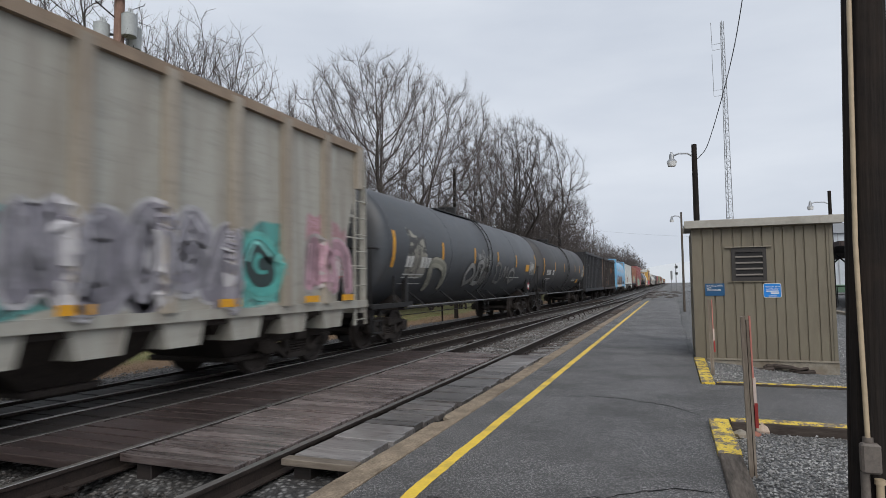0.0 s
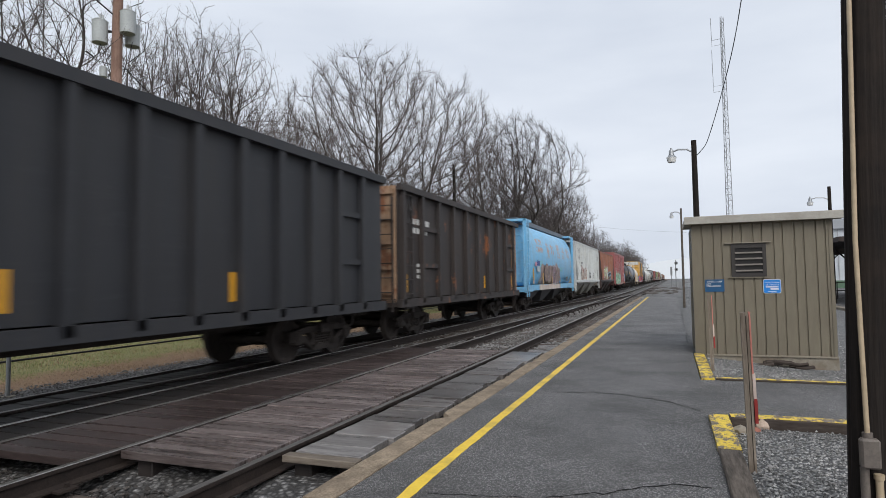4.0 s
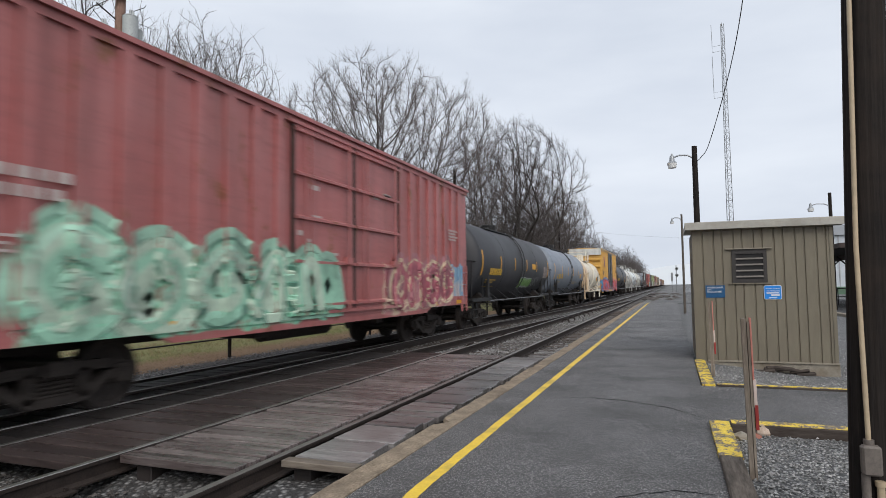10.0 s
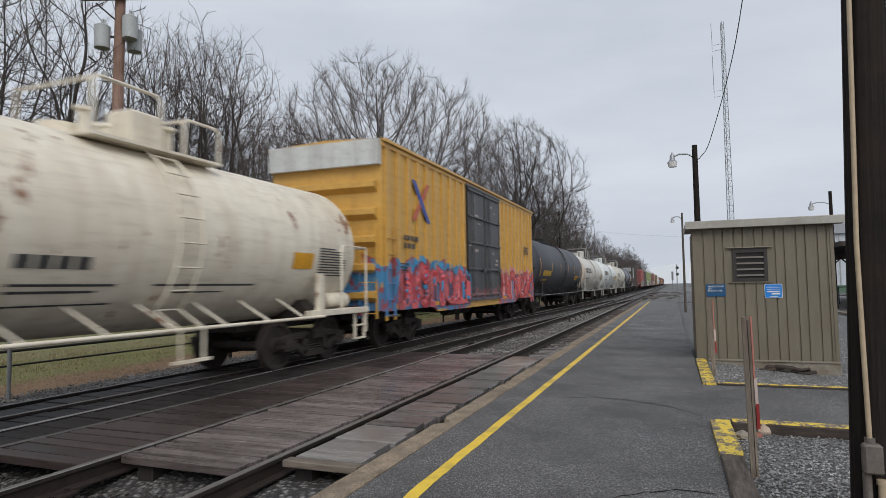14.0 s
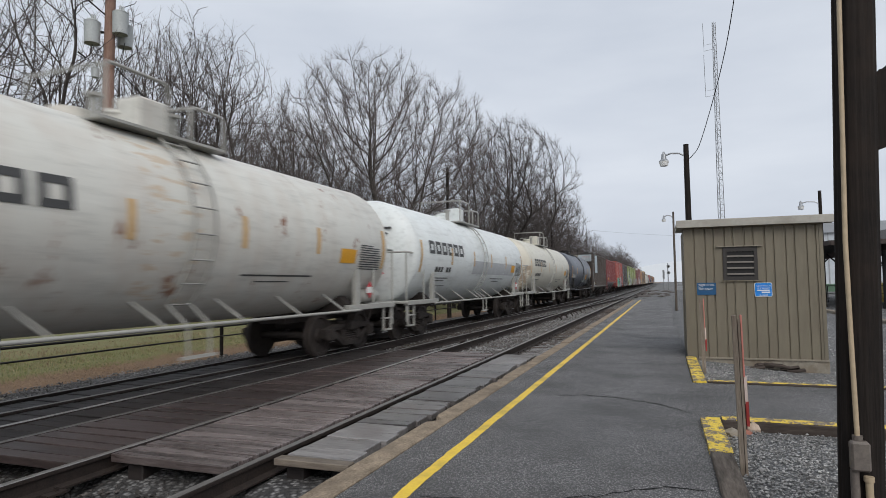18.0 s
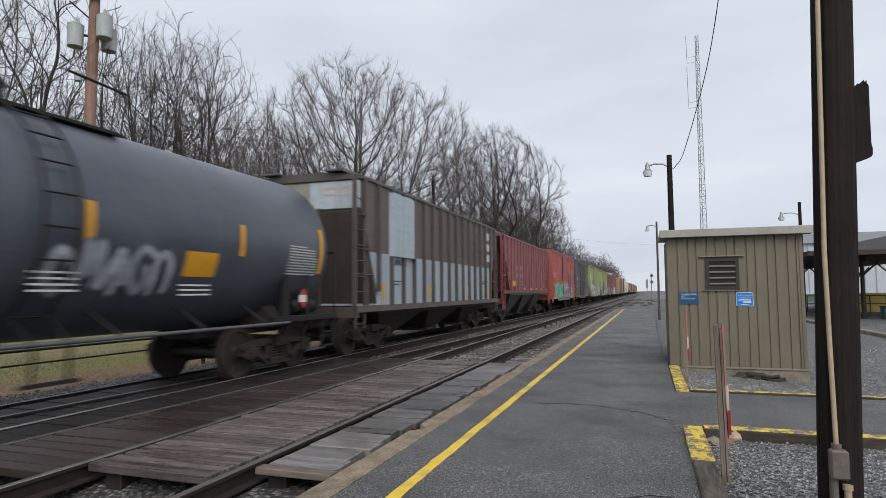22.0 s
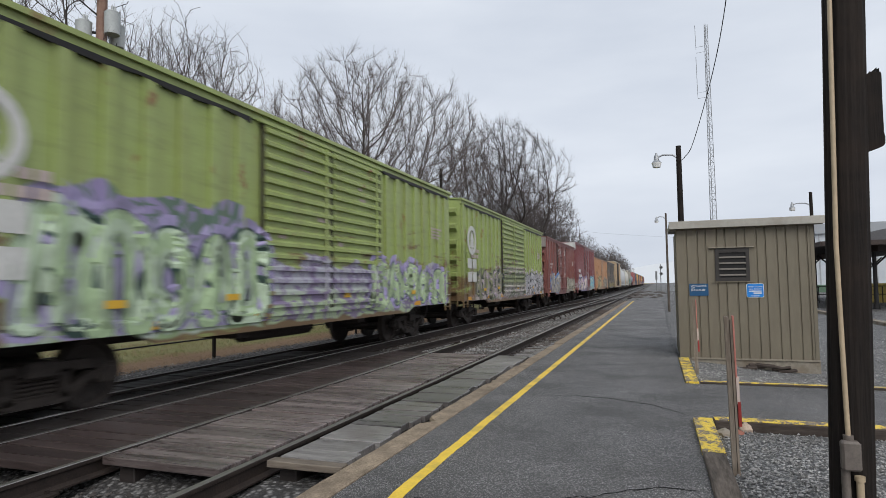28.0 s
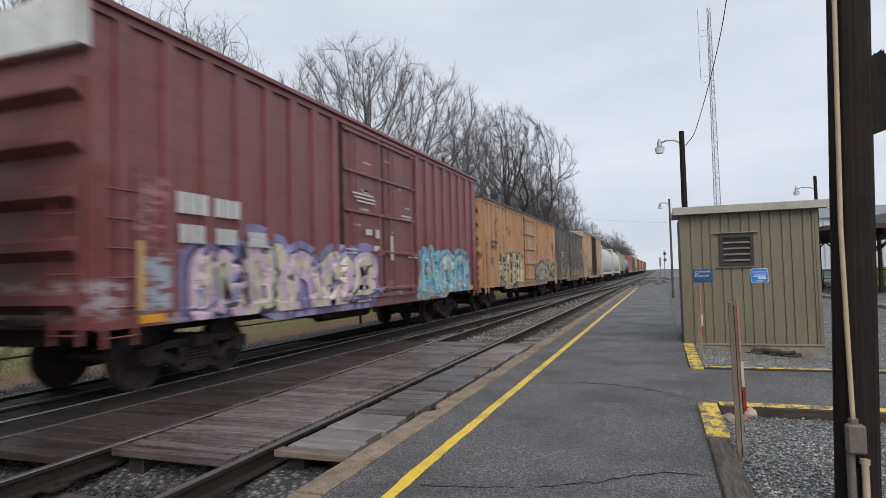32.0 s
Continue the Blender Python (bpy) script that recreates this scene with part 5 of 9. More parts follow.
        for yy, hh in ((yc - 0.85, 0.3), (yc + 0.62, 0.36)):
            part("valve", Geo().rod((0.35, yy, zt - 0.1), (0.35, yy, zt + hh), 0.07, n=8).rod((0.35, yy, zt + hh), (0.35, yy, zt + hh + 0.05), 0.12, n=8), fp, car)
    if ladder_box:
        part("bolster_box", Geo().box(1.18, 1.44, 2.05, 2.45, 1.05, 2.45, 0.015).box(1.12, 1.5, 1.95, 2.6, 2.45, 2.49), fp, car, "tall cream bolster plate")

    def on_shell(name, rects, material, lab="", lift=0.008):
        """Marks that follow the round of the shell."""
        for y0, y1, z0, z1 in rects:
            g = Geo()
            m = 4 if z1 - z0 > 0.15 else 1
            vs = []
            for i in range(m + 1):
                z = z0 + (z1 - z0) * i / m
                x = math.sqrt(max(0.01, (r + lift) ** 2 - (z - zc) ** 2))
                vs += [(x, y0, z), (x, y1, z)]
            g.add(vs, [(2 * i, 2 * i + 1, 2 * i + 3, 2 * i + 2) for i in range(m)], True)
            part(name, g, material, car, lab)

    def glyphs(y0, y1, z, h, w):
        """Letters too blurred to read: plain upright bars."""
        out, y = [], y0
        while y < y1 - w:
            if rng.random() > 0.12:
                out.append((y, y + w * 0.78, z, z + h))
            y += w
        return out
    SIDES[car.name] = lambda y, z: math.sqrt(max(0.01, (r + 0.014) ** 2 - (z - zc) ** 2))
    c0, c1 = a + hd + 0.12, b - hd - 0.12
    if stripes:
        on_shell("reflector_strip", [(c0, c0 + 0.13, zc - 0.55, zc + 0.35), (c1 - 0.13, c1, zc - 0.5, zc + 0.4)] + [(c0 + (c1 - c0) * f - 0.06, c0 + (c1 - c0) * f + 0.06, zc - 0.28, zc + 0.24) for f in strips], stripes, "yellow reflective strips", 0.011)
    if letters:
        n0, n1, nh = number
        on_shell("car_number", glyphs(n0, n1, zc - 0.52, nh, 0.24), letters, "blurred car number")
        on_shell("lettering", [(n0, n0 + 1.35, zc - 0.72, zc - 0.69), (n0, n0 + 1.1, zc - 0.80, zc - 0.77), (n0, n0 + 1.4, zc - 0.95, zc - 0.93)] + ([] if panel else [(b - 5.6, b - 3.5, zc - 0.72, zc - 0.69), (b - 5.2, b - 4.2, zc - 0.82, zc - 0.80)]), letters, "fine lines of stencilled lettering")
        # tall test stencil near the rear: many fine lines
        on_shell("test_stencil", [(b - 1.75, b - 0.85 + (0.1 if k > 3 else -0.3 if k == 0 else 0), zc - 0.02 - k * 0.052, zc + 0.005 - k * 0.052) for k in range(11)], M_MARK_DIM if letters == M_MARK_O else letters, "block of fine stencilled lines", 0.012)
        for s, yy in ((-1, a),):
            part("head_lettering", Geo().box(0.1, 0.82, yy + hd * 0.12, yy + hd * 0.16, zc + 0.64, zc + 0.70), letters, car, "blurred lettering on the tank end")
            part("head_lettering", Geo().box(0.2, 0.72, yy + hd * 0.08, yy + hd * 0.12, zc + 0.50, zc + 0.54), letters, car)
        on_shell("yellow_panel", panel or [(b - 2.6, b - 1.95, zc - 0.42, zc - 0.12)], M_MARK_Y, "yellow warning panel", 0.012)
    for yy in (0.06, b - 0.95) if placards else ():
        if yy < 1:
            g = Geo().prism([(0.52, 1.62), (0.74, 1.84), (0.52, 2.06), (0.30, 1.84)], "y", -0.06, -0.05)
        else:
            g = Geo().prism([(yy, 1.22), (yy + 0.2, 1.42), (yy, 1.62), (yy - 0.2, 1.42)], "x", 1.30, 1.31)
        d = part("placard", g, M_PLACARD, car, "red diamond hazard placard")
        if yy < 1:
            part("placard_band", Geo().box(0.34, 0.70, -0.066, -0.061, 1.77, 1.91), M_WHITE, d)
        else:
            part("placard_band", Geo().box(1.311, 1.316, yy - 0.17, yy + 0.17, 1.35, 1.49), M_WHITE, d)
    if grey_band:
        on_shell("repaint_band", [(*grey_band, zc - 0.55, zc - 0.08)], M_BAND, "long grey repainted band", 0.004)
    if logo:
        for k in range(6):
            # a hollow block in place of each bold letter
            y0, z0, z1 = logo_at + k * 0.54, zc, zc + 0.38
            y1 = y0 + 0.43
            on_shell("logo_block", [(y0, y1, z1 - 0.10, z1), (y0, y1, z0, z0 + 0.10), (y0, y0 + 0.12, z0 + 0.10, z1 - 0.10), (y1 - 0.12, y1, z0 + 0.10, z1 - 0.10)], logo, "bold dark block mark")
    return car

# ---- the cars of the train, from the leading end ----
GREYHOP = painted("grey_hopper_paint", (0.36, 0.35, 0.31), 0.6, (0.16, 0.12, 0.085), 0.6, rust=0.0, seed=1, patches=(
    (5.0, 9.3, 1.2, 2.5, (0.10, 0.36, 0.33), (0.08, 0.26, 0.25), (0.03, 0.06, 0.06), 0.9, 2.0),
    (12.4, 13.5, 1.2, 2.6, (0.08, 0.32, 0.30), (0.12, 0.40, 0.37), (0.06, 0.2, 0.19), 0.7, 5.0), (14.2, 15.7, 1.5, 2.9, (0.45, 0.27, 0.31), (0.5, 0.42, 0.43), (0.36, 0.2, 0.22), 0.5, 3.0)))
TANCHORD = painted("tan_chord_paint", (0.27, 0.20, 0.14), 0.7, amount=0.5, rust=0.2)
c = hopper(-4.7, 16.6, 4.52, "pale grey ribbed hopper car with spray paint and tan top", GREYHOP, TANCHORD, None, 1, 1.30, 4, M_TRUCK, 1.2, 0.12, True, False, zs=1.2, rib_half=0.10, rib_paint=painted("tan_grey_rib_paint", (0.33, 0.29, 0.235), 0.65, (0.14, 0.10, 0.07), 0.6, seed=51))
for k in range(11):
    part("hopper_pod", Geo().prism([(1.75 + k * 1.3, 1.1), (2.55 + k * 1.3, 1.1), (2.45 + k * 1.3, 0.72), (1.85 + k * 1.3, 0.72)], "x", 1.0, 1.50), GREYHOP, c, "dirty tan pocket under the side")
graffiti(c, 5, 8.9, 12.4, 1.2, 2.6, ((0.20, 0.19, 0.22), (0.27, 0.26, 0.29)), (0.44, 0.43, 0.45), 0.19, 1, 1.3)
graffiti(c, 1, 12.5, 13.4, 1.2, 2.5, ((0.10, 0.42, 0.38), (0.03, 0.05, 0.05)), (0.12, 0.40, 0.36), 0.22, 2, 1.3)
graffiti(c, 2, 14.2, 15.8, 1.4, 2.55, ((0.46, 0.28, 0.33),), (0.40, 0.36, 0.35), 0.17, 32, 1.2)
for yy in (9.3, 11.8, 14.0, 15.3):
    bars(c, "reflector_strip", [(yy, yy + 0.45, 1.24, 1.36)], 1.63, M_MARK_Y, "yellow reflective strip")
BT1 = painted("dusty_black_tank_paint", (0.046, 0.052, 0.061), 0.56, (0.07, 0.062, 0.055), 0.4, fade=0.2, seed=2, patches=((1.6, 3.0, 1.7, 3.1, (0.30, 0.29, 0.24), (0.26, 0.25, 0.22), (0.03, 0.03, 0.03), 0.7, 1.5), (7.5, 9.0, 1.5, 2.7, (0.22, 0.22, 0.21), (0.18, 0.18, 0.18), (0.03, 0.03, 0.03), 0.6, 2.5)))
c = tank(12.5, 29.7, 1.49, 2.62, "dusty black tank car with spray paint and yellow strips", BT1, letters=M_MARK_W, seed=2)
graffiti(c, 1, 3.2, 4.7, 1.35, 2.35, ((0.34, 0.33, 0.27),), (0.025, 0.026, 0.028), 0.13, 3, 1.2)
graffiti(c, 2, 6.4, 8.4, 1.5, 2.3, ((0.26, 0.26, 0.25),), (0.025, 0.026, 0.028), 0.08, 4, 1.2)
graffiti(c, 3, 9.8, 13.0, 1.55, 2.3, ((0.24, 0.24, 0.23),), (0.025, 0.026, 0.028), 0.06, 5, 1.2)
c = tank(30.85, 47.1, 1.49, 2.62, "matt black tank car with a top walkway", painted("matt_black_tank_paint", (0.038, 0.039, 0.043), 0.66, (0.06, 0.05, 0.042), 0.4, fade=0.15, seed=3), letters=M_MARK_W, seed=3, panel=[(13.0, 13.7, 1.56, 1.80)], strips=(0.21, 0.42, 0.704, 0.844))
bars(c, "lettering", [(10.85, 12.95, 1.80, 1.828)], 1.436, M_MARK_W, "fine line of stencilled lettering")
bars(c, "lettering", [(11.0, 12.3, 1.70, 1.722)], 1.378, M_MARK_W, "fine line of stencilled lettering")
gondola(47.8, 13.2, 3.95, "black high-sided gondola car with outside posts", painted("black_gondola_paint", (0.017, 0.018, 0.022), 0.66, (0.034, 0.031, 0.03), 0.5, seed=4, fade=0.06), 4, 0.98)
gondola(61.7, 12.4, 3.95, "dark brown rusty gondola car with outside posts", painted("rusty_gondola_paint", (0.022, 0.017, 0.016), 0.7, (0.05, 0.034, 0.026), 0.6, rust=0.08, seed=5, fade=0.08), 5, 1.25, painted("rusty_gondola_end", (0.35, 0.22, 0.13), 0.7, (0.08, 0.05, 0.035), 0.7, rust=0.4, seed=6))
RUSTY = (0.42, 0.23, 0.14)
BLUE = painted("sky_blue_hopper_paint", (0.16, 0.45, 0.70), 0.5, (0.30, 0.17, 0.08), 0.35, rust=0.0, seed=7, worn=((2.2, 3.75, 3.3, 3.62, RUSTY, 0.6), (2.2, 3.85, 2.95, 3.2, RUSTY, 0.9), (4.9, 5.7, 2.7, 3.6, RUSTY, 0.45), (6.1, 6.95, 2.95, 3.5, RUSTY, 0.55), (8.1, 8.9, 2.8, 3.6, RUSTY, 0.6), (9.7, 10.6, 2.8, 3.5, RUSTY, 0.5), (11.3, 12.3, 2.9, 3.5, RUSTY, 0.45), (12.6, 13.2, 1.5, 2.9, RUSTY, 0.1), (2.4, 3.6, 2.0, 2.5, (0.18, 0.48, 0.40), 0.4), (8.6, 10.1, 2.0, 2.3, (0.16, 0.50, 0.36), 0.2)),
    patches=((3.3, 8.7, 1.3, 2.4, (0.36, 0.29, 0.28), (0.44, 0.38, 0.34), (0.26, 0.20, 0.20), 0.9, 4.0), (2.9, 8.8, 0.9, 1.36, (0.58, 0.49, 0.40), (0.55, 0.50, 0.46), (0.52, 0.44, 0.38), 1.4, 6.5)))


def round_hopper(front, length, top, label, paint, roof_paint, marks=None, seed=0, trough=None):
    """Covered hopper with bowed sides, end posts and a roof walkway."""
    car = start_car("hopper_car", label, front, length, 1.95)
    rng = random.Random(seed)
    zs, ze = 1.25, top
    out = [(1.30, zs), (1.50, zs + 0.45), (1.57, zs + 1.2), (1.55, zs + 1.9), (1.42, zs + 2.45), (1.12, ze - 0.12), (0.6, ze), (-0.6, ze), (-1.12, ze - 0.12), (-1.42, zs + 2.45), (-1.55, zs + 1.9), (-1.57, zs + 1.2), (-1.50, zs + 0.45), (-1.30, zs)]
    g = Geo()
    n = len(out)
    cuts = [(0.70, 0.84), (0.85, 0.95), (1.15, 1.0), (length / 2, 1.0), (length - 1.15, 1.0), (length - 0.85, 0.95), (length - 0.70, 0.84)]
    mid = (zs + ze) / 2
    g.add([(x * k, y, mid + (z - mid) * k) for y, k in cuts for x, z in out], [(j * n + i, j * n + (i + 1) % n, (j + 1) * n + (i + 1) % n, (j + 1) * n + i) for j in range(len(cuts) - 1) for i in range(n)], True)
    for y, k in (cuts[0], cuts[-1]):
        g.add([(x * k, y, mid + (z - mid) * k) for x, z in out], [tuple(range(n))])
    part("body", g, paint, car)
    for s in (1, -1):
        part("side_sill", Geo().box(min(s * 1.42, s * 1.54), max(s * 1.42, s * 1.54), 0.1, length - 0.1, zs - 0.22, zs + 0.05), paint, car)
    part("running_board", Geo().box(0.55, 1.05, 0.15, length - 0.15, ze + 0.14, ze + 0.18).box(1.03, 1.06, 0.15, length - 0.15, ze - 0.02, ze + 0.20), trough or M_TRUCK, car, "dark roof walkway of open grating")
    part("running_board", Geo().box(-1.05, -0.55, 0.15, length - 0.15, ze + 0.14, ze + 0.18), trough or M_TRUCK, car)
    part("roof_hatch", Geo().box(-0.4, 0.4, 1.5, length - 1.5, ze - 0.02, ze + 0.13, 0.03), roof_paint, car)
    for yy, s in ((0.12, 1), (length - 0.12, -1)):
        for xx in (-1.5, 1.4, -0.6, 0.5):
            part("end_post", Geo().box(xx, xx + 0.10, min(yy, yy + s * 0.16), max(yy, yy + s * 0.16), 0.95, ze + 0.12), paint, car)
        part("end_cap", Geo().box(-1.5, 1.5, min(yy, yy + s * 1.3), max(yy, yy + s * 1.3), ze + 0.02, ze + 0.12), paint, car)
        part("end_sill", Geo().box(-1.5, 1.5, min(yy, yy + s * 1.5), max(yy, yy + s * 1.5), 0.98, 1.22), paint, car)
        ladder(car, 1.5, yy - (0 if s > 0 else 0.5), 0.75, ze + 0.1, paint)
        ladder(car, 0.6, yy, 1.0, ze, paint, across="x", width=0.8)
    for i in range(3):
        m = 3.4 + (length - 6.8) * i / 2
        c = part("discharge_bay", Geo().add([(-1.25, m - 1.9, zs), (1.25, m - 1.9, zs), (1.25, m + 1.9, zs), (-1.25, m + 1.9, zs), (-0.7, m - 0.45, 0.36), (0.7, m - 0.45, 0.36), (0.7, m + 0.45, 0.36), (-0.7, m + 0.45, 0.36)], [(0, 1, 5, 4), (1, 2, 6, 5), (2, 3, 7, 6), (3, 0, 4, 7), (4, 5, 6, 7), (3, 2, 1, 0)]), GREYDUST, car)
        part("outlet_gate", Geo().box(-0.85, 0.85, m - 0.5, m + 0.5, 0.27, 0.36, 0.02), M_TRUCK, c)
    part("centre_sill", Geo().box(-0.32, 0.32, 0.2, length - 0.2, 0.72, 1.0), M_TRUCK, car)
    bars(car, "reflector_strip", [(1.45, 1.6, zs + 0.1, zs + 1.0)], 1.535, M_MARK_Y, "yellow reflective strip")
    return car


GREYDUST = painted("dusty_grey_steel", (0.075, 0.075, 0.08), 0.65, (0.03, 0.027, 0.025), 0.5)
c = round_hopper(75.7, 14.4, 4.30, "sky blue bowed-side covered hopper car with rust and spray paint", BLUE, BLUE, trough=painted("dark_blue_grating", (0.085, 0.115, 0.145), 0.6))
SIDES[c.name] = lambda y, z: 1.50 + 0.07 * math.sin(min(1.0, max(0.0, (z - 1.3) / 2.2)) * math.pi) + 0.03
graffiti(c, 4, 4.0, 8.5, 1.32, 2.28, ((0.25, 0.17, 0.17), (0.32, 0.23, 0.17), (0.24, 0.16, 0.20)), (0.52, 0.50, 0.52), 0.17, 6, 1.25)
bars(c, "reflector_strip", [(3.45, 3.62, 1.3, 1.88), (5.95, 6.1, 1.3, 1.75), (8.45, 8.6, 1.3, 1.75), (12.7, 12.82, 1.3, 1.75)], 1.60, M_OCHRE, "ochre reflective strip")
bars(c, "placard", [(10.9, 11.5, 1.45, 1.72)], 1.58, M_MARK_K, "small black notice panel")
bars(c, "placard", [(1.62, 2.06, 2.22, 2.42)], 1.60, plain("faded_pink_panel", (0.50, 0.24, 0.30), 0.6), "faded pink panel")
bars(c, "placard", [(2.1, 2.75, 2.25, 2.5)], 1.60, plain("navy_panel", (0.02, 0.06, 0.22), 0.5), "navy blue panel")
bars(c, "placard", [(2.1, 2.75, 1.95, 2.22)], 1.60, plain("dull_white_panel", (0.40, 0.44, 0.46), 0.6), "dull white panel")
LGREY = painted("light_grey_hopper_paint", (0.58, 0.60, 0.59), 0.55, (0.18, 0.15, 0.12), 0.3, seed=8, patches=((3.3, 6.3, 1.5, 2.5, (0.46, 0.40, 0.38), (0.50, 0.42, 0.34), (0.40, 0.30, 0.27), 0.7, 7.0),))
c = hopper(90.8, 15.1, 4.22, "light grey ribbed covered hopper car with faded spray paint", LGREY, LGREY, M_MARK_K, 8, 0.78, 3, painted("grey_chute_paint", (0.33, 0.32, 0.285), 0.6, (0.12, 0.11, 0.085), 0.6, seed=9), dark_end=None)
graffiti(c, 4, 3.4, 6.2, 1.55, 2.4, ((0.52, 0.46, 0.42),), (0.26, 0.14, 0.12), 0.11, 7, 1.3)
graffiti(c, 3, 7.7, 8.7, 1.62, 2.12, ((0.10, 0.10, 0.11),), (0.30, 0.30, 0.31), 0.035, 33, 1.8)
graffiti(c, 3, 10.0, 10.9, 1.62, 2.1, ((0.10, 0.10, 0.11),), (0.30, 0.30, 0.31), 0.035, 34, 1.8)
graffiti(c, 3, 13.4, 14.3, 3.15, 3.8, ((0.24, 0.24, 0.25),), (0.46, 0.46, 0.46), 0.018, 35, 1.5)
graffiti(c, 4, 1.5, 2.7, 3.45, 3.85, ((0.30, 0.31, 0.31),), (0.50, 0.51, 0.51), 0.022, 36, 1.4)
graffiti(c, 4, 1.7, 2.8, 2.95, 3.3, ((0.32, 0.33, 0.33),), (0.50, 0.51, 0.51), 0.018, 37, 1.4)
TANEND = painted("tan_dirty_bulkhead_paint", (0.44, 0.40, 0.33), 0.65, (0.16, 0.12, 0.085), 0.7, seed=61)
for y0, y1 in ((0.95, 1.0), (14.1, 14.15)):
    part("end_bulkhead", Geo().box(-1.42, 1.42, y0, y1, 0.98, 2.25), TANEND, c, "dirty tan bulkhead under the slope sheet")
BROWN = painted("brown_hopper_paint", (0.19, 0.088, 0.072), 0.6, (0.08, 0.055, 0.046), 0.5, rust=0.10, seed=10, band=((0.175, 0.128, 0.106), 6.9, 14.0), blend=1.2, patches=((3.0, 7.4, 1.45, 2.9, (0.52, 0.30, 0.38), (0.55, 0.36, 0.42), (0.34, 0.18, 0.22), 0.9, 8.0), (7.0, 10.6, 1.45, 2.3, (0.15, 0.36, 0.52), (0.18, 0.40, 0.54), (0.10, 0.25, 0.36), 0.7, 9.0), (6.9, 13.2, 2.1, 2.5, (0.15, 0.04, 0.07), (0.13, 0.05, 0.07), (0.11, 0.06, 0.06), 1.6, 9.5)))
# the end parts' dark brown has the recess shade mixed into it
c = hopper(106.9, 14.3, 4.18, "red-brown ribbed covered hopper car with white and green spray paint", BROWN, BROWN, None, 10, 0.792, 3, painted("brown_chute_paint", (0.035, 0.022, 0.02), 0.65, seed=11), rib_paint=painted("orange_rib_paint", (0.33, 0.135, 0.078), 0.6, (0.12, 0.06, 0.042), 0.6, seed=12), sill=painted("black_sill_paint", (0.02, 0.016, 0.015), 0.6, seed=60), rib_half=0.10, yellow=False, dark_end=painted("dark_brown_end_paint", (0.075, 0.040, 0.034), 0.6, (0.03, 0.022, 0.02), 0.6, seed=67))
bars(c, "lettering", [(7.75, 8.2, 3.0, 3.08), (7.75, 8.2, 3.3, 3.38), (8.55, 8.95, 2.95, 3.4), (9.35, 9.75, 2.98, 3.32), (6.98, 7.4, 3.0, 3.35)], 1.503, plain("sooty_lettering", (0.085, 0.066, 0.058), 0.6), "faded dark block lettering")
bars(c, "notice_frame", [(10.85, 11.25, z, z + 0.03) for z in (1.62, 1.70, 1.78, 1.86, 1.94)] + [(11.4, 11.8, z, z + 0.03) for z in (1.62, 1.70, 1.78, 1.86, 1.94)], 1.503, M_MARK_W, "white ruled notice panel")
bars(c, "reflector_strip", [(12.85, 13.0, 1.6, 2.3), (10.62, 10.74, 1.5, 1.95), (3.0, 3.12, 1.5, 1.95)], 1.506, M_MARK_Y, "yellow reflective strip")
graffiti(c, 3, 3.0, 7.0, 1.5, 2.72, ((0.55, 0.56, 0.55), (0.44, 0.52, 0.12), (0.50, 0.54, 0.44)), (0.05, 0.04, 0.05), 0.29, 8, 1.16, (0.56, 0.33, 0.40))
graffiti(c, 4, 7.1, 10.5, 1.5, 2.25, ((0.025, 0.025, 0.03),), (0.20, 0.42, 0.56), 0.13, 9, 1.75)
RED8 = painted("faded_red_boxcar_paint", (0.35, 0.105, 0.10), 0.55, (0.07, 0.03, 0.025), 0.4, rust=0.06, seed=13, fade=0.35, patches=((1.6, 7.4, 0.85, 2.0, (0.10, 0.42, 0.22), (0.20, 0.50, 0.33), (0.24, 0.16, 0.12), 0.9, 10.0), (9.8, 14.4, 0.85, 2.2, (0.40, 0.14, 0.16), (0.44, 0.18, 0.18), (0.55, 0.42, 0.30), 0.8, 11.0), (14.2, 15.6, 1.2, 2.2, (0.20, 0.36, 0.50), (0.42, 0.40, 0.42), (0.16, 0.30, 0.44), 0.8, 11.5)))
c = boxcar(122.1, 16.1, 4.68, "faded red ribbed boxcar with green spray paint", RED8, RED8, 2, None, M_MARK_W, 13, door_w=2.2, centre=0.525)
graffiti(c, 5, 1.5, 7.7, 0.8, 2.25, ((0.28, 0.52, 0.38), (0.44, 0.56, 0.44)), (0.08, 0.20, 0.14), 0.24, 10, 1.16, (0.30, 0.50, 0.38))
graffiti(c, 4, 10.2, 14.6, 0.9, 2.2, ((0.30, 0.07, 0.10), (0.36, 0.10, 0.12)), (0.56, 0.44, 0.30), 0.18, 11, 1.4, (0.36, 0.16, 0.18))
c = tank(139.3, 152.5, 1.45, 2.55, "black tank car with gold lettering and yellow strips", painted("gloss_black_tank_paint", (0.024, 0.025, 0.030), 0.63, (0.035, 0.03, 0.028), 0.3, fade=0.1, seed=14), letters=M_MARK_O, seed=14, number=(1.6, 3.6, 0.25), panel=[(8.85, 9.65, 2.30, 2.55)], placards=False)
graffiti(c, 4, 6.9, 9.2, 1.48, 1.86, ((0.17, 0.34, 0.09), (0.20, 0.38, 0.12)), (0.40, 0.41, 0.42), 0.15, 30, 1.3)
graffiti(c, 3, 9.5, 10.7, 1.52, 1.92, ((0.03, 0.03, 0.035),), (0.40, 0.41, 0.42), 0.045, 31, 1.6)
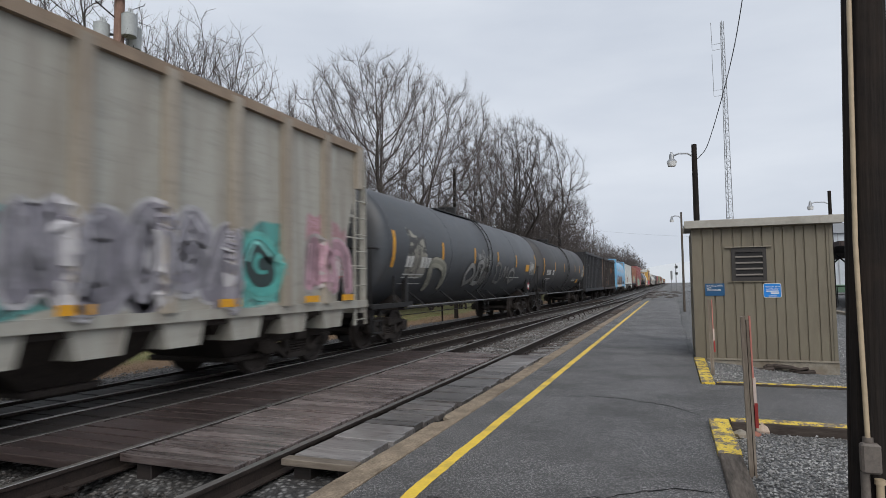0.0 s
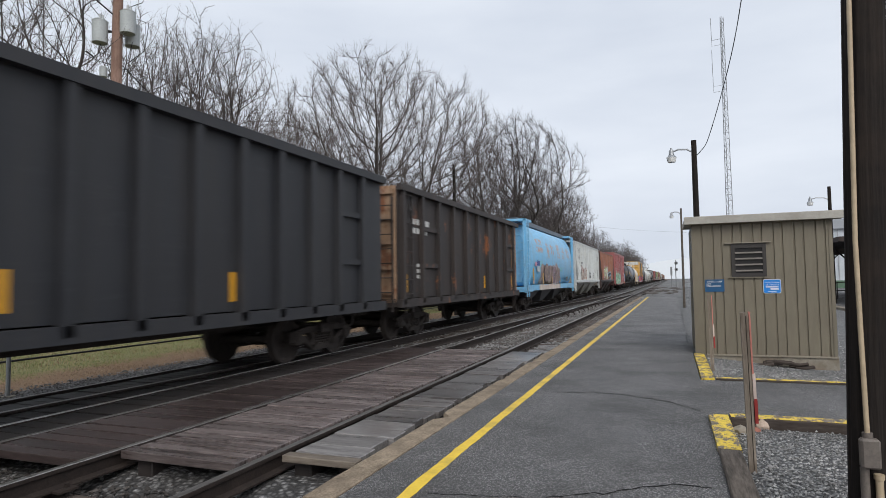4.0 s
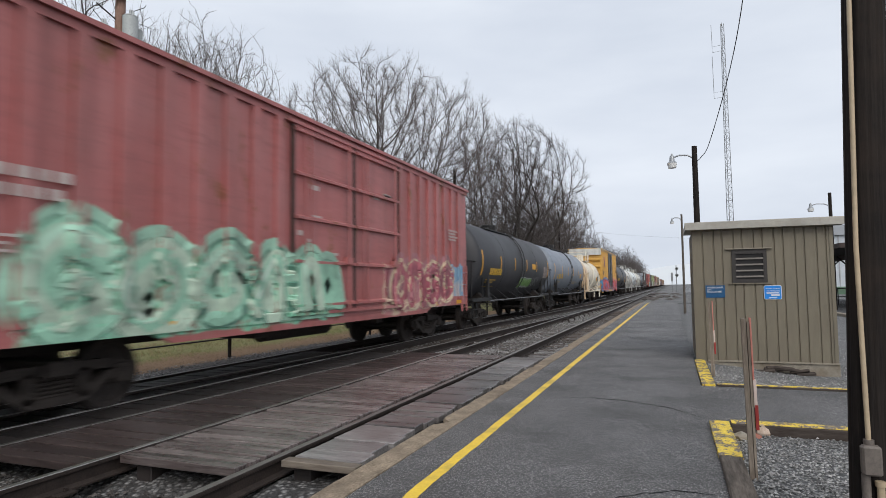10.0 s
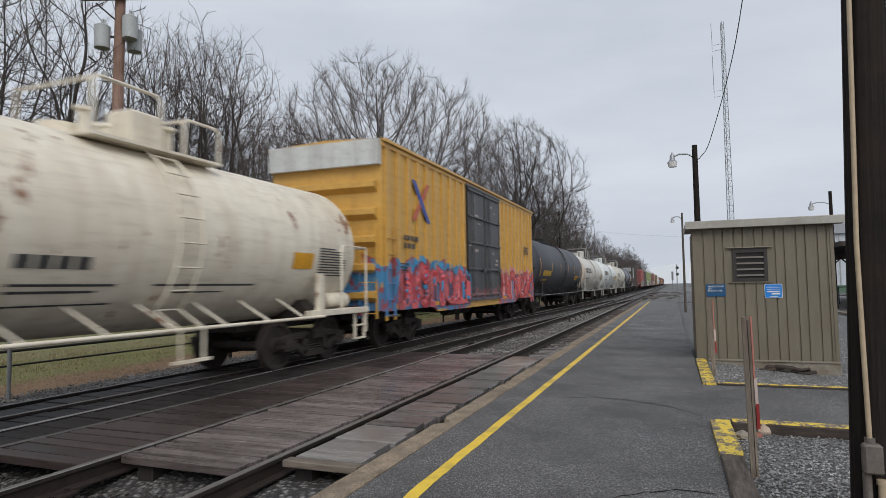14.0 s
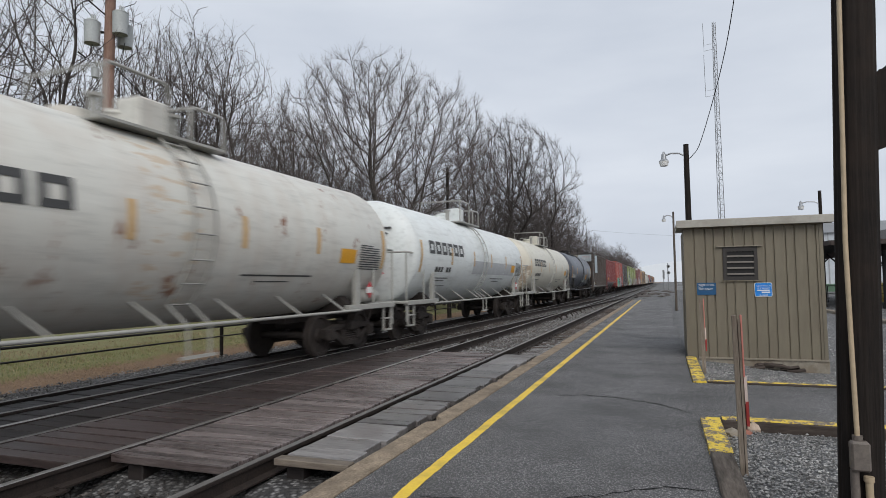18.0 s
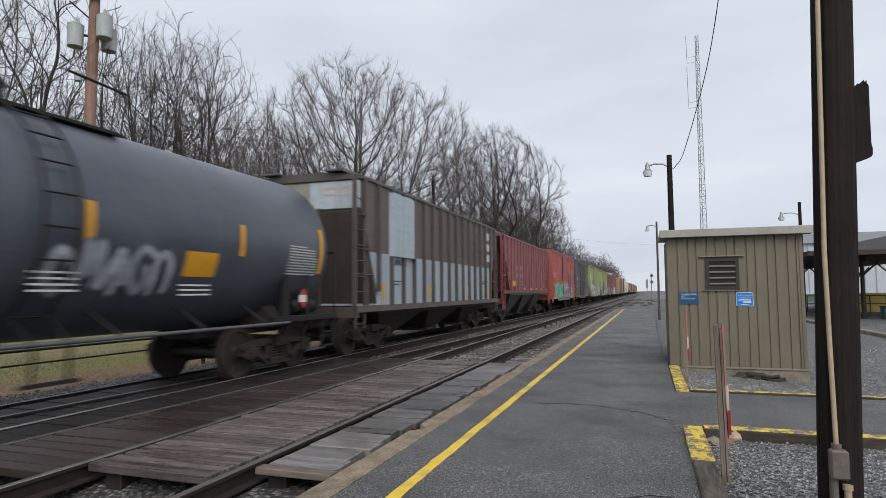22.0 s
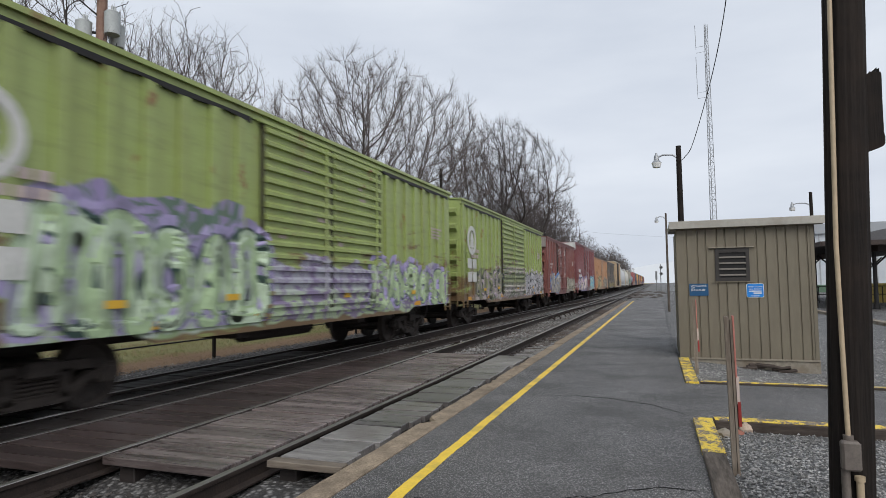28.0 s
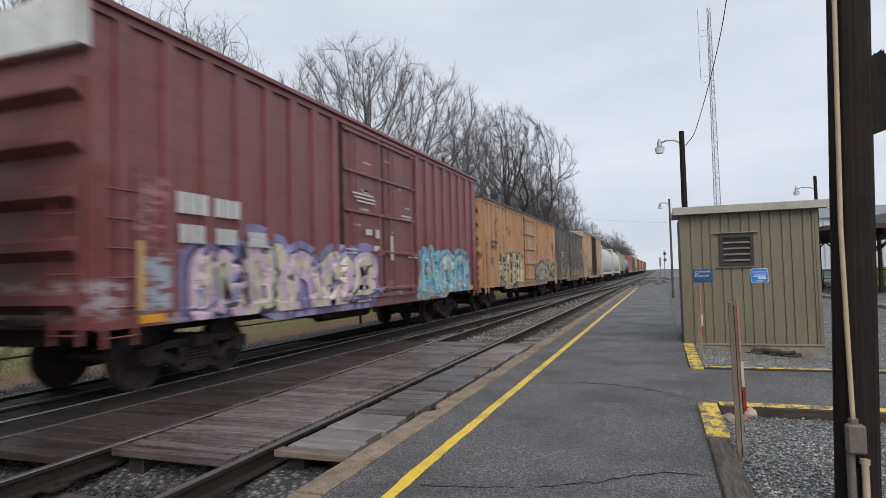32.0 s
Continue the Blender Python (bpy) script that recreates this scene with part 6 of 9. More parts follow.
tank(153.6, 166.8, 1.43, 2.52, "slate grey tank car with yellow lettering", painted("slate_tank_paint", (0.175, 0.20, 0.24), 0.53, (0.05, 0.045, 0.04), 0.35, seed=15), letters=M_MARK_O, seed=15, number=(1.8, 3.8, 0.27), placards=False)
CREAM = painted("cream_tank_paint", (0.72, 0.66, 0.54), 0.55, (0.30, 0.18, 0.10), 0.35, rust=0.03, seed=16, band=((0.60, 0.44, 0.28), -1.0, 2.2), blend=1.6)
tank(167.75, 178.1, 1.27, 2.42, "short cream tank car with a railed platform on top", CREAM, None, M_MARK_K, 16, True, CREAM, None, CREAM, False, (3.0, 4.2, 0.15), True, placards=False)
YEL = painted("yellow_boxcar_paint", (0.58, 0.33, 0.065), 0.55, (0.25, 0.13, 0.05), 0.25, seed=17, patches=((0.0, 6.4, 0.75, 2.3, (0.05, 0.24, 0.44), (0.06, 0.20, 0.40), (0.30, 0.06, 0.07), 1.0, 12.0), (10.0, 16.2, 0.7, 2.2, (0.50, 0.07, 0.06), (0.52, 0.12, 0.12), (0.06, 0.20, 0.38), 0.8, 13.0)))
WHITETOP = painted("white_end_panel_paint", (0.55, 0.56, 0.54), 0.55, seed=18)
YCAR = boxcar(178.7, 16.2, 5.02, "yellow boxcar with dark doors and red and blue spray paint", YEL, YEL, 2, painted("charcoal_door_paint", (0.045, 0.05, 0.055), 0.5, seed=19, patches=((-1, 16, 0.75, 1.5, (0.20, 0.08, 0.08), (0.10, 0.13, 0.2), (0.04, 0.05, 0.06), 0.6, 14.0),)), M_MARK_K, 17, end_panel=WHITETOP, door_w=1.95, centre=0.503)
graffiti(YCAR, 5, 0.9, 6.2, 0.85, 2.15, ((0.62, 0.12, 0.13), (0.50, 0.05, 0.06)), (0.10, 0.06, 0.10), 0.22, 12, 1.14, (0.05, 0.27, 0.50))
graffiti(YCAR, 4, 10.2, 15.7, 0.85, 2.1, ((0.60, 0.12, 0.11), (0.52, 0.07, 0.07)), (0.10, 0.05, 0.08), 0.19, 13, 1.16, (0.62, 0.30, 0.30))
for sgn, col in ((1, (0.45, 0.10, 0.05)), (-1, (0.03, 0.07, 0.30))):
    part("emblem_bar", Geo().prism([(2.32 - sgn * 0.50 - 0.12, 3.25), (2.32 - sgn * 0.50 + 0.12, 3.25), (2.32 + sgn * 0.50 + 0.12, 4.3), (2.32 + sgn * 0.50 - 0.12, 4.3)], "x", 1.577, 1.582 if sgn > 0 else 1.586), plain("emblem_paint", col, 0.5), YCAR, "crossed emblem bar")
tank(195.9, 211.8, 1.50, 2.62, "large black tank car with yellow strips", painted("satin_black_tank_paint", (0.024, 0.027, 0.036), 0.58, (0.05, 0.045, 0.04), 0.3, seed=20), letters=M_MARK_O, seed=20, panel=[(12.35, 14.0, 1.98, 2.09), (12.35, 13.5, 1.82, 1.92)])
WHITE1 = painted("stained_white_tank_paint", (0.58, 0.57, 0.52), 0.5, (0.34, 0.20, 0.12), 0.22, rust=0.03, seed=21, band=((0.44, 0.35, 0.27), -1.0, 0.75), blend=0.9, worn=((3.3, 3.8, 1.4, 2.4, (0.48, 0.33, 0.2), 0.3), (5.9, 6.9, 1.3, 3.8, (0.50, 0.40, 0.29), 0.1), (2.0, 3.1, 1.2, 1.8, (0.50, 0.38, 0.26), 0.15)))
WHITE2 = painted("white_tank_paint", (0.66, 0.69, 0.68), 0.5, (0.34, 0.28, 0.22), 0.15, seed=22)
CREAM2 = painted("ivory_tank_paint", (0.55, 0.53, 0.455), 0.5, (0.30, 0.22, 0.14), 0.15, seed=23, band=((0.52, 0.48, 0.40), -1.0, 0.55), blend=0.5, worn=((-1.0, 0.62, 0.9, 2.40, (0.27, 0.20, 0.14), 1.0), (0.5, 1.6, 1.1, 1.6, (0.36, 0.29, 0.22), 0.3)))
RAILW = plain("pale_grey_pipe_paint", (0.31, 0.305, 0.28), 0.5)
for f0, ln, lab, pt in ((213.0, 226.35, "white tank car with brown stains and black block lettering", WHITE1), (227.6, 241.3, "clean white tank car with black block lettering", WHITE2), (242.5, 256.5, "ivory tank car with black block lettering", CREAM2)):
    tank(f0, ln, 1.42, 2.50, lab, pt, M_OCHRE, M_MARK_K, int(f0), True, RAILW, M_MARK_K, RAILW, False, (2.0, 3.5, 0.15), grey_band=(5.7, 11.9) if f0 == 227.6 else None, logo_at=1.42 if f0 == 227.6 else 1.72)
c = tank(257.4, 270.3, 1.41, 2.50, "black tank car with white spray paint and yellow strips", painted("inky_tank_paint", (0.052, 0.061, 0.082), 0.42, (0.05, 0.045, 0.04), 0.3, seed=24), letters=M_MARK_W, seed=24, number=(0.9, 2.9, 0.24), panel=[(8.72, 9.4, 1.78, 2.15)], strips=(0.22, 0.536, 0.78))
graffiti(c, 5, 6.6, 8.55, 1.5, 2.15, ((0.40, 0.43, 0.46), (0.30, 0.33, 0.36)), (0.16, 0.18, 0.20), 0.05, 71, 1.5)
bars(c, "lettering", [(6.4, 7.0, 1.56 + 0.07 * k, 1.585 + 0.07 * k) for k in range(4)] + [(8.65, 9.3, 1.50 + 0.07 * k, 1.525 + 0.07 * k) for k in range(3)], 1.40, M_MARK_W, "fine lines of stencilled lettering")
TWO = painted("brown_over_grey_paint", (0.105, 0.080, 0.066), 0.6, (0.05, 0.04, 0.033), 0.35, seed=25, low=((0.34, 0.40, 0.45), 2.50), band=((0.34, 0.40, 0.45), 2.0, 3.66))
c = hopper(271.1, 13.9, 4.25, "brown covered hopper car with a pale blue-grey lower half", TWO, painted("brown_roof_paint", (0.06, 0.05, 0.045), 0.6), M_MARK_K, 25, 0.80, 3, None, 1.2, 0.09, rib_paint=painted("dark_brown_rib_paint", (0.060, 0.048, 0.042), 0.6, seed=26), zs=1.2, sill=painted("brown_sill_paint", (0.10, 0.082, 0.068), 0.6, (0.05, 0.04, 0.033), 0.5, seed=66), dark_end=painted("sooty_brown_end_paint", (0.075, 0.056, 0.048), 0.6, (0.03, 0.025, 0.022), 0.5, seed=61))
part("end_panel", Geo().box(0.12, 1.46, 0.395, 0.446, 3.52, 4.17), painted("pale_end_panel_paint", (0.40, 0.45, 0.48), 0.55, seed=62), c, "pale blue-grey panel at the top of the end")
part("end_panel", Geo().box(-1.46, 0.10, 0.395, 0.446, 3.50, 4.17), painted("tan_end_panel_paint", (0.27, 0.24, 0.20), 0.6, seed=63), c, "tan panel at the top of the end")
part("stencil", Geo().box(0.5, 1.2, 0.388, 0.394, 3.98, 4.04).box(0.5, 1.2, 0.388, 0.394, 3.82, 3.88), M_MARK_DIM, c)
part("repaint_panel", Geo().box(1.49, 1.598, 2.05, 3.6, 2.45, 4.12, 0.01), painted("pale_repaint_panel", (0.36, 0.42, 0.46), 0.55, (0.2, 0.18, 0.16), 0.4, seed=64), c, "pale repainted side panel")
bars(c, "end_panel", [(12.0, 12.45, 3.65, 3.95), (12.0, 12.45, 3.2, 3.5), (12.0, 12.45, 2.75, 3.05)], 1.512, M_MARK_W, "white block letter")
MAR = painted("maroon_hopper_paint", (0.21, 0.052, 0.052), 0.55, (0.07, 0.03, 0.028), 0.35, seed=27, fade=0.3)
c = hopper(285.9, 14.1, 4.18, "maroon ribbed covered hopper car with white lettering", MAR, MAR, None, 27, 0.78, 3, painted("sooty_chute_paint", (0.045, 0.040, 0.038), 0.55, (0.03, 0.025, 0.022), 0.5, seed=64), zs=1.56, yellow=False, sill=painted("dark_maroon_sill_paint", (0.10, 0.035, 0.034), 0.6, seed=65))
bars(c, "lettering", [(y0, y0 + 0.22, z, z + 0.24) for z in (2.62, 2.22) for y0 in (3.32, 3.60, 4.15, 4.43, 4.71)] + [(3.3, 3.85, z, z + 0.06) for z in (2.02, 1.86)] + [(4.15, 4.85, z, z + 0.06) for z in (2.02, 1.86)] + [(6.0, 6.4, z, z + 0.05) for z in (2.75, 2.66, 2.57)] + [(10.6 + 0.42 * k, 10.85 + 0.42 * k, 2.5, 2.72) for k in range(5)], 1.507, plain("faded_pink_lettering", (0.36, 0.24, 0.23), 0.65), "faded white lettering bar")
bars(c, "reflector_strip", [(2.05, 2.75, 1.78, 2.05)] + [(y0, y0 + 0.42, 1.60, 1.71) for y0 in (4.9, 6.9, 8.5, 10.4, 12.2)], 1.556, M_MARK_Y, "yellow reflective strip")
ORED = painted("orange_red_boxcar_paint", (0.37, 0.078, 0.058), 0.55, (0.12, 0.05, 0.035), 0.35, seed=28, fade=0.3, patches=((1.7, 5.8, 0.75, 2.25, (0.10, 0.36, 0.28), (0.14, 0.44, 0.34), (0.10, 0.33, 0.27), 0.9, 17.0), (5.9, 8.5, 0.8, 2.25, (0.45, 0.42, 0.45), (0.40, 0.36, 0.42), (0.16, 0.12, 0.18), 0.8, 18.0), (8.9, 12.8, 0.8, 1.9, (0.40, 0.16, 0.13), (0.20, 0.38, 0.46), (0.2, 0.06, 0.05), 0.6, 19.0)))
c = boxcar(300.8, 13.7, 4.45, "orange-red ribbed boxcar with turquoise spray paint", ORED, ORED, 1, None, M_MARK_W, 28, end_panel=None, low_door_ribs=True, door_w=2.75, centre=0.522)
graffiti(c, 4, 2.2, 5.7, 0.8, 2.2, ((0.16, 0.46, 0.36), (0.10, 0.34, 0.27)), (0.03, 0.08, 0.08), 0.21, 17, 1.2, (0.45, 0.22, 0.10))
graffiti(c, 2, 0.9, 1.9, 2.5, 3.5, ((0.50, 0.44, 0.42),), (0.40, 0.16, 0.13), 0.04, 37, 1.3)
bars(c, "painted_bar", [(9.3, 9.55, 1.9, 3.0), (9.85, 10.1, 1.8, 2.9), (10.5, 10.75, 1.7, 2.9)], 1.578, M_MARK_K, "black painted upright bar")
graffiti(c, 4, 9.0, 12.6, 0.85, 1.9, ((0.50, 0.42, 0.40), (0.20, 0.40, 0.50)), (0.24, 0.05, 0.04), 0.10, 18, 1.4)
SLATE = painted("slate_boxcar_paint", (0.095, 0.102, 0.11), 0.6, (0.03, 0.025, 0.022), 0.6, rust=0.15, seed=29, low_rust=1.9, patches=((0.5, 12.6, 0.8, 1.9, (0.16, 0.17, 0.18), (0.12, 0.12, 0.13), (0.05, 0.055, 0.06), 1.0, 20.0),))
c = boxcar(315.6, 13.2, 4.45, "dark slate boxcar with rust and faded spray paint", SLATE, painted("rusty_roof_paint", (0.14, 0.075, 0.055), 0.65, rust=0.2), 2, painted("black_door_paint", (0.04, 0.042, 0.045), 0.6, (0.12, 0.07, 0.04), 0.5, rust=0.12, seed=49), M_MARK_W, 29, door_w=2.0, centre=0.46)
graffiti(c, 4, 8.4, 12.4, 0.9, 1.9, ((0.20, 0.21, 0.22),), (0.07, 0.075, 0.08), 0.10, 19)
GREEN = painted("lime_green_boxcar_paint", (0.265, 0.33, 0.10), 0.55, low_rust=2.2, dirt=(0.14, 0.11, 0.05), amount=0.3, rust=0.03, seed=30, fade=0.3, patches=((1.6, 6.0, 0.85, 2.3, (0.30, 0.42, 0.22), (0.36, 0.42, 0.36), (0.24, 0.34, 0.18), 0.9, 21.0), (2.1, 5.2, 2.0, 2.8, (0.26, 0.22, 0.38), (0.32, 0.28, 0.45), (0.10, 0.16, 0.12), 0.8, 22.0), (6.0, 15.4, 0.85, 2.1, (0.36, 0.36, 0.42), (0.36, 0.45, 0.28), (0.20, 0.16, 0.26), 0.7, 23.0)))
GREEN2 = painted("lime_green_boxcar_paint_worn", (0.265, 0.33, 0.10), 0.55, low_rust=2.2, dirt=(0.12, 0.10, 0.05), amount=0.3, rust=0.04, seed=31, fade=0.3, worn=((4.6, 10.6, 1.0, 2.3, (0.54, 0.48, 0.51), 1.0), (4.6, 10.6, 1.1, 2.7, (0.12, 0.065, 0.05), 0.25), (1.0, 15.0, 0.9, 1.15, (0.40, 0.26, 0.30), 0.5)), patches=((1.7, 10.3, 0.9, 2.2, (0.22, 0.25, 0.12), (0.42, 0.36, 0.36), (0.12, 0.14, 0.08), 0.8, 24.0), (10.3, 15.7, 0.9, 2.15, (0.30, 0.31, 0.32), (0.45, 0.42, 0.42), (0.14, 0.14, 0.13), 0.8, 25.0)))
for f0, pt, lab, sd in ((330.4, GREEN, "lime green boxcar with a white emblem and green spray paint", 30), (347.2, GREEN2, "lime green boxcar with a white emblem and rusty doors", 31)):
    c = boxcar(f0, 15.8, 4.52, lab, pt, pt, 2, None, M_MARK_W, sd, low_door_ribs=True, door_w=2.3, centre=0.513)
    if sd == 30:
        graffiti(c, 5, 1.8, 5.9, 0.95, 2.5, ((0.42, 0.52, 0.38), (0.36, 0.48, 0.28)), (0.025, 0.055, 0.045), 0.21, 21, 1.2, (0.32, 0.28, 0.46))
        graffiti(c, 5, 9.8, 15.2, 0.95, 2.1, ((0.40, 0.50, 0.30), (0.34, 0.44, 0.26)), (0.10, 0.12, 0.14), 0.19, 22, 1.2, (0.36, 0.31, 0.54))
    else:
        graffiti(c, 5, 1.9, 5.8, 0.95, 2.1, ((0.24, 0.25, 0.14), (0.36, 0.30, 0.33)), (0.05, 0.06, 0.05), 0.16, 23, 1.25)
        graffiti(c, 4, 10.6, 15.5, 0.95, 2.1, ((0.40, 0.40, 0.42), (0.32, 0.32, 0.34)), (0.06, 0.06, 0.065), 0.17, 24, 1.2, (0.46, 0.42, 0.46))
    # dark uneven strip paints the roof's shadow, with grime, below the eave
    for y0, y1 in ((0.4, 5.5), (10.6, 15.4)):
        part("eave_stain", Geo().prism([(y0, 4.34), (y1, 4.34)] + [(y1 - (y1 - y0) * k / 9, 4.27 + 0.03 * math.sin(k * 2.3 + sd)) for k in range(10)], "x", 1.54, 1.578), M_DARK, c, "black grime and painted shadow under the eave")
    bars(c, "reflector", [(2.75, 3.05, 1.30, 1.40), (4.9, 5.2, 1.34, 1.44), (8.6, 8.85, 1.30, 1.40), (12.3, 12.55, 1.30, 1.40)], 1.60, M_MARK_O, "orange reflective strip")
    bars(c, "placard", [(0.68, 1.2, 2.12, 2.46), (1.32, 1.8, 2.12, 2.46), (0.68, 1.2, 1.64, 1.98), (1.32, 1.8, 1.64, 1.98)], 1.578, M_MARK_W, "white lettered panel")
    ring = part("emblem", Geo().lathe([(1.575, 0.52), (1.592, 0.52), (1.592, 0.37), (1.575, 0.37), (1.575, 0.52)], (0, 1.24, 3.12), "x", 32, False), M_MARK_W, c, "white round emblem")
    part("emblem_figure", Geo().prism([(1.00, 2.86), (1.18, 2.90), (1.18, 2.78), (1.30, 2.78), (1.30, 2.90), (1.48, 2.86), (1.38, 3.10), (1.44, 3.12), (1.32, 3.34), (1.24, 3.46), (1.16, 3.34), (1.04, 3.12), (1.10, 3.10)], "x", 1.578, 1.594), M_MARK_W, ring)
OXB = painted("oxide_brown_boxcar_paint", (0.20, 0.065, 0.055), 0.6, (0.06, 0.03, 0.025), 0.45, rust=0.08, seed=32, patches=((1.5, 4.8, 0.8, 2.2, (0.36, 0.38, 0.42), (0.16, 0.26, 0.46), (0.40, 0.36, 0.26), 0.9, 26.0), (8.2, 13.1, 0.8, 2.0, (0.32, 0.31, 0.26), (0.36, 0.34, 0.27), (0.14, 0.11, 0.09), 0.8, 27.0)))
c = boxcar(364.3, 13.3, 4.42, "oxide brown boxcar with grey and blue spray paint", OXB, OXB, 2, None, M_MARK_W, 32, door_w=1.96, centre=0.458, end_panel=painted("dull_end_panel_paint", (0.25, 0.22, 0.2), 0.6))
bars(c, "stencil_line", [(4.35, 5.75, 3.84 - 0.09 * k, 3.88 - 0.09 * k) for k in range(5)] + [(6.75, 7.65, 3.80 - 0.09 * k, 3.84 - 0.09 * k) for k in range(4)], 1.582, M_MARK_W, "white stencilled line")
bars(c, "notice", [(7.0, 7.25, 2.0, 2.3), (7.45, 7.8, 1.92, 2.25), (6.3, 6.7, 1.9, 2.1), (4.9, 5.4, 1.62, 1.86)], 1.582, M_MARK_DIM, "pale paper notice")
graffiti(c, 4, 1.6, 4.7, 0.85, 2.15, ((0.27, 0.25, 0.24), (0.36, 0.33, 0.29)), (0.08, 0.08, 0.10), 0.23, 25, 1.14, (0.13, 0.25, 0.50))
graffiti(c, 4, 8.3, 13.0, 0.85, 1.95, ((0.40, 0.38, 0.31),), (0.10, 0.08, 0.07), 0.16, 26, 1.2)
PALE_RUB = (0.42, 0.40, 0.42)
MARB = painted("maroon_boxcar_paint", (0.195, 0.056, 0.058), 0.5, (0.07, 0.03, 0.03), 0.35, seed=33, fade=0.28, worn=((0.05, 0.5, 1.1, 1.55, PALE_RUB, 0.5), (0.8, 1.25, 1.15, 1.95, (0.36, 0.44, 0.50), 0.7), (0.65, 1.2, 2.1, 2.9, (0.36, 0.20, 0.22), 0.4), (0.6, 1.5, 0.98, 1.1, PALE_RUB, 0.3), (7.4, 9.0, 1.0, 1.4, PALE_RUB, 0.0)),
    patches=((1.5, 7.6, 0.7, 2.15, (0.22, 0.24, 0.40), (0.30, 0.27, 0.42), (0.12, 0.10, 0.20), 0.85, 28.0), (10.1, 14.8, 0.8, 2.2, (0.16, 0.44, 0.56), (0.40, 0.42, 0.36), (0.10, 0.28, 0.40), 0.7, 29.0)))
c = boxcar(378.7, 16.0, 4.98, "tall maroon boxcar with pink and blue spray paint", MARB, MARB, 2, None, None, 33, end_panel=WHITETOP, door_w=1.95, centre=0.495, rib=0.745, first=0.51)
bars(c, "lettering", [(1.37 + 0.215 * i, 1.37 + 0.215 * i + 0.18, 2.47, 2.77) for i in range(3)] + [(2.12 + 0.2 * i, 2.12 + 0.2 * i + 0.165, 2.47, 2.75) for i in range(3)], 1.58, M_MARK_W, "white block letter, unreadable")
bars(c, "lettering", [(1.42 + 0.17 * i, 1.42 + 0.17 * i + 0.13, 2.06, 2.32) for i in range(3)] + [(2.15 + 0.16 * i, 2.15 + 0.16 * i + 0.13, 2.06, 2.3) for i in range(3)] + [(2.9 + 0.16 * i, 2.9 + 0.16 * i + 0.13, 2.05, 2.29) for i in range(3)], 1.58, M_MARK_W, "white block figure, unreadable")
bars(c, "lettering", [(6.3, 7.3, 3.32, 3.36), (6.4, 7.4, 3.24, 3.28), (6.5, 7.4, 3.16, 3.20), (8.9, 9.6, 3.02, 3.06), (8.95, 9.55, 2.94, 2.98), (6.9, 7.2, 2.45, 2.58), (7.4, 7.6, 2.4, 2.6), (7.3, 7.6, 2.1, 2.22), (6.0, 6.5, 2.10, 2.13), (6.0, 6.5, 2.02, 2.05), (9.3, 9.9, 2.05, 2.09), (9.3, 9.9, 1.97, 2.01), (8.2, 8.35, 1.9, 2.5)], 1.64, M_MARK_W, "rows of stencilled lettering")
bars(c, "reflector_strip", [(0.66, 0.80, 1.17, 2.06)], 1.58, M_OCHRE, "ochre reflective strip")
graffiti(c, 5, 1.7, 7.4, 0.80, 2.12, ((0.60, 0.44, 0.54), (0.58, 0.54, 0.40)), (0.03, 0.03, 0.05), 0.25, 27, 1.2, (0.24, 0.22, 0.40))
graffiti(c, 3, 10.4, 14.6, 0.85, 2.2, ((0.18, 0.48, 0.60), (0.46, 0.48, 0.40)), (0.05, 0.14, 0.24), 0.19, 28, 1.2, (0.16, 0.42, 0.54))
ORB = painted("weathered_orange_boxcar_paint", (0.45, 0.25, 0.13), 0.6, (0.20, 0.10, 0.05), 0.5, rust=0.1, seed=34, patches=((2.2, 7.0, 0.8, 2.4, (0.50, 0.45, 0.28), (0.48, 0.42, 0.25), (0.05, 0.045, 0.04), 0.9, 30.0), (9.6, 16.5, 0.9, 2.2, (0.26, 0.25, 0.24), (0.40, 0.32, 0.22), (0.12, 0.11, 0.1), 0.7, 31.0)))
c = boxcar(395.3, 17.0, 4.45, "weathered orange boxcar with cream and black spray paint", ORB, painted("dark_roof_paint", (0.07, 0.05, 0.04), 0.6, rust=0.2), 1, None, M_MARK_K, 34, door_w=2.7, centre=0.51)
graffiti(c, 4, 2.4, 6.8, 0.9, 2.3, ((0.52, 0.47, 0.30), (0.46, 0.36, 0.20)), (0.04, 0.035, 0.03), 0.20, 29, 1.25)
graffiti(c, 5, 9.8, 16.2, 0.95, 2.1, ((0.24, 0.24, 0.24), (0.42, 0.34, 0.24)), (0.05, 0.05, 0.05), 0.17, 38, 1.25)
boxcar(413.3, 13.5, 4.45, "brown-black boxcar with yellow bands and spray paint", painted("brown_black_boxcar_paint", (0.12, 0.105, 0.095), 0.6, (0.05, 0.04, 0.03), 0.5, seed=35, patches=((1.0, 13, 0.9, 2.2, (0.20, 0.19, 0.17), (0.3, 0.25, 0.10), (0.06, 0.05, 0.05), 0.8, 32.0),)), GREYDUST, 2, None, M_MARK_O, 35, door_w=1.7)
boxcar(427.6, 16.6, 5.02, "yellow boxcar with a cream roof and black doors", painted("ochre_boxcar_paint", (0.42, 0.31, 0.18), 0.55, (0.2, 0.12, 0.06), 0.4, seed=36, patches=((1.0, 15, 0.9, 1.9, (0.30, 0.27, 0.2), (0.36, 0.3, 0.2), (0.14, 0.1, 0.07), 0.8, 33.0),)), painted("cream_roof_paint", (0.52, 0.49, 0.40), 0.6), 2, M_DARK, M_MARK_K, 36, door_w=1.7)
WH = painted("white_hopper_paint", (0.55, 0.56, 0.56), 0.55, seed=37)
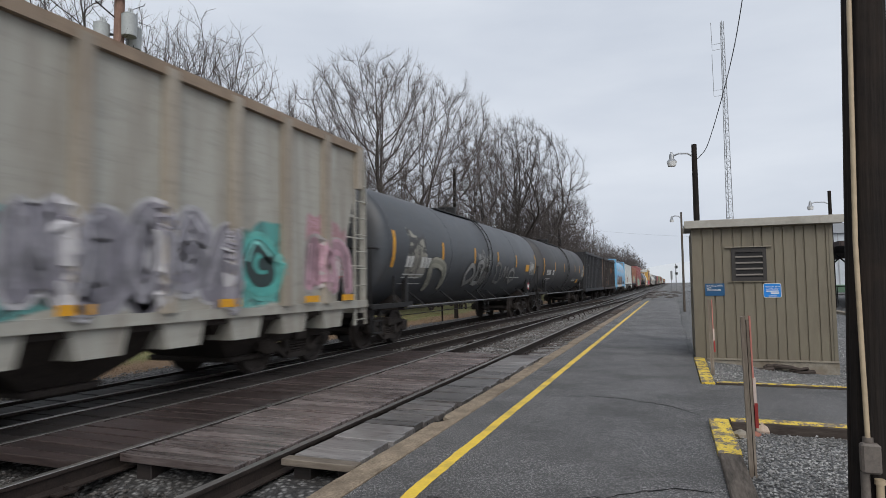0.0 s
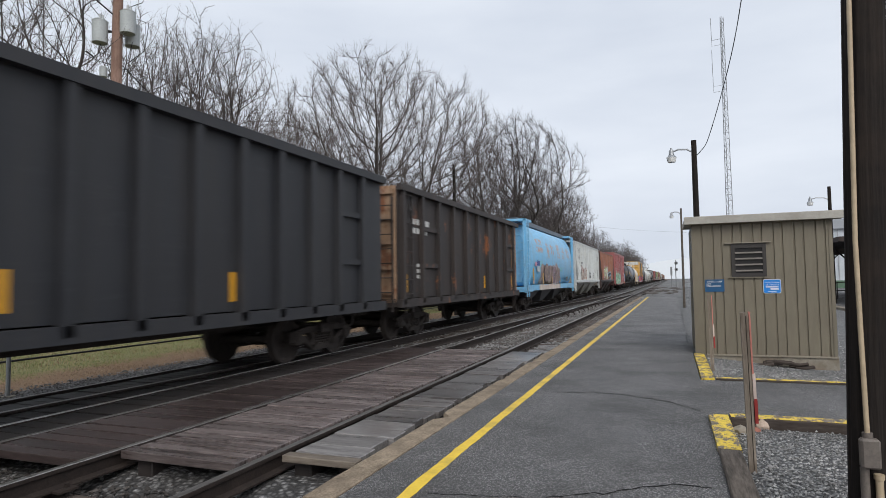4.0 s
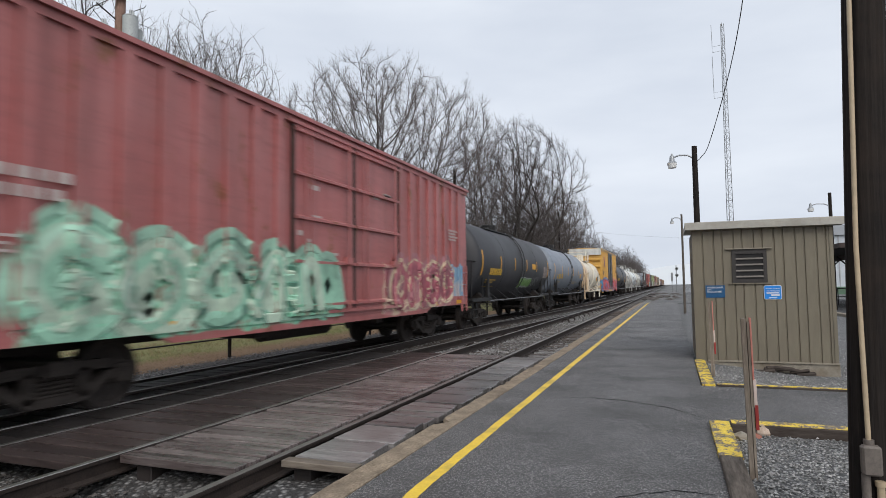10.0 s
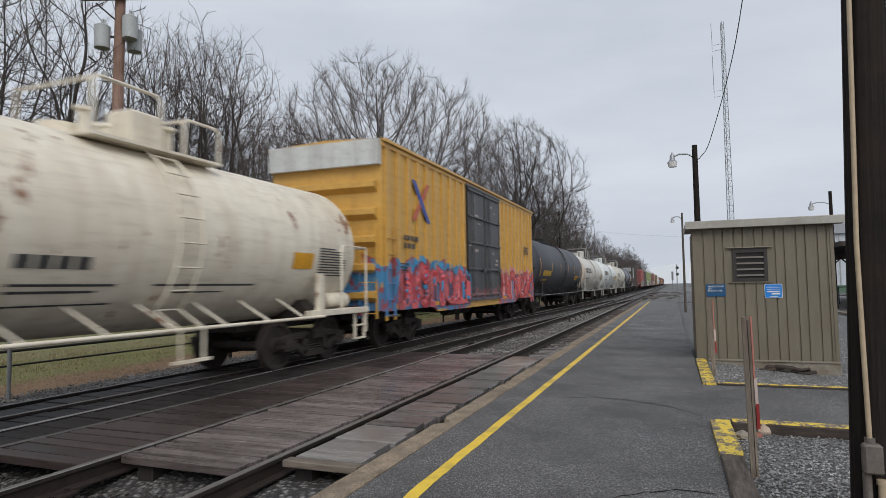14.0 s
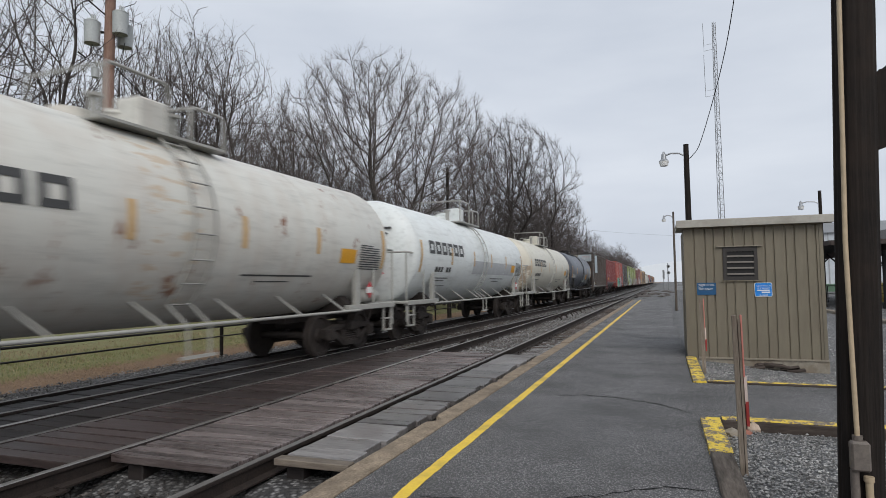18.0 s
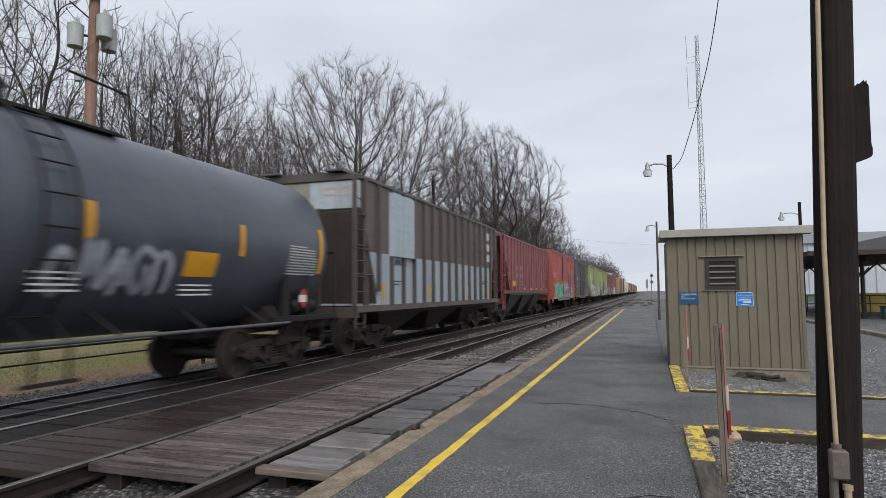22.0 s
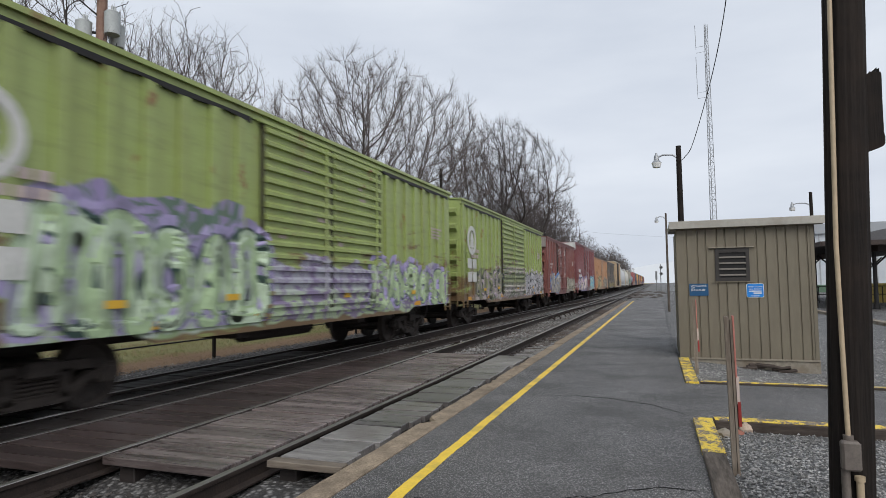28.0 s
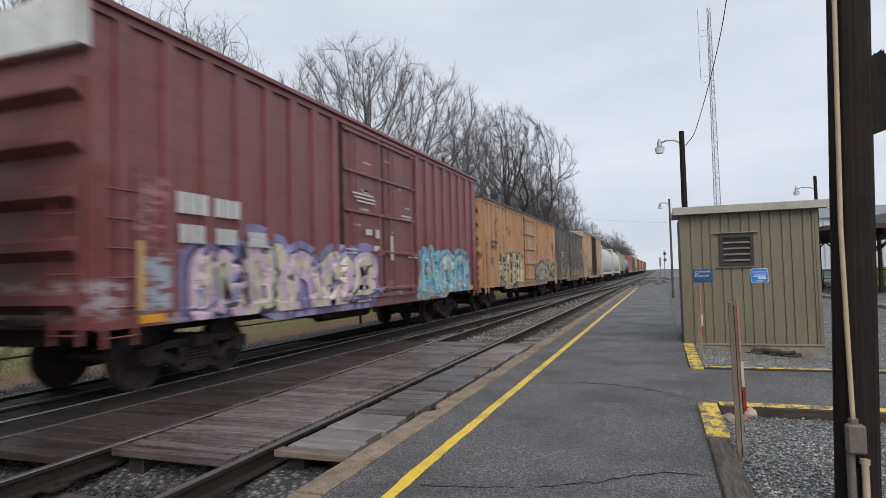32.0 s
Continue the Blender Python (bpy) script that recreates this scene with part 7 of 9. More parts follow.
round_hopper(445.2, 15.5, 4.3, "white bowed-side covered hopper car", WH, WH, trough=GREYDUST)
round_hopper(461.6, 15.0, 4.3, "off-white bowed-side covered hopper car", CREAM2, CREAM2, trough=GREYDUST)
hopper(477.5, 14.5, 4.2, "grey-brown ribbed covered hopper car", GREYHOP, TANCHORD, None, 40)
tank(493.0, 507.0, 1.45, 2.55, "pale blue-grey tank car", painted("pale_slate_tank_paint", (0.22, 0.27, 0.33), 0.5, seed=41), None, None, 41)
boxcar(508.0, 15.5, 4.5, "dull red boxcar far back in the train", RED8, RED8, 1, None, None, 42)
boxcar(524.5, 15.5, 4.5, "dark blue boxcar far back in the train", painted("navy_boxcar_paint", (0.03, 0.05, 0.10), 0.55, seed=43), GREYDUST, 1, None, None, 43)
for i, (pt, lab) in enumerate(((YEL, "yellow boxcar far back in the train"), (SLATE, "slate boxcar far back in the train"), (ORB, "orange boxcar far back in the train"), (OXB, "brown boxcar far back in the train"), (YEL, "yellow boxcar far back in the train"), (SLATE, "slate boxcar far back in the train"), (MARB, "maroon boxcar far back in the train"), (OXB, "brown boxcar far back in the train"))):
    boxcar(541.0 + i * 16.6, 15.5, 4.5, lab, pt, GREYDUST, 1, None, None, 50 + i)
# ---- bare trees along the line ----
def tree_nodes(seed, height, shape, points, stems, rise, limbs):
    """A winter crown that grows node by node into free room inside an egg-shaped space.
    shape = (half width, crown middle, half height, height of the fork), in tree heights; rise: how strongly shoots turn up;
    limbs = (how many main limbs, their tilt from upright in degrees, their length in tree heights)."""
    rs = np.random.RandomState(seed)
    wide, mid, half, fork = shape
    step = 0.021 * height
    ball = rs.normal(size=(points, 3))
    ball /= np.linalg.norm(ball, axis=1)[:, None]
    ball *= (rs.uniform(0, 1, points) ** 0.42)[:, None]
    lump = np.array([1 + 0.22 * noise.noise(Vector(b * 1.7) + Vector((seed * 3.1, 0, 0))) for b in ball])
    free = ball * lump[:, None] * np.array([wide, wide, half]) * height + np.array([0, 0, mid * height])
    free = free[free[:, 2] > fork * height * 0.6]
    pos, parent = [], []
    for s in range(stems):
        spot = np.array([*(rs.uniform(-0.06, 0.06, 2) * height if stems > 1 else (0, 0)), -0.4])
        lean = np.array([*rs.normal(0, 0.05, 2), 1.0])
        last = -1
        for k in range(int((fork * height * rs.uniform(0.85, 1.1) + 0.4) / step) + 2):
            pos.append(spot.copy())
            parent.append(last)
            last = len(pos) - 1
            lean[:2] += rs.normal(0, 0.025, 2)
            spot = spot + lean / np.linalg.norm(lean) * step
    trunk = len(pos)
    forks = [i for i in range(trunk) if i + 1 == trunk or parent[i + 1] < 0]
    count, tilt, reach = limbs
    for k in range(count):
        # main limbs that leave the fork in a fan and bend a little upwards
        last = forks[k % len(forks)] - (rs.randint(0, 4) if k > 2 else 0)
        a, t = 2.4 * k + rs.normal(0, 0.3), radians(tilt * math.sqrt((k + 0.4) / count) * rs.uniform(0.85, 1.15))
        way = np.array([math.cos(a) * math.sin(t), math.sin(a) * math.sin(t), math.cos(t)])
        for j in range(int(reach * height * rs.uniform(0.7, 1.1) / step)):
            way = way + rs.normal(0, 0.055, 3) + np.array([0, 0, 0.018])
            way /= np.linalg.norm(way)
            pos.append(pos[last] + way * step)
            parent.append(last)
            last = len(pos) - 1
    near, who = np.full(len(free), 1e9), np.zeros(len(free), int)
    fresh, kids = list(range(len(pos))), {}
    for turn in range(130):
        block = np.array([pos[i] for i in fresh])
        d = np.linalg.norm(free[:, None] - block[None], axis=2)
        best = d.argmin(1)
        dist = d[np.arange(len(free)), best]
        closer = dist < near
        near[closer], who[closer] = dist[closer], np.array(fresh)[best[closer]]
        keep = near > step * 1.9
        free, near, who = free[keep], near[keep], who[keep]
        if not len(free):
            break
        pull = {}
        for i, p in zip(who, free):
            v = p - pos[i]
            pull.setdefault(int(i), []).append(v / np.linalg.norm(v))
        fresh, stuck = [], []
        for i, vs in pull.items():
            v = np.mean(vs, 0) + np.array([0, 0, rise]) + rs.normal(0, 0.07, 3)
            if parent[i] >= 0:
                old = pos[i] - pos[parent[i]]
                v += 1.35 * old / np.linalg.norm(old)
            v[2] = max(v[2], 0.05)
            q = pos[i] + v / np.linalg.norm(v) * step
            if any(np.linalg.norm(q - pos[c]) < step * 0.35 for c in kids.get(i, ())):
                stuck.append(i)
                continue
            kids.setdefault(i, []).append(len(pos))
            fresh.append(len(pos))
            pos.append(q)
            parent.append(i)
        if stuck:
            keep = ~np.isin(who, stuck)
            free, near, who = free[keep], near[keep], who[keep]
        if not fresh or not len(free):
            break
    return np.array(pos), parent, trunk, rs


def make_tree(seed, height, shape, points, label, stems=1, rise=0.15, twigs=1.6, girth=1.0, limbs=(3, 35, 0.2)):
    pos, parent, trunk, rs = tree_nodes(seed, height, shape, points, stems, rise, limbs)
    n = len(pos)
    area, kids = np.zeros(n), np.zeros(n, int)
    for i in range(n - 1, -1, -1):
        if kids[i] == 0:
            area[i] = 0.0105 ** 2.05
        if parent[i] >= 0:
            area[parent[i]] += area[i]
            kids[parent[i]] += 1
    rad = np.minimum(area ** (1 / 2.05), 0.022 * height) * girth
    ob = thing("tree", label, "tree", "bare trees along the line")

    def mesh(name, pieces, material):
        vs, fs = [], []
        for i in pieces:
            a, b = Vector(pos[parent[i]]), Vector(pos[i])
            ra = min(rad[parent[i]], rad[i] * 1.35)
            m = 3 if ra < 0.035 else 4 if ra < 0.09 else 7
            d = (b - a).normalized()
            u = d.orthogonal().normalized()
            w = d.cross(u)
            k = len(vs)
            for c, r in ((a, ra), (b, rad[i])):
                vs += [c + (u * math.cos(6.2832 * j / m) + w * math.sin(6.2832 * j / m)) * r for j in range(m)]
            fs += [(k + j, k + (j + 1) % m, k + m + (j + 1) % m, k + m + j) for j in range(m)]
        if name == "twig_cloud":
            # short side shoots that taper to a point
            for i in range(n):
                if parent[i] < 0 or rad[i] > 0.055:
                    continue
                along = Vector(pos[i] - pos[parent[i]]).normalized()
                for _ in range(rs.poisson(twigs * (1.7 if kids[i] == 0 else 0.8))):
                    d = (along * rs.uniform(0.5, 1.2) + Vector(rs.normal(0, 0.45, 3)) + Vector((0, 0, 0.5 + rise))).normalized()
                    reach = rs.uniform(0.35, 1.15) * height / 16
                    root = Vector(pos[i])
                    shoots = [(root, d, reach, 0.0085)] + [(root + d * reach * f, (d + Vector(rs.normal(0, 0.5, 3))).normalized(), reach * rs.uniform(0.3, 0.6), 0.006) for f in rs.uniform(0.25, 0.8, rs.randint(1, 3))]
                    for base, way, long, thick in shoots:
                        u = way.orthogonal().normalized() * thick
                        w = way.cross(u)
                        k = len(vs)
                        vs += [base + u, base - u * 0.5 + w * 0.87, base - u * 0.5 - w * 0.87, base + way * long]
                        fs += [(k, k + 1, k + 3), (k + 1, k + 2, k + 3), (k + 2, k, k + 3)]
        me = bpy.data.meshes.new(name)
        me.from_pydata(vs, [], fs)
        me.polygons.foreach_set("use_smooth", [True] * len(fs))
        me.materials.append(material)
        return me
    starts = [i for i in range(trunk) if parent[i] < 0] + [trunk]
    for a, b in zip(starts, starts[1:]):
        part("trunk", mesh("trunk", range(a + 1, b), M_BARK), None, ob)
    part("crown", mesh("crown", [i for i in range(trunk, n) if rad[i] >= 0.03], M_BARK), None, ob, "bare limbs and branches")
    tagged(part("twig_cloud", mesh("twig_cloud", [i for i in range(trunk, n) if rad[i] < 0.03], M_TWIG), None, ob), "fine bare twigs", kind="stuff")
    return ob


DOME, OPEN, SLIM, LOW = (0.46, 0.53, 0.47, 0.10), (0.38, 0.60, 0.41, 0.22), (0.17, 0.60, 0.42, 0.30), (0.62, 0.42, 0.56, 0.04)
TREE_DOME = make_tree(22, 17.0, DOME, 8500, "wide domed bare winter tree with fine dark twigs", 1, 0.11, 4.2, 1.3, (15, 58, 0.42))
TREE_OPEN = [make_tree(20, 16.0, OPEN, 2500, "spreading bare winter tree with forked limbs", 1, 0.05, 3.0, 1.4, (6, 50, 0.36)), make_tree(24, 16.0, (0.36, 0.58, 0.42, 0.16), 2300, "open bare winter tree with crooked limbs", 2, 0.05, 3.0, 1.35, (7, 45, 0.36))]
TREE_TALL = [make_tree(21, 16, SLIM, 950, "tall slender bare tree", 1, 0.05, 0.85, 1.1, (3, 14, 0.36)), make_tree(25, 16, (0.20, 0.62, 0.40, 0.34), 1100, "tall bare tree with upright limbs", 1, 0.04, 0.85, 1.1, (4, 24, 0.32)), make_tree(23, 15, (0.20, 0.58, 0.44, 0.22), 1050, "double-stemmed bare tree with tangled twigs", 2, 0.05, 0.85, 1.1, (4, 22, 0.36)), make_tree(26, 16, (0.27, 0.62, 0.40, 0.28), 1300, "slim bare tree with a light crown", 1, 0.03, 0.85, 1.2, (5, 34, 0.34))]
TREE_FAR = [make_tree(31, 14, OPEN, 620, "bare winter tree in the distance", 1, 0.05, 2.6, 1.2, (4, 40, 0.3)), make_tree(32, 14, (0.24, 0.55, 0.45, 0.2), 520, "slim bare tree in the distance", 2, 0.05, 2.6, 1.2, (4, 26, 0.3))]
TREE_BUSH = [make_tree(41, 6.0, LOW, 900, "bare tangled thicket under the trees", 3, 0.08, 0.8, 1.0, (9, 60, 0.4)), make_tree(42, 7.0, LOW, 900, "leafless brown thicket under the trees", 3, 0.08, 0.8, 1.0, (9, 60, 0.4))]
rng = random.Random(77)


def bearing(deg, far):
    """A place so many degrees to the left of the line's direction."""
    return -far * math.sin(radians(deg)), far * math.cos(radians(deg))


plan = [(TREE_DOME, -17.6, 35.5, 1.0), (TREE_OPEN[0], -15.6, 57.0, 1.12), (TREE_OPEN[1], -14.8, 62.5, 1.22), (TREE_OPEN[1], -19.6, 54.5, 0.60), (TREE_OPEN[0], -17.0, 70, 1.05), (TREE_OPEN[0], -15.0, 80, 0.95), (TREE_OPEN[1], -15.5, 92, 0.95), (TREE_OPEN[0], -20.5, 43, 0.72), (TREE_OPEN[1], -22.5, 33, 0.82)]
# the tall stand beside the transformer pole
for deg, far, s in ((57.2, 41, 1.5), (55.6, 46, 1.45), (53.4, 42, 1.5), (51.4, 48, 1.4), (59.5, 40, 1.5), (49.6, 52, 1.3)):
    plan.append((rng.choice(TREE_TALL[1:]), *bearing(deg, far), s))
# the slimmer stand between it and the domed tree
for k in range(17):
    deg = 47.6 - k * 0.86 + rng.uniform(-0.4, 0.4)
    tall = 1.32 if deg > 38.5 else 0.90
    plan.append((rng.choice(TREE_TALL), *bearing(deg, rng.uniform(45, 55)), tall * rng.uniform(0.9, 1.08)))
for k in range(9):
    plan.append((rng.choice(TREE_TALL), *bearing(60 - k * 3.6 + rng.uniform(-1, 1), rng.uniform(56, 68)), rng.uniform(0.95, 1.25)))
for k in range(12):
    plan.append((rng.choice(TREE_TALL + TREE_FAR), rng.uniform(-30, -21), 46 + k * 4.6 + rng.uniform(-1.5, 1.5), rng.uniform(0.75, 0.95)))
for k in range(46):
    plan.append((rng.choice(TREE_FAR), rng.uniform(-24, -13.6), 72 + k * 5.4 + rng.uniform(-3, 3), rng.uniform(0.85, 1.1)))
for k in range(22):
    plan.append((rng.choice(TREE_FAR), rng.uniform(-58, -40), 26 + k * 8 + rng.uniform(-3, 3), rng.uniform(0.8, 1.0)))
for k in range(24):
    plan.append((rng.choice(TREE_BUSH), *bearing(60 - k * 1.9 + rng.uniform(-1, 1), rng.uniform(42, 56)), rng.uniform(0.7, 1.05)))
for k in range(34):
    plan.append((rng.choice(TREE_BUSH), *bearing(31 - k * 0.6 + rng.uniform(-0.6, 0.6), 44 + k * 1.5 + rng.uniform(-3, 6)), rng.uniform(0.9, 1.4)))
for k in range(12):
    plan.append((rng.choice(TREE_TALL), *bearing(27 - k * 1.25 + rng.uniform(-0.5, 0.5), 56 + k * 2), rng.uniform(0.58, 0.74)))
for k in range(30):
    plan.append((rng.choice(TREE_BUSH), rng.uniform(-19, -13.6), 72 + k * 6.5 + rng.uniform(-2, 2), rng.uniform(1.1, 1.75)))
used = set()
for src, x, y, s in plan:
    m = pose(x, y, -0.5, 0, 0, rng.uniform(0, 360)) @ Matrix.Scale(s, 4)
    ob = src if src.name not in used else copy_thing(src, m)
    used.add(src.name)
    ob.matrix_basis = m


# ---- poles, lamps and wires ----
def lamp_post(x, y, top, arm_x, lamp_z, radius, label, wood, base=-0.2):
    ob = thing("lamp_post", label, "lamp post", "platform lamps")
    ob.location = (x, y, 0)
    part("pole", Geo().rod((0, 0, base), (0, 0, top), radius * 1.15, radius * 0.85, 14), wood, ob)
    part("arm", Geo().pipe([(0, 0, lamp_z), (arm_x * 0.3, 0, lamp_z + 0.14), (arm_x * 0.7, 0, lamp_z + 0.16), (arm_x, 0, lamp_z + 0.08)], 0.028, 6), M_STEEL, ob, "curved steel arm")
    head = part("lamp_head", Geo().rod((arm_x, 0, lamp_z - 0.02), (arm_x, 0, lamp_z + 0.16), 0.09, 0.07, 10).rod((arm_x, 0, lamp_z - 0.10), (arm_x, 0, lamp_z - 0.02), 0.17, 0.10, 12).rod((arm_x, 0, lamp_z + 0.16), (arm_x, 0, lamp_z + 0.24), 0.04, 0.03, 8), M_STEEL, ob)
    f = min(1.0, radius / 0.085)
    head.location, head.scale = (arm_x * (1 - f), 0, lamp_z * (1 - f)), (f, f, f)
    part("lens", Geo().rod((arm_x, 0, lamp_z - 0.26), (arm_x, 0, lamp_z - 0.10), 0.13, 0.17, 12), M_WHITE, head, "clear lamp bowl")
    return ob


lamp_post(0.86, 22.0, 6.18, -0.72, 5.75, 0.10, "black wooden pole with a curved lamp arm", M_POLE)
lamp_post(0.62, 36.0, 5.40, -0.5, 5.05, 0.06, "thin brown wooden lamp pole near the end of the platform", M_TIMBER)
lamp_post(8.4, 39.0, 6.5, -0.95, 5.75, 0.10, "wooden lamp pole beside the depot", M_POLE)

big = thing("utility_pole", "thick tarred wooden utility pole with a tan conduit", "utility pole")
big.location = (1.135, 4.6, 0)
ring = []
for k in range(72):
    a = 2 * math.pi * k / 72
    ring.append((math.cos(a), math.sin(a), 1 - 0.05 * max(0.0, noise.noise(Vector((math.cos(a) * 7, math.sin(a) * 7, 4.0)))) - (0.075 if k in (39, 46, 53, 58, 61, 66) else 0.0)))
levels = [(-0.5 + 10.5 * j / 20) for j in range(21)]
wood = Geo().add([(-0.014 + 0.0294 * (z + 0.5) + u * f * (0.127 - 0.0012 * (z + 0.5)) * (1 + 0.012 * noise.noise(Vector((u * 3, w * 3, z * 1.3)))), w * f * (0.127 - 0.0012 * (z + 0.5)), z) for z in levels for u, w, f in ring],
                 [(j * 72 + k, j * 72 + (k + 1) % 72, j * 72 + 72 + (k + 1) % 72, j * 72 + 72 + k) for j in range(20) for k in range(72)], True)
part("pole", wood, M_POLE, big)
part("conduit", Geo().pipe([(-0.035, -0.135, 0.53), (-0.04, -0.13, 1.1), (-0.043, -0.125, 1.76), (-0.005, -0.12, 3.42), (0.17, -0.10, 9.5)], 0.015, 8), M_CONDUIT, big, "tan plastic conduit")
jb = part("junction_box", Geo().box(-0.085, 0.02, -0.195, -0.125, 0.345, 0.525, 0.012), M_BOX, big, "brown metal junction box")
part("clamp", Geo().rod((-0.035, -0.135, 0.515), (-0.035, -0.135, 0.555), 0.03, n=8), M_BOX, big)
part("riser", Geo().rod((-0.06, -0.14, -0.3), (-0.06, -0.14, 0.345), 0.026, n=8), M_BOX, big)
part("riser", Geo().rod((0.012, -0.15, -0.3), (0.012, -0.15, 0.30), 0.022, n=8).rod((0.012, -0.15, 0.28), (0.012, -0.15, 0.31), 0.03, n=8), M_CONDUIT, big)
part("side_board", Geo().prism([(0.17, 2.37), (0.205, 2.36), (0.276, 2.385), (0.284, 2.40), (0.286, 2.44), (0.280, 2.47), (0.281, 2.66), (0.284, 2.85), (0.279, 2.87), (0.276, 2.845), (0.272, 2.895), (0.266, 2.855), (0.258, 2.90), (0.252, 2.87), (0.240, 2.885), (0.232, 2.868), (0.222, 2.88), (0.205, 2.862), (0.17, 2.87)], "y", -0.03, 0.03), M_POLE, big, "broken dark board")

up = thing("utility_pole", "pale brown wooden utility pole with three grey transformers", "utility pole")
up.location, up.scale = (-29.4, 25.2, -1.66), (1.5, 1.5, 1.5)
part("pole", Geo().rod((0, 0, 0), (0.15, 0, 15.2), 0.24, 0.17, 18), M_POLE_RED, up)
M_CAN = plain("grey_transformer_paint", (0.36, 0.38, 0.38), 0.45)
for u, v, z in ((-0.58, 0.0, 11.3), (0.34, -0.24, 11.74), (0.52, 0.32, 11.46)):
    x, y = 0.12 + 0.65 * u - 0.76 * v, 0.76 * u + 0.65 * v
    c = part("transformer", Geo().rod((x, y, z), (x, y, z + 0.83), 0.27, 0.28, 18).rod((x, y, z + 0.83), (x, y, z + 0.90), 0.29, 0.20, 18), M_CAN, up, "grey transformer can")
    part("bushing", Geo().rod((x, y, z + 0.86), (x, y, z + 1.12), 0.06, 0.04, 8).rod((x + 0.14, y, z + 0.86), (x + 0.14, y, z + 1.06), 0.05, 0.03, 8), M_CAN, c)
    part("bracket", Geo().rod((0.12, 0, z + 0.5), (0.12 + (x - 0.12) * 0.6, y * 0.6, z + 0.5), 0.05, n=5), M_DARK, c)
arm = Geo().box(-1.25, 1.25, -0.09, 0.06, 13.2, 13.34)
arm.v = [(0.12 + 0.65 * a - 0.76 * (b - 0.25), 0.76 * a + 0.65 * (b - 0.25), z + 0.24 * a) for a, b, z in arm.v]
part("crossarm", arm, M_BOX, up)
part("arm_brace", Geo().rod((-0.3, -0.7, 12.95), (0.12, -0.1, 12.4), 0.03, n=5), M_DARK, up)
part("cable_box", Geo().rod((-0.22, -0.30, 10.05), (-0.22, -0.30, 10.4), 0.13, 0.14, 14).rod((-0.22, -0.30, 10.4), (-0.22, -0.30, 10.45), 0.15, 0.08, 14), M_CAN, up, "small grey cable can")
for pts in ([(-0.25, -0.44, 12.3), (-0.55, -0.62, 12.75), (-0.5, -0.7, 13.0)], [(0.45, 0.1, 12.75), (0.75, 0.55, 13.1), (0.6, 0.75, 13.3)], [(0.42, 0.3, 12.5), (0.95, 0.7, 12.3), (0.85, 0.6, 11.2), (0.35, 0.2, 10.6)],
            [(-0.3, -0.4, 11.3), (-0.15, -0.25, 10.9), (0.1, -0.15, 10.75)], [(-0.75, -0.75, 10.9), (-0.4, -0.4, 10.65), (0.1, -0.1, 10.5)], [(0.5, 0.35, 11.5), (0.42, 0.25, 10.9), (0.3, 0.12, 10.2)]):
    part("jumper_wire", Geo().pipe(pts, 0.014, 5), M_DARK, up, "thin black jumper wire")
part("insulator", Geo().rod((-0.62, -0.72, 10.95), (-0.45, -0.5, 10.75), 0.04, 0.03, 8), M_DARK, up)
part("warning_label", Geo().box(0.30, 0.42, -0.07, -0.06, 12.25, 12.4), M_MARK_Y, up, "small yellow warning label")


# ---- boardwalk over the tracks ----
def boards(name, label, spans, material, top=0.0, ragged=0.0):
    """Boards laid across between two rails, each span (y0, y1, width low, width high, left, right)."""
    walkway = tagged(new(name), label, "boardwalk", kind="structure")
    r = random.Random(len(label))
    for y0, y1, wl, wh, left, right in spans:
        y = y0
        while y < y1 - 0.05:
            w = min(r.uniform(wl, wh), y1 - y)
            a, b = left(y), right(y)
            a, b = a + r.uniform(0, 0.012), b - r.uniform(0, 0.012)
            if ragged and r.random() < 0.4:
                b -= r.uniform(0.03, ragged)
            z = top + r.uniform(-0.009, 0.003)
            tilt = r.uniform(-0.005, 0.005)
            g = Geo().box(a, b, y + 0.004, y + w - r.choice((0.006, 0.009, 0.012, 0.028)), z - 0.075, z, 0.006)
            g.v = [(px, py, pz + tilt * (px - a) / (b - a)) for px, py, pz in g.v]
            part("plank", g, material, walkway)
            y += w
    return walkway


boards("boardwalk", "grey weathered boards between the rail and the platform edge", [(4.78, 12.85, 0.24, 0.42, lambda y: R1 + 0.125, lambda y: -2.605)], M_PLANK, 0.0, 0.06)
boards("boardwalk", "brown weathered boards between the rails of the near track", [(4.28, 12.95, 0.16, 0.24, lambda y: L1 + 0.06, lambda y: R1 - 0.125)], M_PLANK_BROWN)
boards("boardwalk", "dark oily boards between the two tracks", [(3.95, 13.1, 0.17, 0.27, lambda y: diverging(y) + 0.05, lambda y: L1 - 0.05)], M_PLANK_DARK)
# these two are coloured near black for the train's shadow as well as oil
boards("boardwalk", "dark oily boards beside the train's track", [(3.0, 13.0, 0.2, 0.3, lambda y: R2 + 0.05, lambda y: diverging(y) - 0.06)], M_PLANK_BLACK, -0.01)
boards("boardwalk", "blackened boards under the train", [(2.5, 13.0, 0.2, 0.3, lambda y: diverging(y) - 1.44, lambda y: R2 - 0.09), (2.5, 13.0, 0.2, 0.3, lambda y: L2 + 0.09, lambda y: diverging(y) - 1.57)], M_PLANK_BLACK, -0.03)

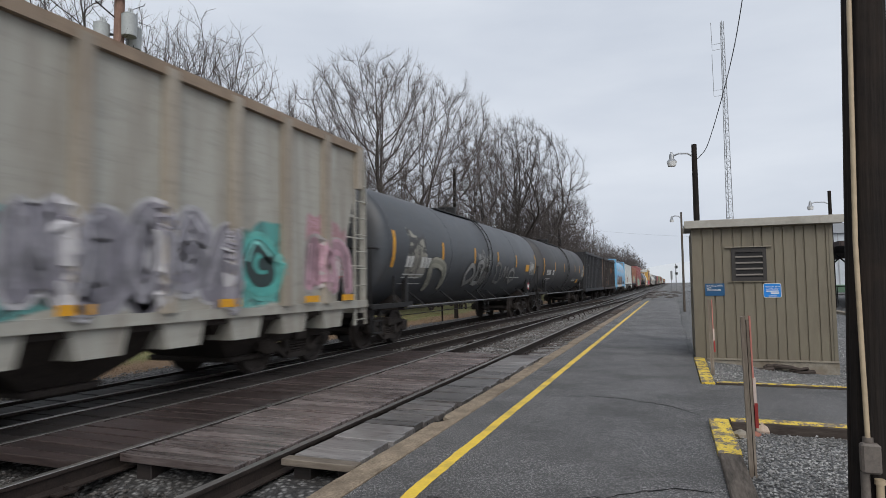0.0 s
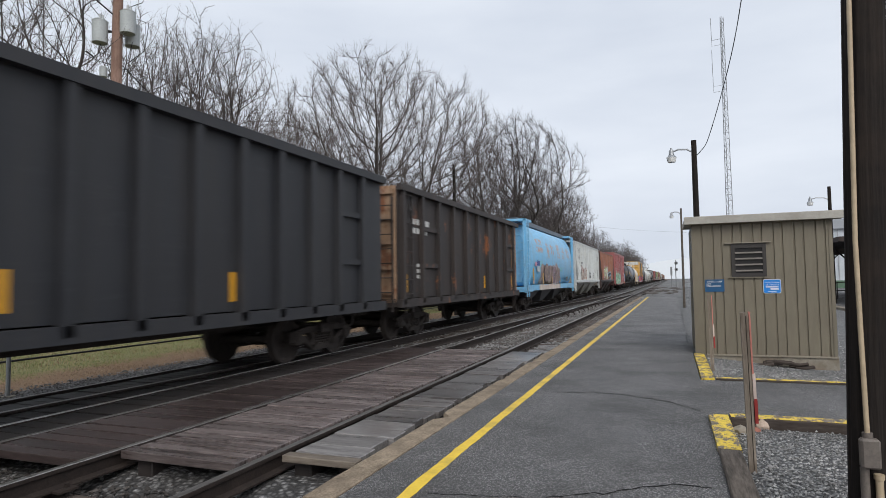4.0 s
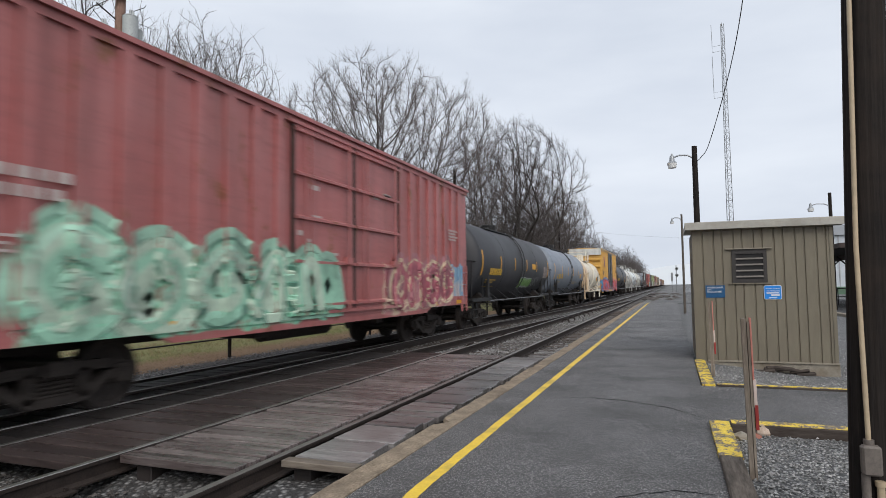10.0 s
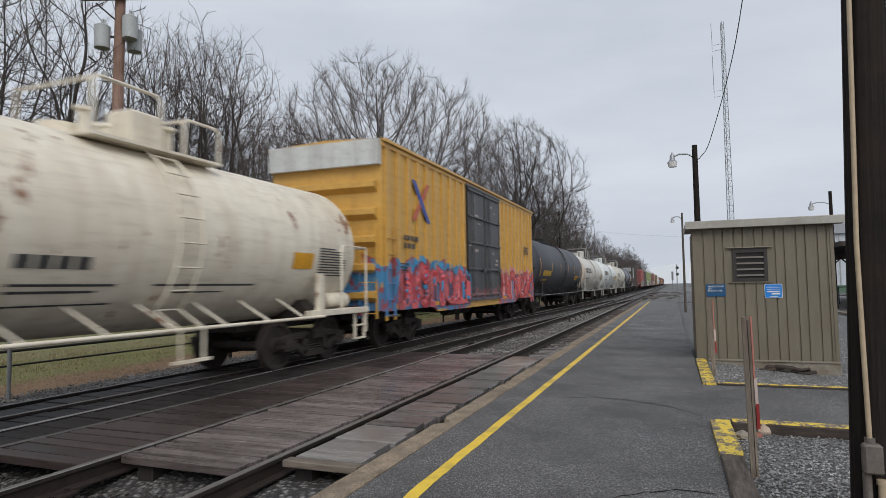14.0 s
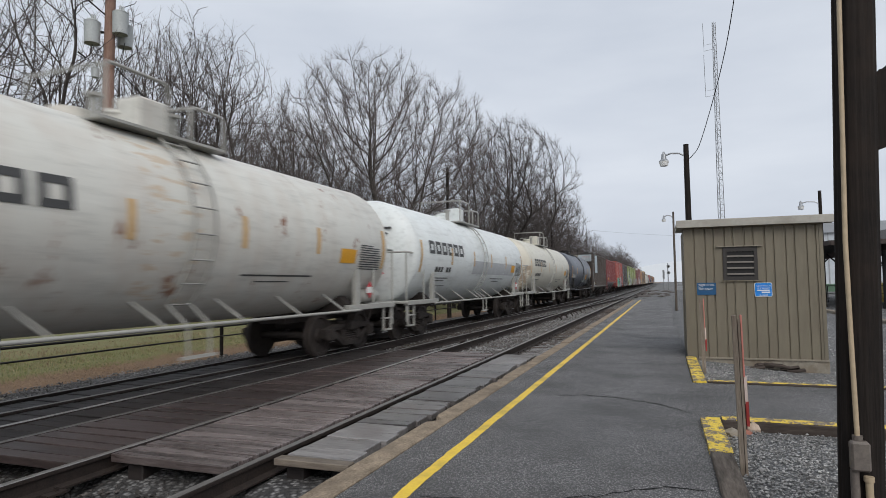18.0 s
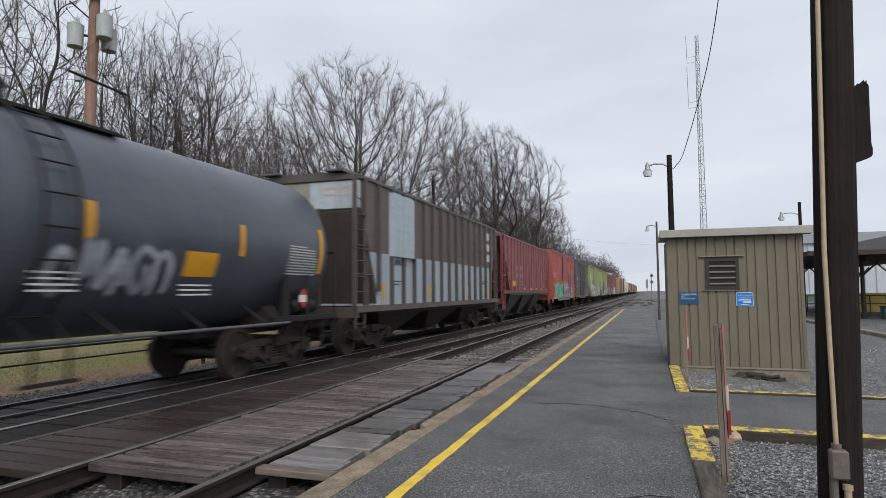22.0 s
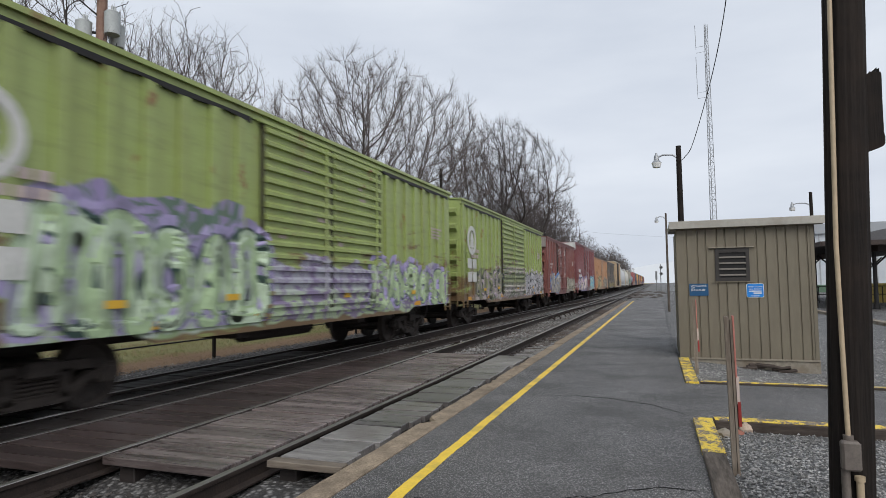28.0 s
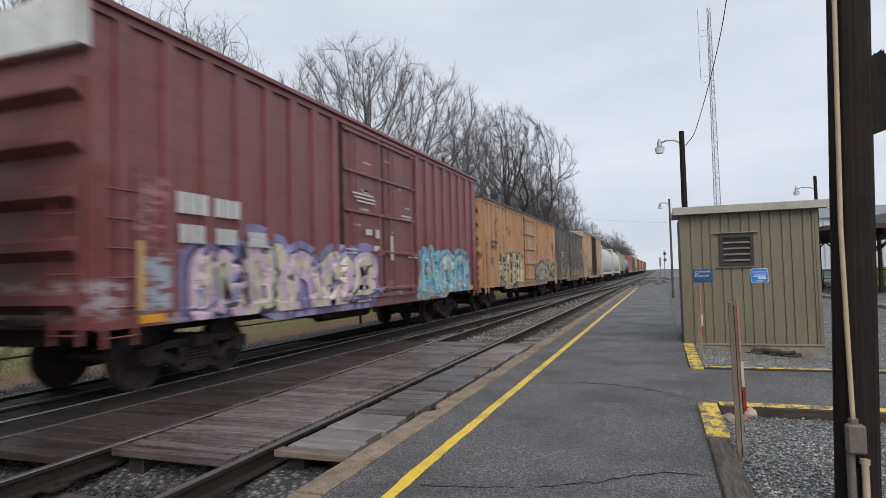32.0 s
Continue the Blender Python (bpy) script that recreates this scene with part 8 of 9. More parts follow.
# added black sheets: deep shade for the flangeways and board gaps
tagged(part("boardwalk_underlay", Geo().box(L1 + 0.07, R1 - 0.07, 4.7, 12.8, -0.16, -0.09).box(R1 + 0.12, -2.56, 4.95, 12.7, -0.16, -0.09).box(-5.85, L1 - 0.12, 4.5, 12.9, -0.16, -0.09), M_PLANK_BLACK), "black sheets that paint the shade in the gaps under the boards", "boardwalk", kind="structure")
for nm, x0, x1, y0 in (("end_board", R1 + 0.10, -2.57, 4.62),):
    tagged(part(nm, Geo().box(x0, x1, y0, y0 + 0.13, -0.062, -0.002, 0.006), M_ENDBOARD), "pale worn end board of the boardwalk", "board", kind="structure")
# timbers that carry the boardwalk's end; black colour gives the shade of the gap
carry = tagged(new("boardwalk_bearer"), "sleepers coloured shade-black under the end of the boardwalk", "sleeper", kind="structure")
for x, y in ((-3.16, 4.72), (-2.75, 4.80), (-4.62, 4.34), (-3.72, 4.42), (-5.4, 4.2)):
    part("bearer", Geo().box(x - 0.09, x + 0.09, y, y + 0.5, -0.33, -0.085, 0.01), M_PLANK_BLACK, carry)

bed = tagged(new("track_bed"), "creosoted sleepers under both tracks", "sleepers", kind="structure")
r5 = random.Random(9)
TIE_A = Geo().box(-1.3, 1.3, -0.115, 0.115, -0.17, 0.0, 0.012).mesh("sleeper")
TIE_A.materials.append(M_TIE)
for k in range(92):
    y = 13.25 + k * 0.53
    for xc in (-4.165, TRACK2):
        t = part("sleeper", TIE_A, None, bed)
        t.matrix_basis = pose(xc + r5.uniform(-0.05, 0.05), y + r5.uniform(-0.03, 0.03), -0.165 + r5.uniform(-0.015, 0.01), 0, 0, r5.uniform(-0.8, 0.8))
for k in range(27):
    for xc in (-4.165, TRACK2):
        t = part("sleeper", TIE_A, None, bed)
        t.matrix_basis = pose(xc, 3.7 - k * 0.55, -0.235, 0, 0, r5.uniform(-1, 1))
CRIB = Geo().box(-0.5, 0.5, -0.042, 0.042, -0.05, 0.0, 0.006).mesh("slat")
CRIB.materials.append(M_PLANK)
crib = tagged(new("timber_cribbing"), "short worn timber slats in the ballast beside the rails", "timber slats", kind="structure")
for x0, x1, y0, count in ((R1 + 0.10, -2.56, 13.1, 20), (L1 + 0.10, L1 + 0.62, 13.15, 15)):
    for k in range(count):
        t = part("slat", CRIB, None, crib)
        short = max(0.0, (k - count * 0.6) * 0.03)
        t.matrix_basis = pose((x0 + x1 - short) / 2, y0 + k * 0.235 + r5.uniform(-0.02, 0.02), -0.148 - 0.002 * k + r5.uniform(-0.006, 0.006), 0, 0, r5.uniform(-3, 3)) @ Matrix.Diagonal((x1 - x0 - short, 1, 1, 1))
PLATE = Geo().box(-0.16, 0.16, -0.09, 0.09, 0, 0.018).box(-0.10, -0.075, -0.05, -0.02, 0.018, 0.05).box(0.075, 0.10, 0.02, 0.05, 0.018, 0.05).mesh("tie_plate")
PLATE.materials.append(M_RAIL)
for k in range(45):
    for x in (R1, L1):
        t = part("tie_plate", PLATE, None, bed)
        t.location = (x, 13.25 + k * 0.53, -0.172)
for k in range(5):
    for x in (R1, L1):
        t = part("tie_plate", PLATE, None, bed)
        t.location = (x, 1.5 + k * 0.55, -0.175)

# hooped rail braces between the crossover and the near track
for k in range(15):
    y = 15.5 + k * 1.75
    x = L1 - 0.16 if diverging(y) < L1 - 0.4 else L1 + 0.35
    pts = [(x - 0.16 * math.cos(a), y + 0.05 * math.sin(a * 2), -0.16 + 0.15 * math.sin(a)) for a in (0, 0.5, 1.05, 1.57, 2.1, 2.64, 3.14)]
    b = tagged(part("rail_brace", Geo().pipe(pts, 0.03, 6), M_RAIL), "rusty hooped steel brace between the rails", "rail brace", "rail braces")


# ---- loose stone ----
def scatter(name, label, regions, material, seed):
    """Broken stones as one mesh: regions of (x0, x1, y0, y1, z, count, small, large)."""
    rs = np.random.RandomState(seed)
    octa = np.array([(1, 0, 0), (-1, 0, 0), (0, 1, 0), (0, -1, 0), (0, 0, 1), (0, 0, -1)], float)
    tri = np.array([(0, 2, 4), (2, 1, 4), (1, 3, 4), (3, 0, 4), (2, 0, 5), (1, 2, 5), (3, 1, 5), (0, 3, 5)])
    allv, allf, base = [], [], 0
    for x0, x1, y0, y1, z, n, s0, s1 in regions:
        c = np.stack([rs.uniform(x0, x1, n), y0 + (y1 - y0) * rs.uniform(0, 1, n) ** 1.5, rs.uniform(-0.01, 0.012, n)], 1)
        c[:, 2] += np.array([z(x) for x in c[:, 0]]) if callable(z) else z
        size = rs.uniform(s0, s1, (n, 1, 1)) * 0.5
        v = octa[None] * (1 + rs.uniform(-0.35, 0.35, (n, 6, 3))) + rs.uniform(-0.3, 0.3, (n, 6, 3))
        a = rs.uniform(0, 6.283, n)
        rot = np.stack([np.stack([np.cos(a), -np.sin(a)], -1), np.stack([np.sin(a), np.cos(a)], -1)], 1)
        v[:, :, :2] = np.einsum("nij,nkj->nki", rot, v[:, :, :2])
        v = v * size * np.array([1, 1, 0.75]) + c[:, None]
        allv.append(v.reshape(-1, 3))
        allf.append((tri[None] + base + 6 * np.arange(n)[:, None, None]).reshape(-1, 3))
        base += 6 * n
    me = bpy.data.meshes.new(name)
    me.from_pydata(np.concatenate(allv).tolist(), [], np.concatenate(allf).tolist())
    me.materials.append(material)
    return tagged(new(name, me), label, "stones", kind="stuff")


def grass_blades(name, label, regions, material, seed):
    """Short blades and dead leaves as one mesh: regions of (x0, x1, y0, y1, count, height)."""
    rs = np.random.RandomState(seed)
    vs, fs = [], []
    for x0, x1, y0, y1, n, h in regions:
        for x, y, a, k, lean in zip(rs.uniform(x0, x1, n), y0 + (y1 - y0) * rs.uniform(0, 1, n) ** 1.4, rs.uniform(0, 6.28, n), rs.uniform(0.5, 1.3, n), rs.uniform(-0.8, 0.8, n)):
            z = ground_height(x, y) - 0.01
            dx, dy = 0.012 * math.cos(a), 0.012 * math.sin(a)
            m = len(vs)
            vs += [(x - dx, y - dy, z), (x + dx, y + dy, z), (x + lean * h * k * math.sin(a), y + lean * h * k * math.cos(a), z + h * k)]
            fs.append((m, m + 1, m + 2))
    me = bpy.data.meshes.new(name)
    me.from_pydata(vs, [], fs)
    me.materials.append(material)
    return tagged(new(name, me), label, "grass", kind="stuff")


def blade_paint(name, stops, green=None):
    mat, nt, links, bsdf = nodes_of(name)
    col = ramp_node(nt, links, nt.new("ShaderNodeNewGeometry").outputs["Random Per Island"], stops)
    patch = noise_node(nt, links, nt.new("ShaderNodeTexCoord").outputs["Object"], 0.7, 4, 0.6)
    col = mix_node(nt, links, ramp_node(nt, links, patch, [(0.45, 0.0), (0.6, 0.75)]), col, green or stops[1][1])
    links.new(col, bsdf.inputs["Base Color"])
    bsdf.inputs["Roughness"].default_value = 0.9
    return mat


grass_blades("grass", "short yellow-green winter grass on the verge", [(-14.8, -13.5, 4, 34, 7000, 0.05), (-18, -14.2, 6, 40, 22000, 0.07)], blade_paint("grass_blades", [(0.0, (0.070, 0.080, 0.028)), (0.5, (0.175, 0.175, 0.07)), (1.0, (0.33, 0.28, 0.15))], (0.14, 0.17, 0.055)), 5)
grass_blades("leaf_litter", "brown dead leaves and stalks beside the ballast", [(-14.2, -10.9, 4, 36, 34000, 0.03), (-20, -15, 6, 40, 12000, 0.07)], blade_paint("dead_leaves", [(0.0, (0.05, 0.032, 0.02)), (0.6, (0.20, 0.13, 0.075)), (1.0, (0.42, 0.31, 0.20))]), 6)
scatter("ballast_stones", "loose grey ballast stones around the rails", [
    (L1 + 0.08, R1 - 0.08, 13.0, 40, -0.175, 8000, 0.035, 0.075), (R1 + 0.08, -2.55, 12.9, 34, -0.185, 2600, 0.03, 0.065),
    (-5.9, L1 - 0.08, 13.1, 30, -0.18, 2600, 0.035, 0.07), (-6.95, -6.0, 13.0, 44, -0.18, 2400, 0.035, 0.07), (-8.4, -7.1, 13, 40, -0.18, 2000, 0.035, 0.07),
    (-9.3, -8.62, 3.5, 34, -0.20, 3600, 0.03, 0.07), (-10.1, -9.3, 3.5, 30, -0.25, 3600, 0.025, 0.06), (-11.2, -10.0, 3.5, 28, -0.30, 4200, 0.02, 0.055), (-5.5, -2.5, 40, 75, -0.17, 2500, 0.05, 0.09)], M_STONE, 1)
scatter("pit_stones", "dark stones under the end of the boardwalk", [(-6.6, -2.6, 2.0, 4.9, -0.27, 3400, 0.03, 0.07)], M_STONE_DARK, 3)
scatter("yard_gravel", "loose grey gravel around the shed and the poles", [
    (0.56, 2.6, 3.6, 7.12, -0.055, 11000, 0.012, 0.030), (0.6, 3.4, 10.05, 13.3, lambda x: -0.112 - gravel_drop(x), 8000, 0.015, 0.035), (2.95, 7.5, 10.1, 24, lambda x: -0.112 - gravel_drop(x), 9000, 0.02, 0.045)], M_YARD, 2)


# ---- cracks in the asphalt ----
def crack(points, width, seed):
    r = random.Random(seed)
    vs, fs = [], []
    line = []
    for (x0, y0), (x1, y1) in zip(points, points[1:]):
        n = max(2, int(math.hypot(x1 - x0, y1 - y0) / 0.06))
        line += [(x0 + (x1 - x0) * i / n + r.gauss(0, 0.010), y0 + (y1 - y0) * i / n + r.gauss(0, 0.016)) for i in range(n)]
    for x, y in line:
        w = width * r.uniform(0.3, 1.3)
        vs += [(x, y - w, 0.003), (x, y + w, 0.003)]
    fs = [(2 * i, 2 * i + 1, 2 * i + 3, 2 * i + 2) for i in range(len(line) - 1)]
    me = bpy.data.meshes.new("asphalt_crack")
    me.from_pydata(vs, [], fs)
    me.materials.append(M_CRACK)
    return tagged(new("asphalt_crack", me), "thin black crack in the platform asphalt", "crack", "cracks in the asphalt", "structure")


for pts, w, sd in (([(-1.55, 8.3), (-1.1, 8.42), (-0.67, 8.37), (-0.11, 8.08), (0.30, 7.56)], 0.014, 1), ([(-0.9, 4.3), (-0.5, 4.53), (-0.01, 4.87), (0.30, 4.9)], 0.010, 2), ([(-1.7, 4.1), (-0.9, 4.3)], 0.006, 3),
                   ([(-2.2, 11.2), (-1.2, 11.7), (-0.2, 12.0)], 0.008, 4), ([(-2.2, 14.6), (-0.9, 14.9), (0.3, 14.8)], 0.012, 5), ([(-2.2, 18.4), (-0.6, 18.2), (0.33, 18.5)], 0.014, 6), ([(-2.2, 24.4), (0.33, 24.2)], 0.018, 7),
                   ([(-2.2, 31), (0.33, 31.3)], 0.02, 8), ([(1.15, 8.9), (1.22, 8.6), (1.18, 8.3), (1.3, 8.1)], 0.006, 9), ([(0.34, 13.4), (0.30, 16), (0.35, 19), (0.3, 24), (0.36, 30), (0.3, 40)], 0.03, 10)):
    crack(pts, w, sd)


# ---- signs on the shed ----
def words(text, x, z, size, parent, material, y):
    cu = bpy.data.curves.new("sign_text", "FONT")
    cu.body, cu.size, cu.extrude = text, size, 0.001
    tmp = new("sign_text", cu)
    bpy.context.view_layer.update()
    me = bpy.data.meshes.new_from_object(tmp.evaluated_get(bpy.context.evaluated_depsgraph_get()))
    bpy.data.objects.remove(tmp)
    me.materials.clear()
    me.materials.append(material)
    ob = new("sign_text", me)
    ob.parent = parent
    ob.matrix_basis = pose(x, y, z, 90, 0, 0)
    return ob


def round_plate(x0, x1, z0, z1, y0, y1, r):
    pts = []
    for cx, cz, a0 in ((x1 - r, z1 - r, 0), (x0 + r, z1 - r, 90), (x0 + r, z0 + r, 180), (x1 - r, z0 + r, 270)):
        pts += [(cx + r * math.cos(radians(a0 + k * 22.5)), cz + r * math.sin(radians(a0 + k * 22.5))) for k in range(5)]
    return Geo().prism(pts, "y", y0, y1)


s1 = tagged(part("sign", round_plate(0.63, 0.985, 1.24, 1.485, SY0 - 0.012, SY0 - 0.004, 0.01), M_BLUE_SIGN), "dark blue enclosure sign with small white words", "sign", "signs on the shed")
for i, ln in enumerate(("WHEELCHAIR", "LIFT", "ENCLOSURE")):
    words(ln, 0.66, 1.425 - i * 0.042, 0.047, s1, M_WHITE, SY0 - 0.015)
s2 = tagged(part("sign", round_plate(1.675, 1.985, 1.20, 1.475, SY0 - 0.012, SY0 - 0.004, 0.03), M_WHITE), "bright blue emergency sign with a white border", "sign", "signs on the shed")
part("face", round_plate(1.684, 1.976, 1.209, 1.466, SY0 - 0.015, SY0 - 0.0125, 0.026), M_BLUE_SIGN2, s2)
for i, ln in enumerate(("REPORT PROBLEM", "OR EMERGENCY")):
    words(ln, 1.71 + 0.012 * i, 1.40 - i * 0.045, 0.0305, s2, M_WHITE, SY0 - 0.018)
part("text_bar", Geo().box(1.72, 1.94, SY0 - 0.018, SY0 - 0.0155, 1.315, 1.335), M_WHITE, s2)
part("text_bar", Geo().box(1.80, 1.945, SY0 - 0.018, SY0 - 0.0155, 1.27, 1.298), M_WHITE, s2)
part("text_bar", Geo().box(1.76, 1.90, SY0 - 0.018, SY0 - 0.0155, 1.225, 1.237), M_WHITE, s2)


# ---- barrier posts ----
def barrier_post(x, y, top, label, lean):
    ob = thing("barrier_post", label, "post", "wooden posts by the path")
    ob.matrix_basis = pose(x, y, 0, lean[0], lean[1], 0)
    part("post", Geo().prism([(-0.036, -0.04), (-0.002, -0.043), (0.0, 0.04), (-0.034, 0.043)], "z", -0.45, top), M_POST, ob)
    part("post", Geo().prism([(0.004, -0.036), (0.022, -0.038), (0.024, 0.04), (0.006, 0.041)], "z", -0.45, top - 0.03), M_POST, ob)
    arm = part("folded_arm", Geo().box(0.026, 0.038, -0.03, 0.035, top - 0.56, top + 0.004), plain("pale_pink_board", (0.55, 0.20, 0.16), 0.6), ob, "red and white board hanging on the post")
    part("white_band", Geo().box(0.027, 0.050, -0.032, 0.036, top - 0.72, top - 0.5), plain("dirty_white_board", (0.62, 0.50, 0.44), 0.6), arm)
    part("red_end", Geo().box(0.030, 0.054, -0.033, 0.037, top - 0.90, top - 0.70), plain("dark_red_board", (0.30, 0.03, 0.025), 0.6), arm)
    return ob


barrier_post(0.575, 5.58, 1.235, "grey wooden post with a folded red and white board", (0.6, -0.9))
barrier_post(0.62, 11.5, 1.21, "thin wooden post beside the shed with a red board", (0, -0.6))


def rock(name, label, x, y, z, s, material, seed, category="stone"):
    bm = bmesh.new()
    bmesh.ops.create_icosphere(bm, subdivisions=2, radius=1)
    r = random.Random(seed)
    off = Vector((r.uniform(0, 50), 0, 0))
    for v in bm.verts:
        k = 1 + 0.35 * noise.noise(v.co * 1.2 + off)
        v.co = Vector((v.co.x * s[0], v.co.y * s[1], v.co.z * s[2])) * k
    me = bpy.data.meshes.new(name)
    bm.to_mesh(me)
    bm.free()
    ob = part(name, me, material)
    ob.location = (x, y, z)
    return tagged(ob, label, category, "stones by the posts")


M_PALE_ROCK = surface("pale_sandstone", (0.30, 0.22, 0.16), (0.55, 0.44, 0.36), 9, 0.9, bump=0.006)
rock("rock", "pale sandstone lump by the post", 0.83, 7.18, -0.03, (0.085, 0.08, 0.085), M_PALE_ROCK, 3)
rock("rock", "broken red brick piece by the post", 0.73, 7.05, -0.07, (0.08, 0.06, 0.055), plain("brick_red", (0.26, 0.11, 0.08), 0.85), 4)
rock("rock", "grey stone beside the timber", 0.60, 6.92, -0.05, (0.09, 0.10, 0.06), M_CONC, 5)
rock("rock", "dark stone at the post's foot", 0.72, 5.75, -0.08, (0.05, 0.04, 0.035), M_STONE, 6)
wreck = thing("scrap_wood", "rotten dark scrap wood against the shed's base", "scrap wood")
r7 = random.Random(3)
for k in range(9):
    x, z = 1.55 + 0.09 * k + r7.uniform(-0.03, 0.03), -0.20 + 0.10 * math.sin(math.pi * k / 8)
    g = Geo().box(-0.16, 0.16, -0.05, 0.05, -0.025, 0.025, 0.008)
    p = part("fragment", g, M_TIE, wreck)
    p.matrix_basis = pose(x, 13.13 + r7.uniform(-0.06, 0.06), z, r7.uniform(-20, 20), r7.uniform(-18, 18), r7.uniform(-25, 25))

# ---- fence behind the tracks ----
fence = thing("fence", "low fence of dark posts and two black rails on the grass", "fence")
for k in range(14):
    y = 5.4 + k * 8.4
    part("post", Geo().box(-11.66, -11.58, y - 0.04, y + 0.04, -0.9, 0.46, 0.01), M_POLE, fence)
for z in (0.44, 0.17):
    part("rail", Geo().rod((-11.55, 0, z), (-11.55, 122, z), 0.028 if z > 0.3 else 0.02, n=6), M_DARK, fence)
pipe = thing("pipe_post", "thin galvanised pipe post on a round foot", "post")
pipe.location = (-10.55, 7.05, -0.36)
part("pipe", Geo().rod((0, 0, 0), (0, 0, 1.3), 0.035, n=10), M_STEEL, pipe)
part("foot", Geo().rod((0, 0, 0), (0, 0, 0.07), 0.13, 0.11, 14), M_CONC, pipe)

# yard lamps behind the train
for x, y, top, ax in ((-12.2, 34.5, 8.6, 2.2), (-12.2, 71.0, 10.0, -2.2)):
    ob = thing("yard_lamp", "slim dark yard lamp pole with a long arm", "lamp post", "yard lamps")
    ob.location = (x, y, -0.5)
    part("pole", Geo().rod((0, 0, 0), (0, 0, top + 0.5), 0.13, 0.09, 12), M_POLE, ob)
    part("arm", Geo().pipe([(0, 0, top - 0.9), (0.1, ax * 0.35, top - 0.25), (0.1, ax * 0.7, top - 0.1), (0.1, ax, top - 0.2)], 0.045, 6), M_GALVDULL, ob)
    part("lamp_head", Geo().rod((0.1, ax, top - 0.42), (0.1, ax, top - 0.15), 0.2, 0.10, 12), M_STEEL, ob)


# ---- mast, signal, wires ----
mast = thing("radio_mast", "tall grey steel lattice radio mast with side aerials", "radio mast")
mast.location = (8.5, 100, -0.2)
for a in (0.3, 2.39, 4.49):
    part("leg", Geo().rod((0.62 * math.cos(a), 0.62 * math.sin(a), 0), (0.26 * math.cos(a), 0.26 * math.sin(a), 41.6), 0.05, 0.04, 5), M_GALVDULL, mast)
lat = Geo()
for k in range(44):
    z0, z1 = k * 0.945, (k + 1) * 0.945
    for a, b in ((0.3, 2.39), (2.39, 4.49), (4.49, 0.3)):
        ra, rb = 0.62 - 0.36 * z0 / 41.6, 0.62 - 0.36 * z1 / 41.6
        lat.rod((ra * math.cos(a), ra * math.sin(a), z0), (rb * math.cos(b), rb * math.sin(b), z1), 0.022, n=3, caps=False)
        lat.rod((ra * math.cos(a), ra * math.sin(a), z0), (ra * math.cos(b), ra * math.sin(b), z0), 0.022, n=3, caps=False)
tagged(part("bracing", lat, M_GALVDULL, mast), kind="stuff")
for z in (31.0, 38.2):
    part("aerial", Geo().pipe([(-0.3, 0, z), (-1.5, 0, z - 0.1), (-1.55, 0, z + 5.6 if z < 35 else z + 3.4)], 0.035, 4).pipe([(-0.3, 0, z - 0.9), (-1.5, 0, z - 1.0), (-1.5, 0, z)], 0.03, 4), M_GALVDULL, mast)

sig = thing("railway_signal", "grey railway signal mast with round heads greyed for haze and black hoods", "signal")
sig.location = (0.8, 120, -0.3)
part("mast", Geo().rod((0, 0, 0), (0, 0, 5.2), 0.09, 0.07, 10), M_GALVDULL, sig)
# distance haze is put into the heads' colour: grey steel, not black
for z in (4.6, 3.4):
    h = part("signal_head", Geo().rod((0.1, -0.1, z), (0.1, -0.2, z), 0.30, 0.30, 18), M_GALVDULL, sig)
    part("hood", Geo().rod((0.1, -0.2, z), (0.1, -0.45, z), 0.12, 0.14, 10), M_DARK, h)
part("side_head", Geo().box(-0.95, -0.6, -0.2, 0.1, 2.3, 3.9, 0.03).rod((-0.78, 0, 0), (-0.78, 0, 2.3), 0.06, n=8), M_GALVDULL, sig)
part("relay_box", Geo().box(1.2, 2.6, -0.4, 0.4, 0, 0.9, 0.03), M_STEEL, sig)


def wire(name, label, pts, r):
    """A hanging wire through a few points, smoothed."""
    out = []
    for i in range(len(pts) - 1):
        p0, p1, p2, p3 = (Vector(pts[max(0, min(len(pts) - 1, i + k))]) for k in (-1, 0, 1, 2))
        for s in range(8):
            t = s / 8
            out.append(0.5 * ((2 * p1) + (p2 - p0) * t + (2 * p0 - 5 * p1 + 4 * p2 - p3) * t * t + (3 * p1 - p0 - 3 * p2 + p3) * t ** 3))
    out.append(Vector(pts[-1]))
    return tagged(part(name, Geo().pipe(out, r, 4), M_DARK), label, "cable")


wire("cable", "black twisted cable from the lamp pole up to the thick pole", [(0.92, 21.95, 5.66), (1.02, 21.4, 5.66), (1.24, 20.5, 5.92), (1.55, 17, 6.91), (1.62, 14, 7.60), (1.55, 10, 8.6), (1.40, 4.7, 9.9)], 0.012)
wire("cable", "black service cable from the transformer pole into the trees", [(-29.1, 25.1, 14.4), (-29.1, 27.9, 12.9), (-29.1, 33.8, 10.0), (-29.1, 41.5, 6.2)], 0.03)
wire("cable", "thin overhead line across the tracks", [(-19.5, 70, 9.5), (-8, 92, 9.0), (3, 112, 9.3)], 0.010)
# ---- the depot beyond the gravel yard ----
tagged(part("depot_platform", Geo().box(7.72, 40, 22.5, 70, -0.6, -0.02), M_ASPHALT), "grey asphalt platform of the depot", "platform", kind="structure")
edge = tagged(new("depot_kerb"), "pale concrete kerb blocks along the depot platform", "kerb", kind="structure")
for k in range(22):
    part("kerb_block", Geo().box(7.45, 7.715, 22.5 + k * 1.3, 22.5 + (k + 1) * 1.3 - 0.03, -0.6, 0.02, 0.02), M_CONC, edge)
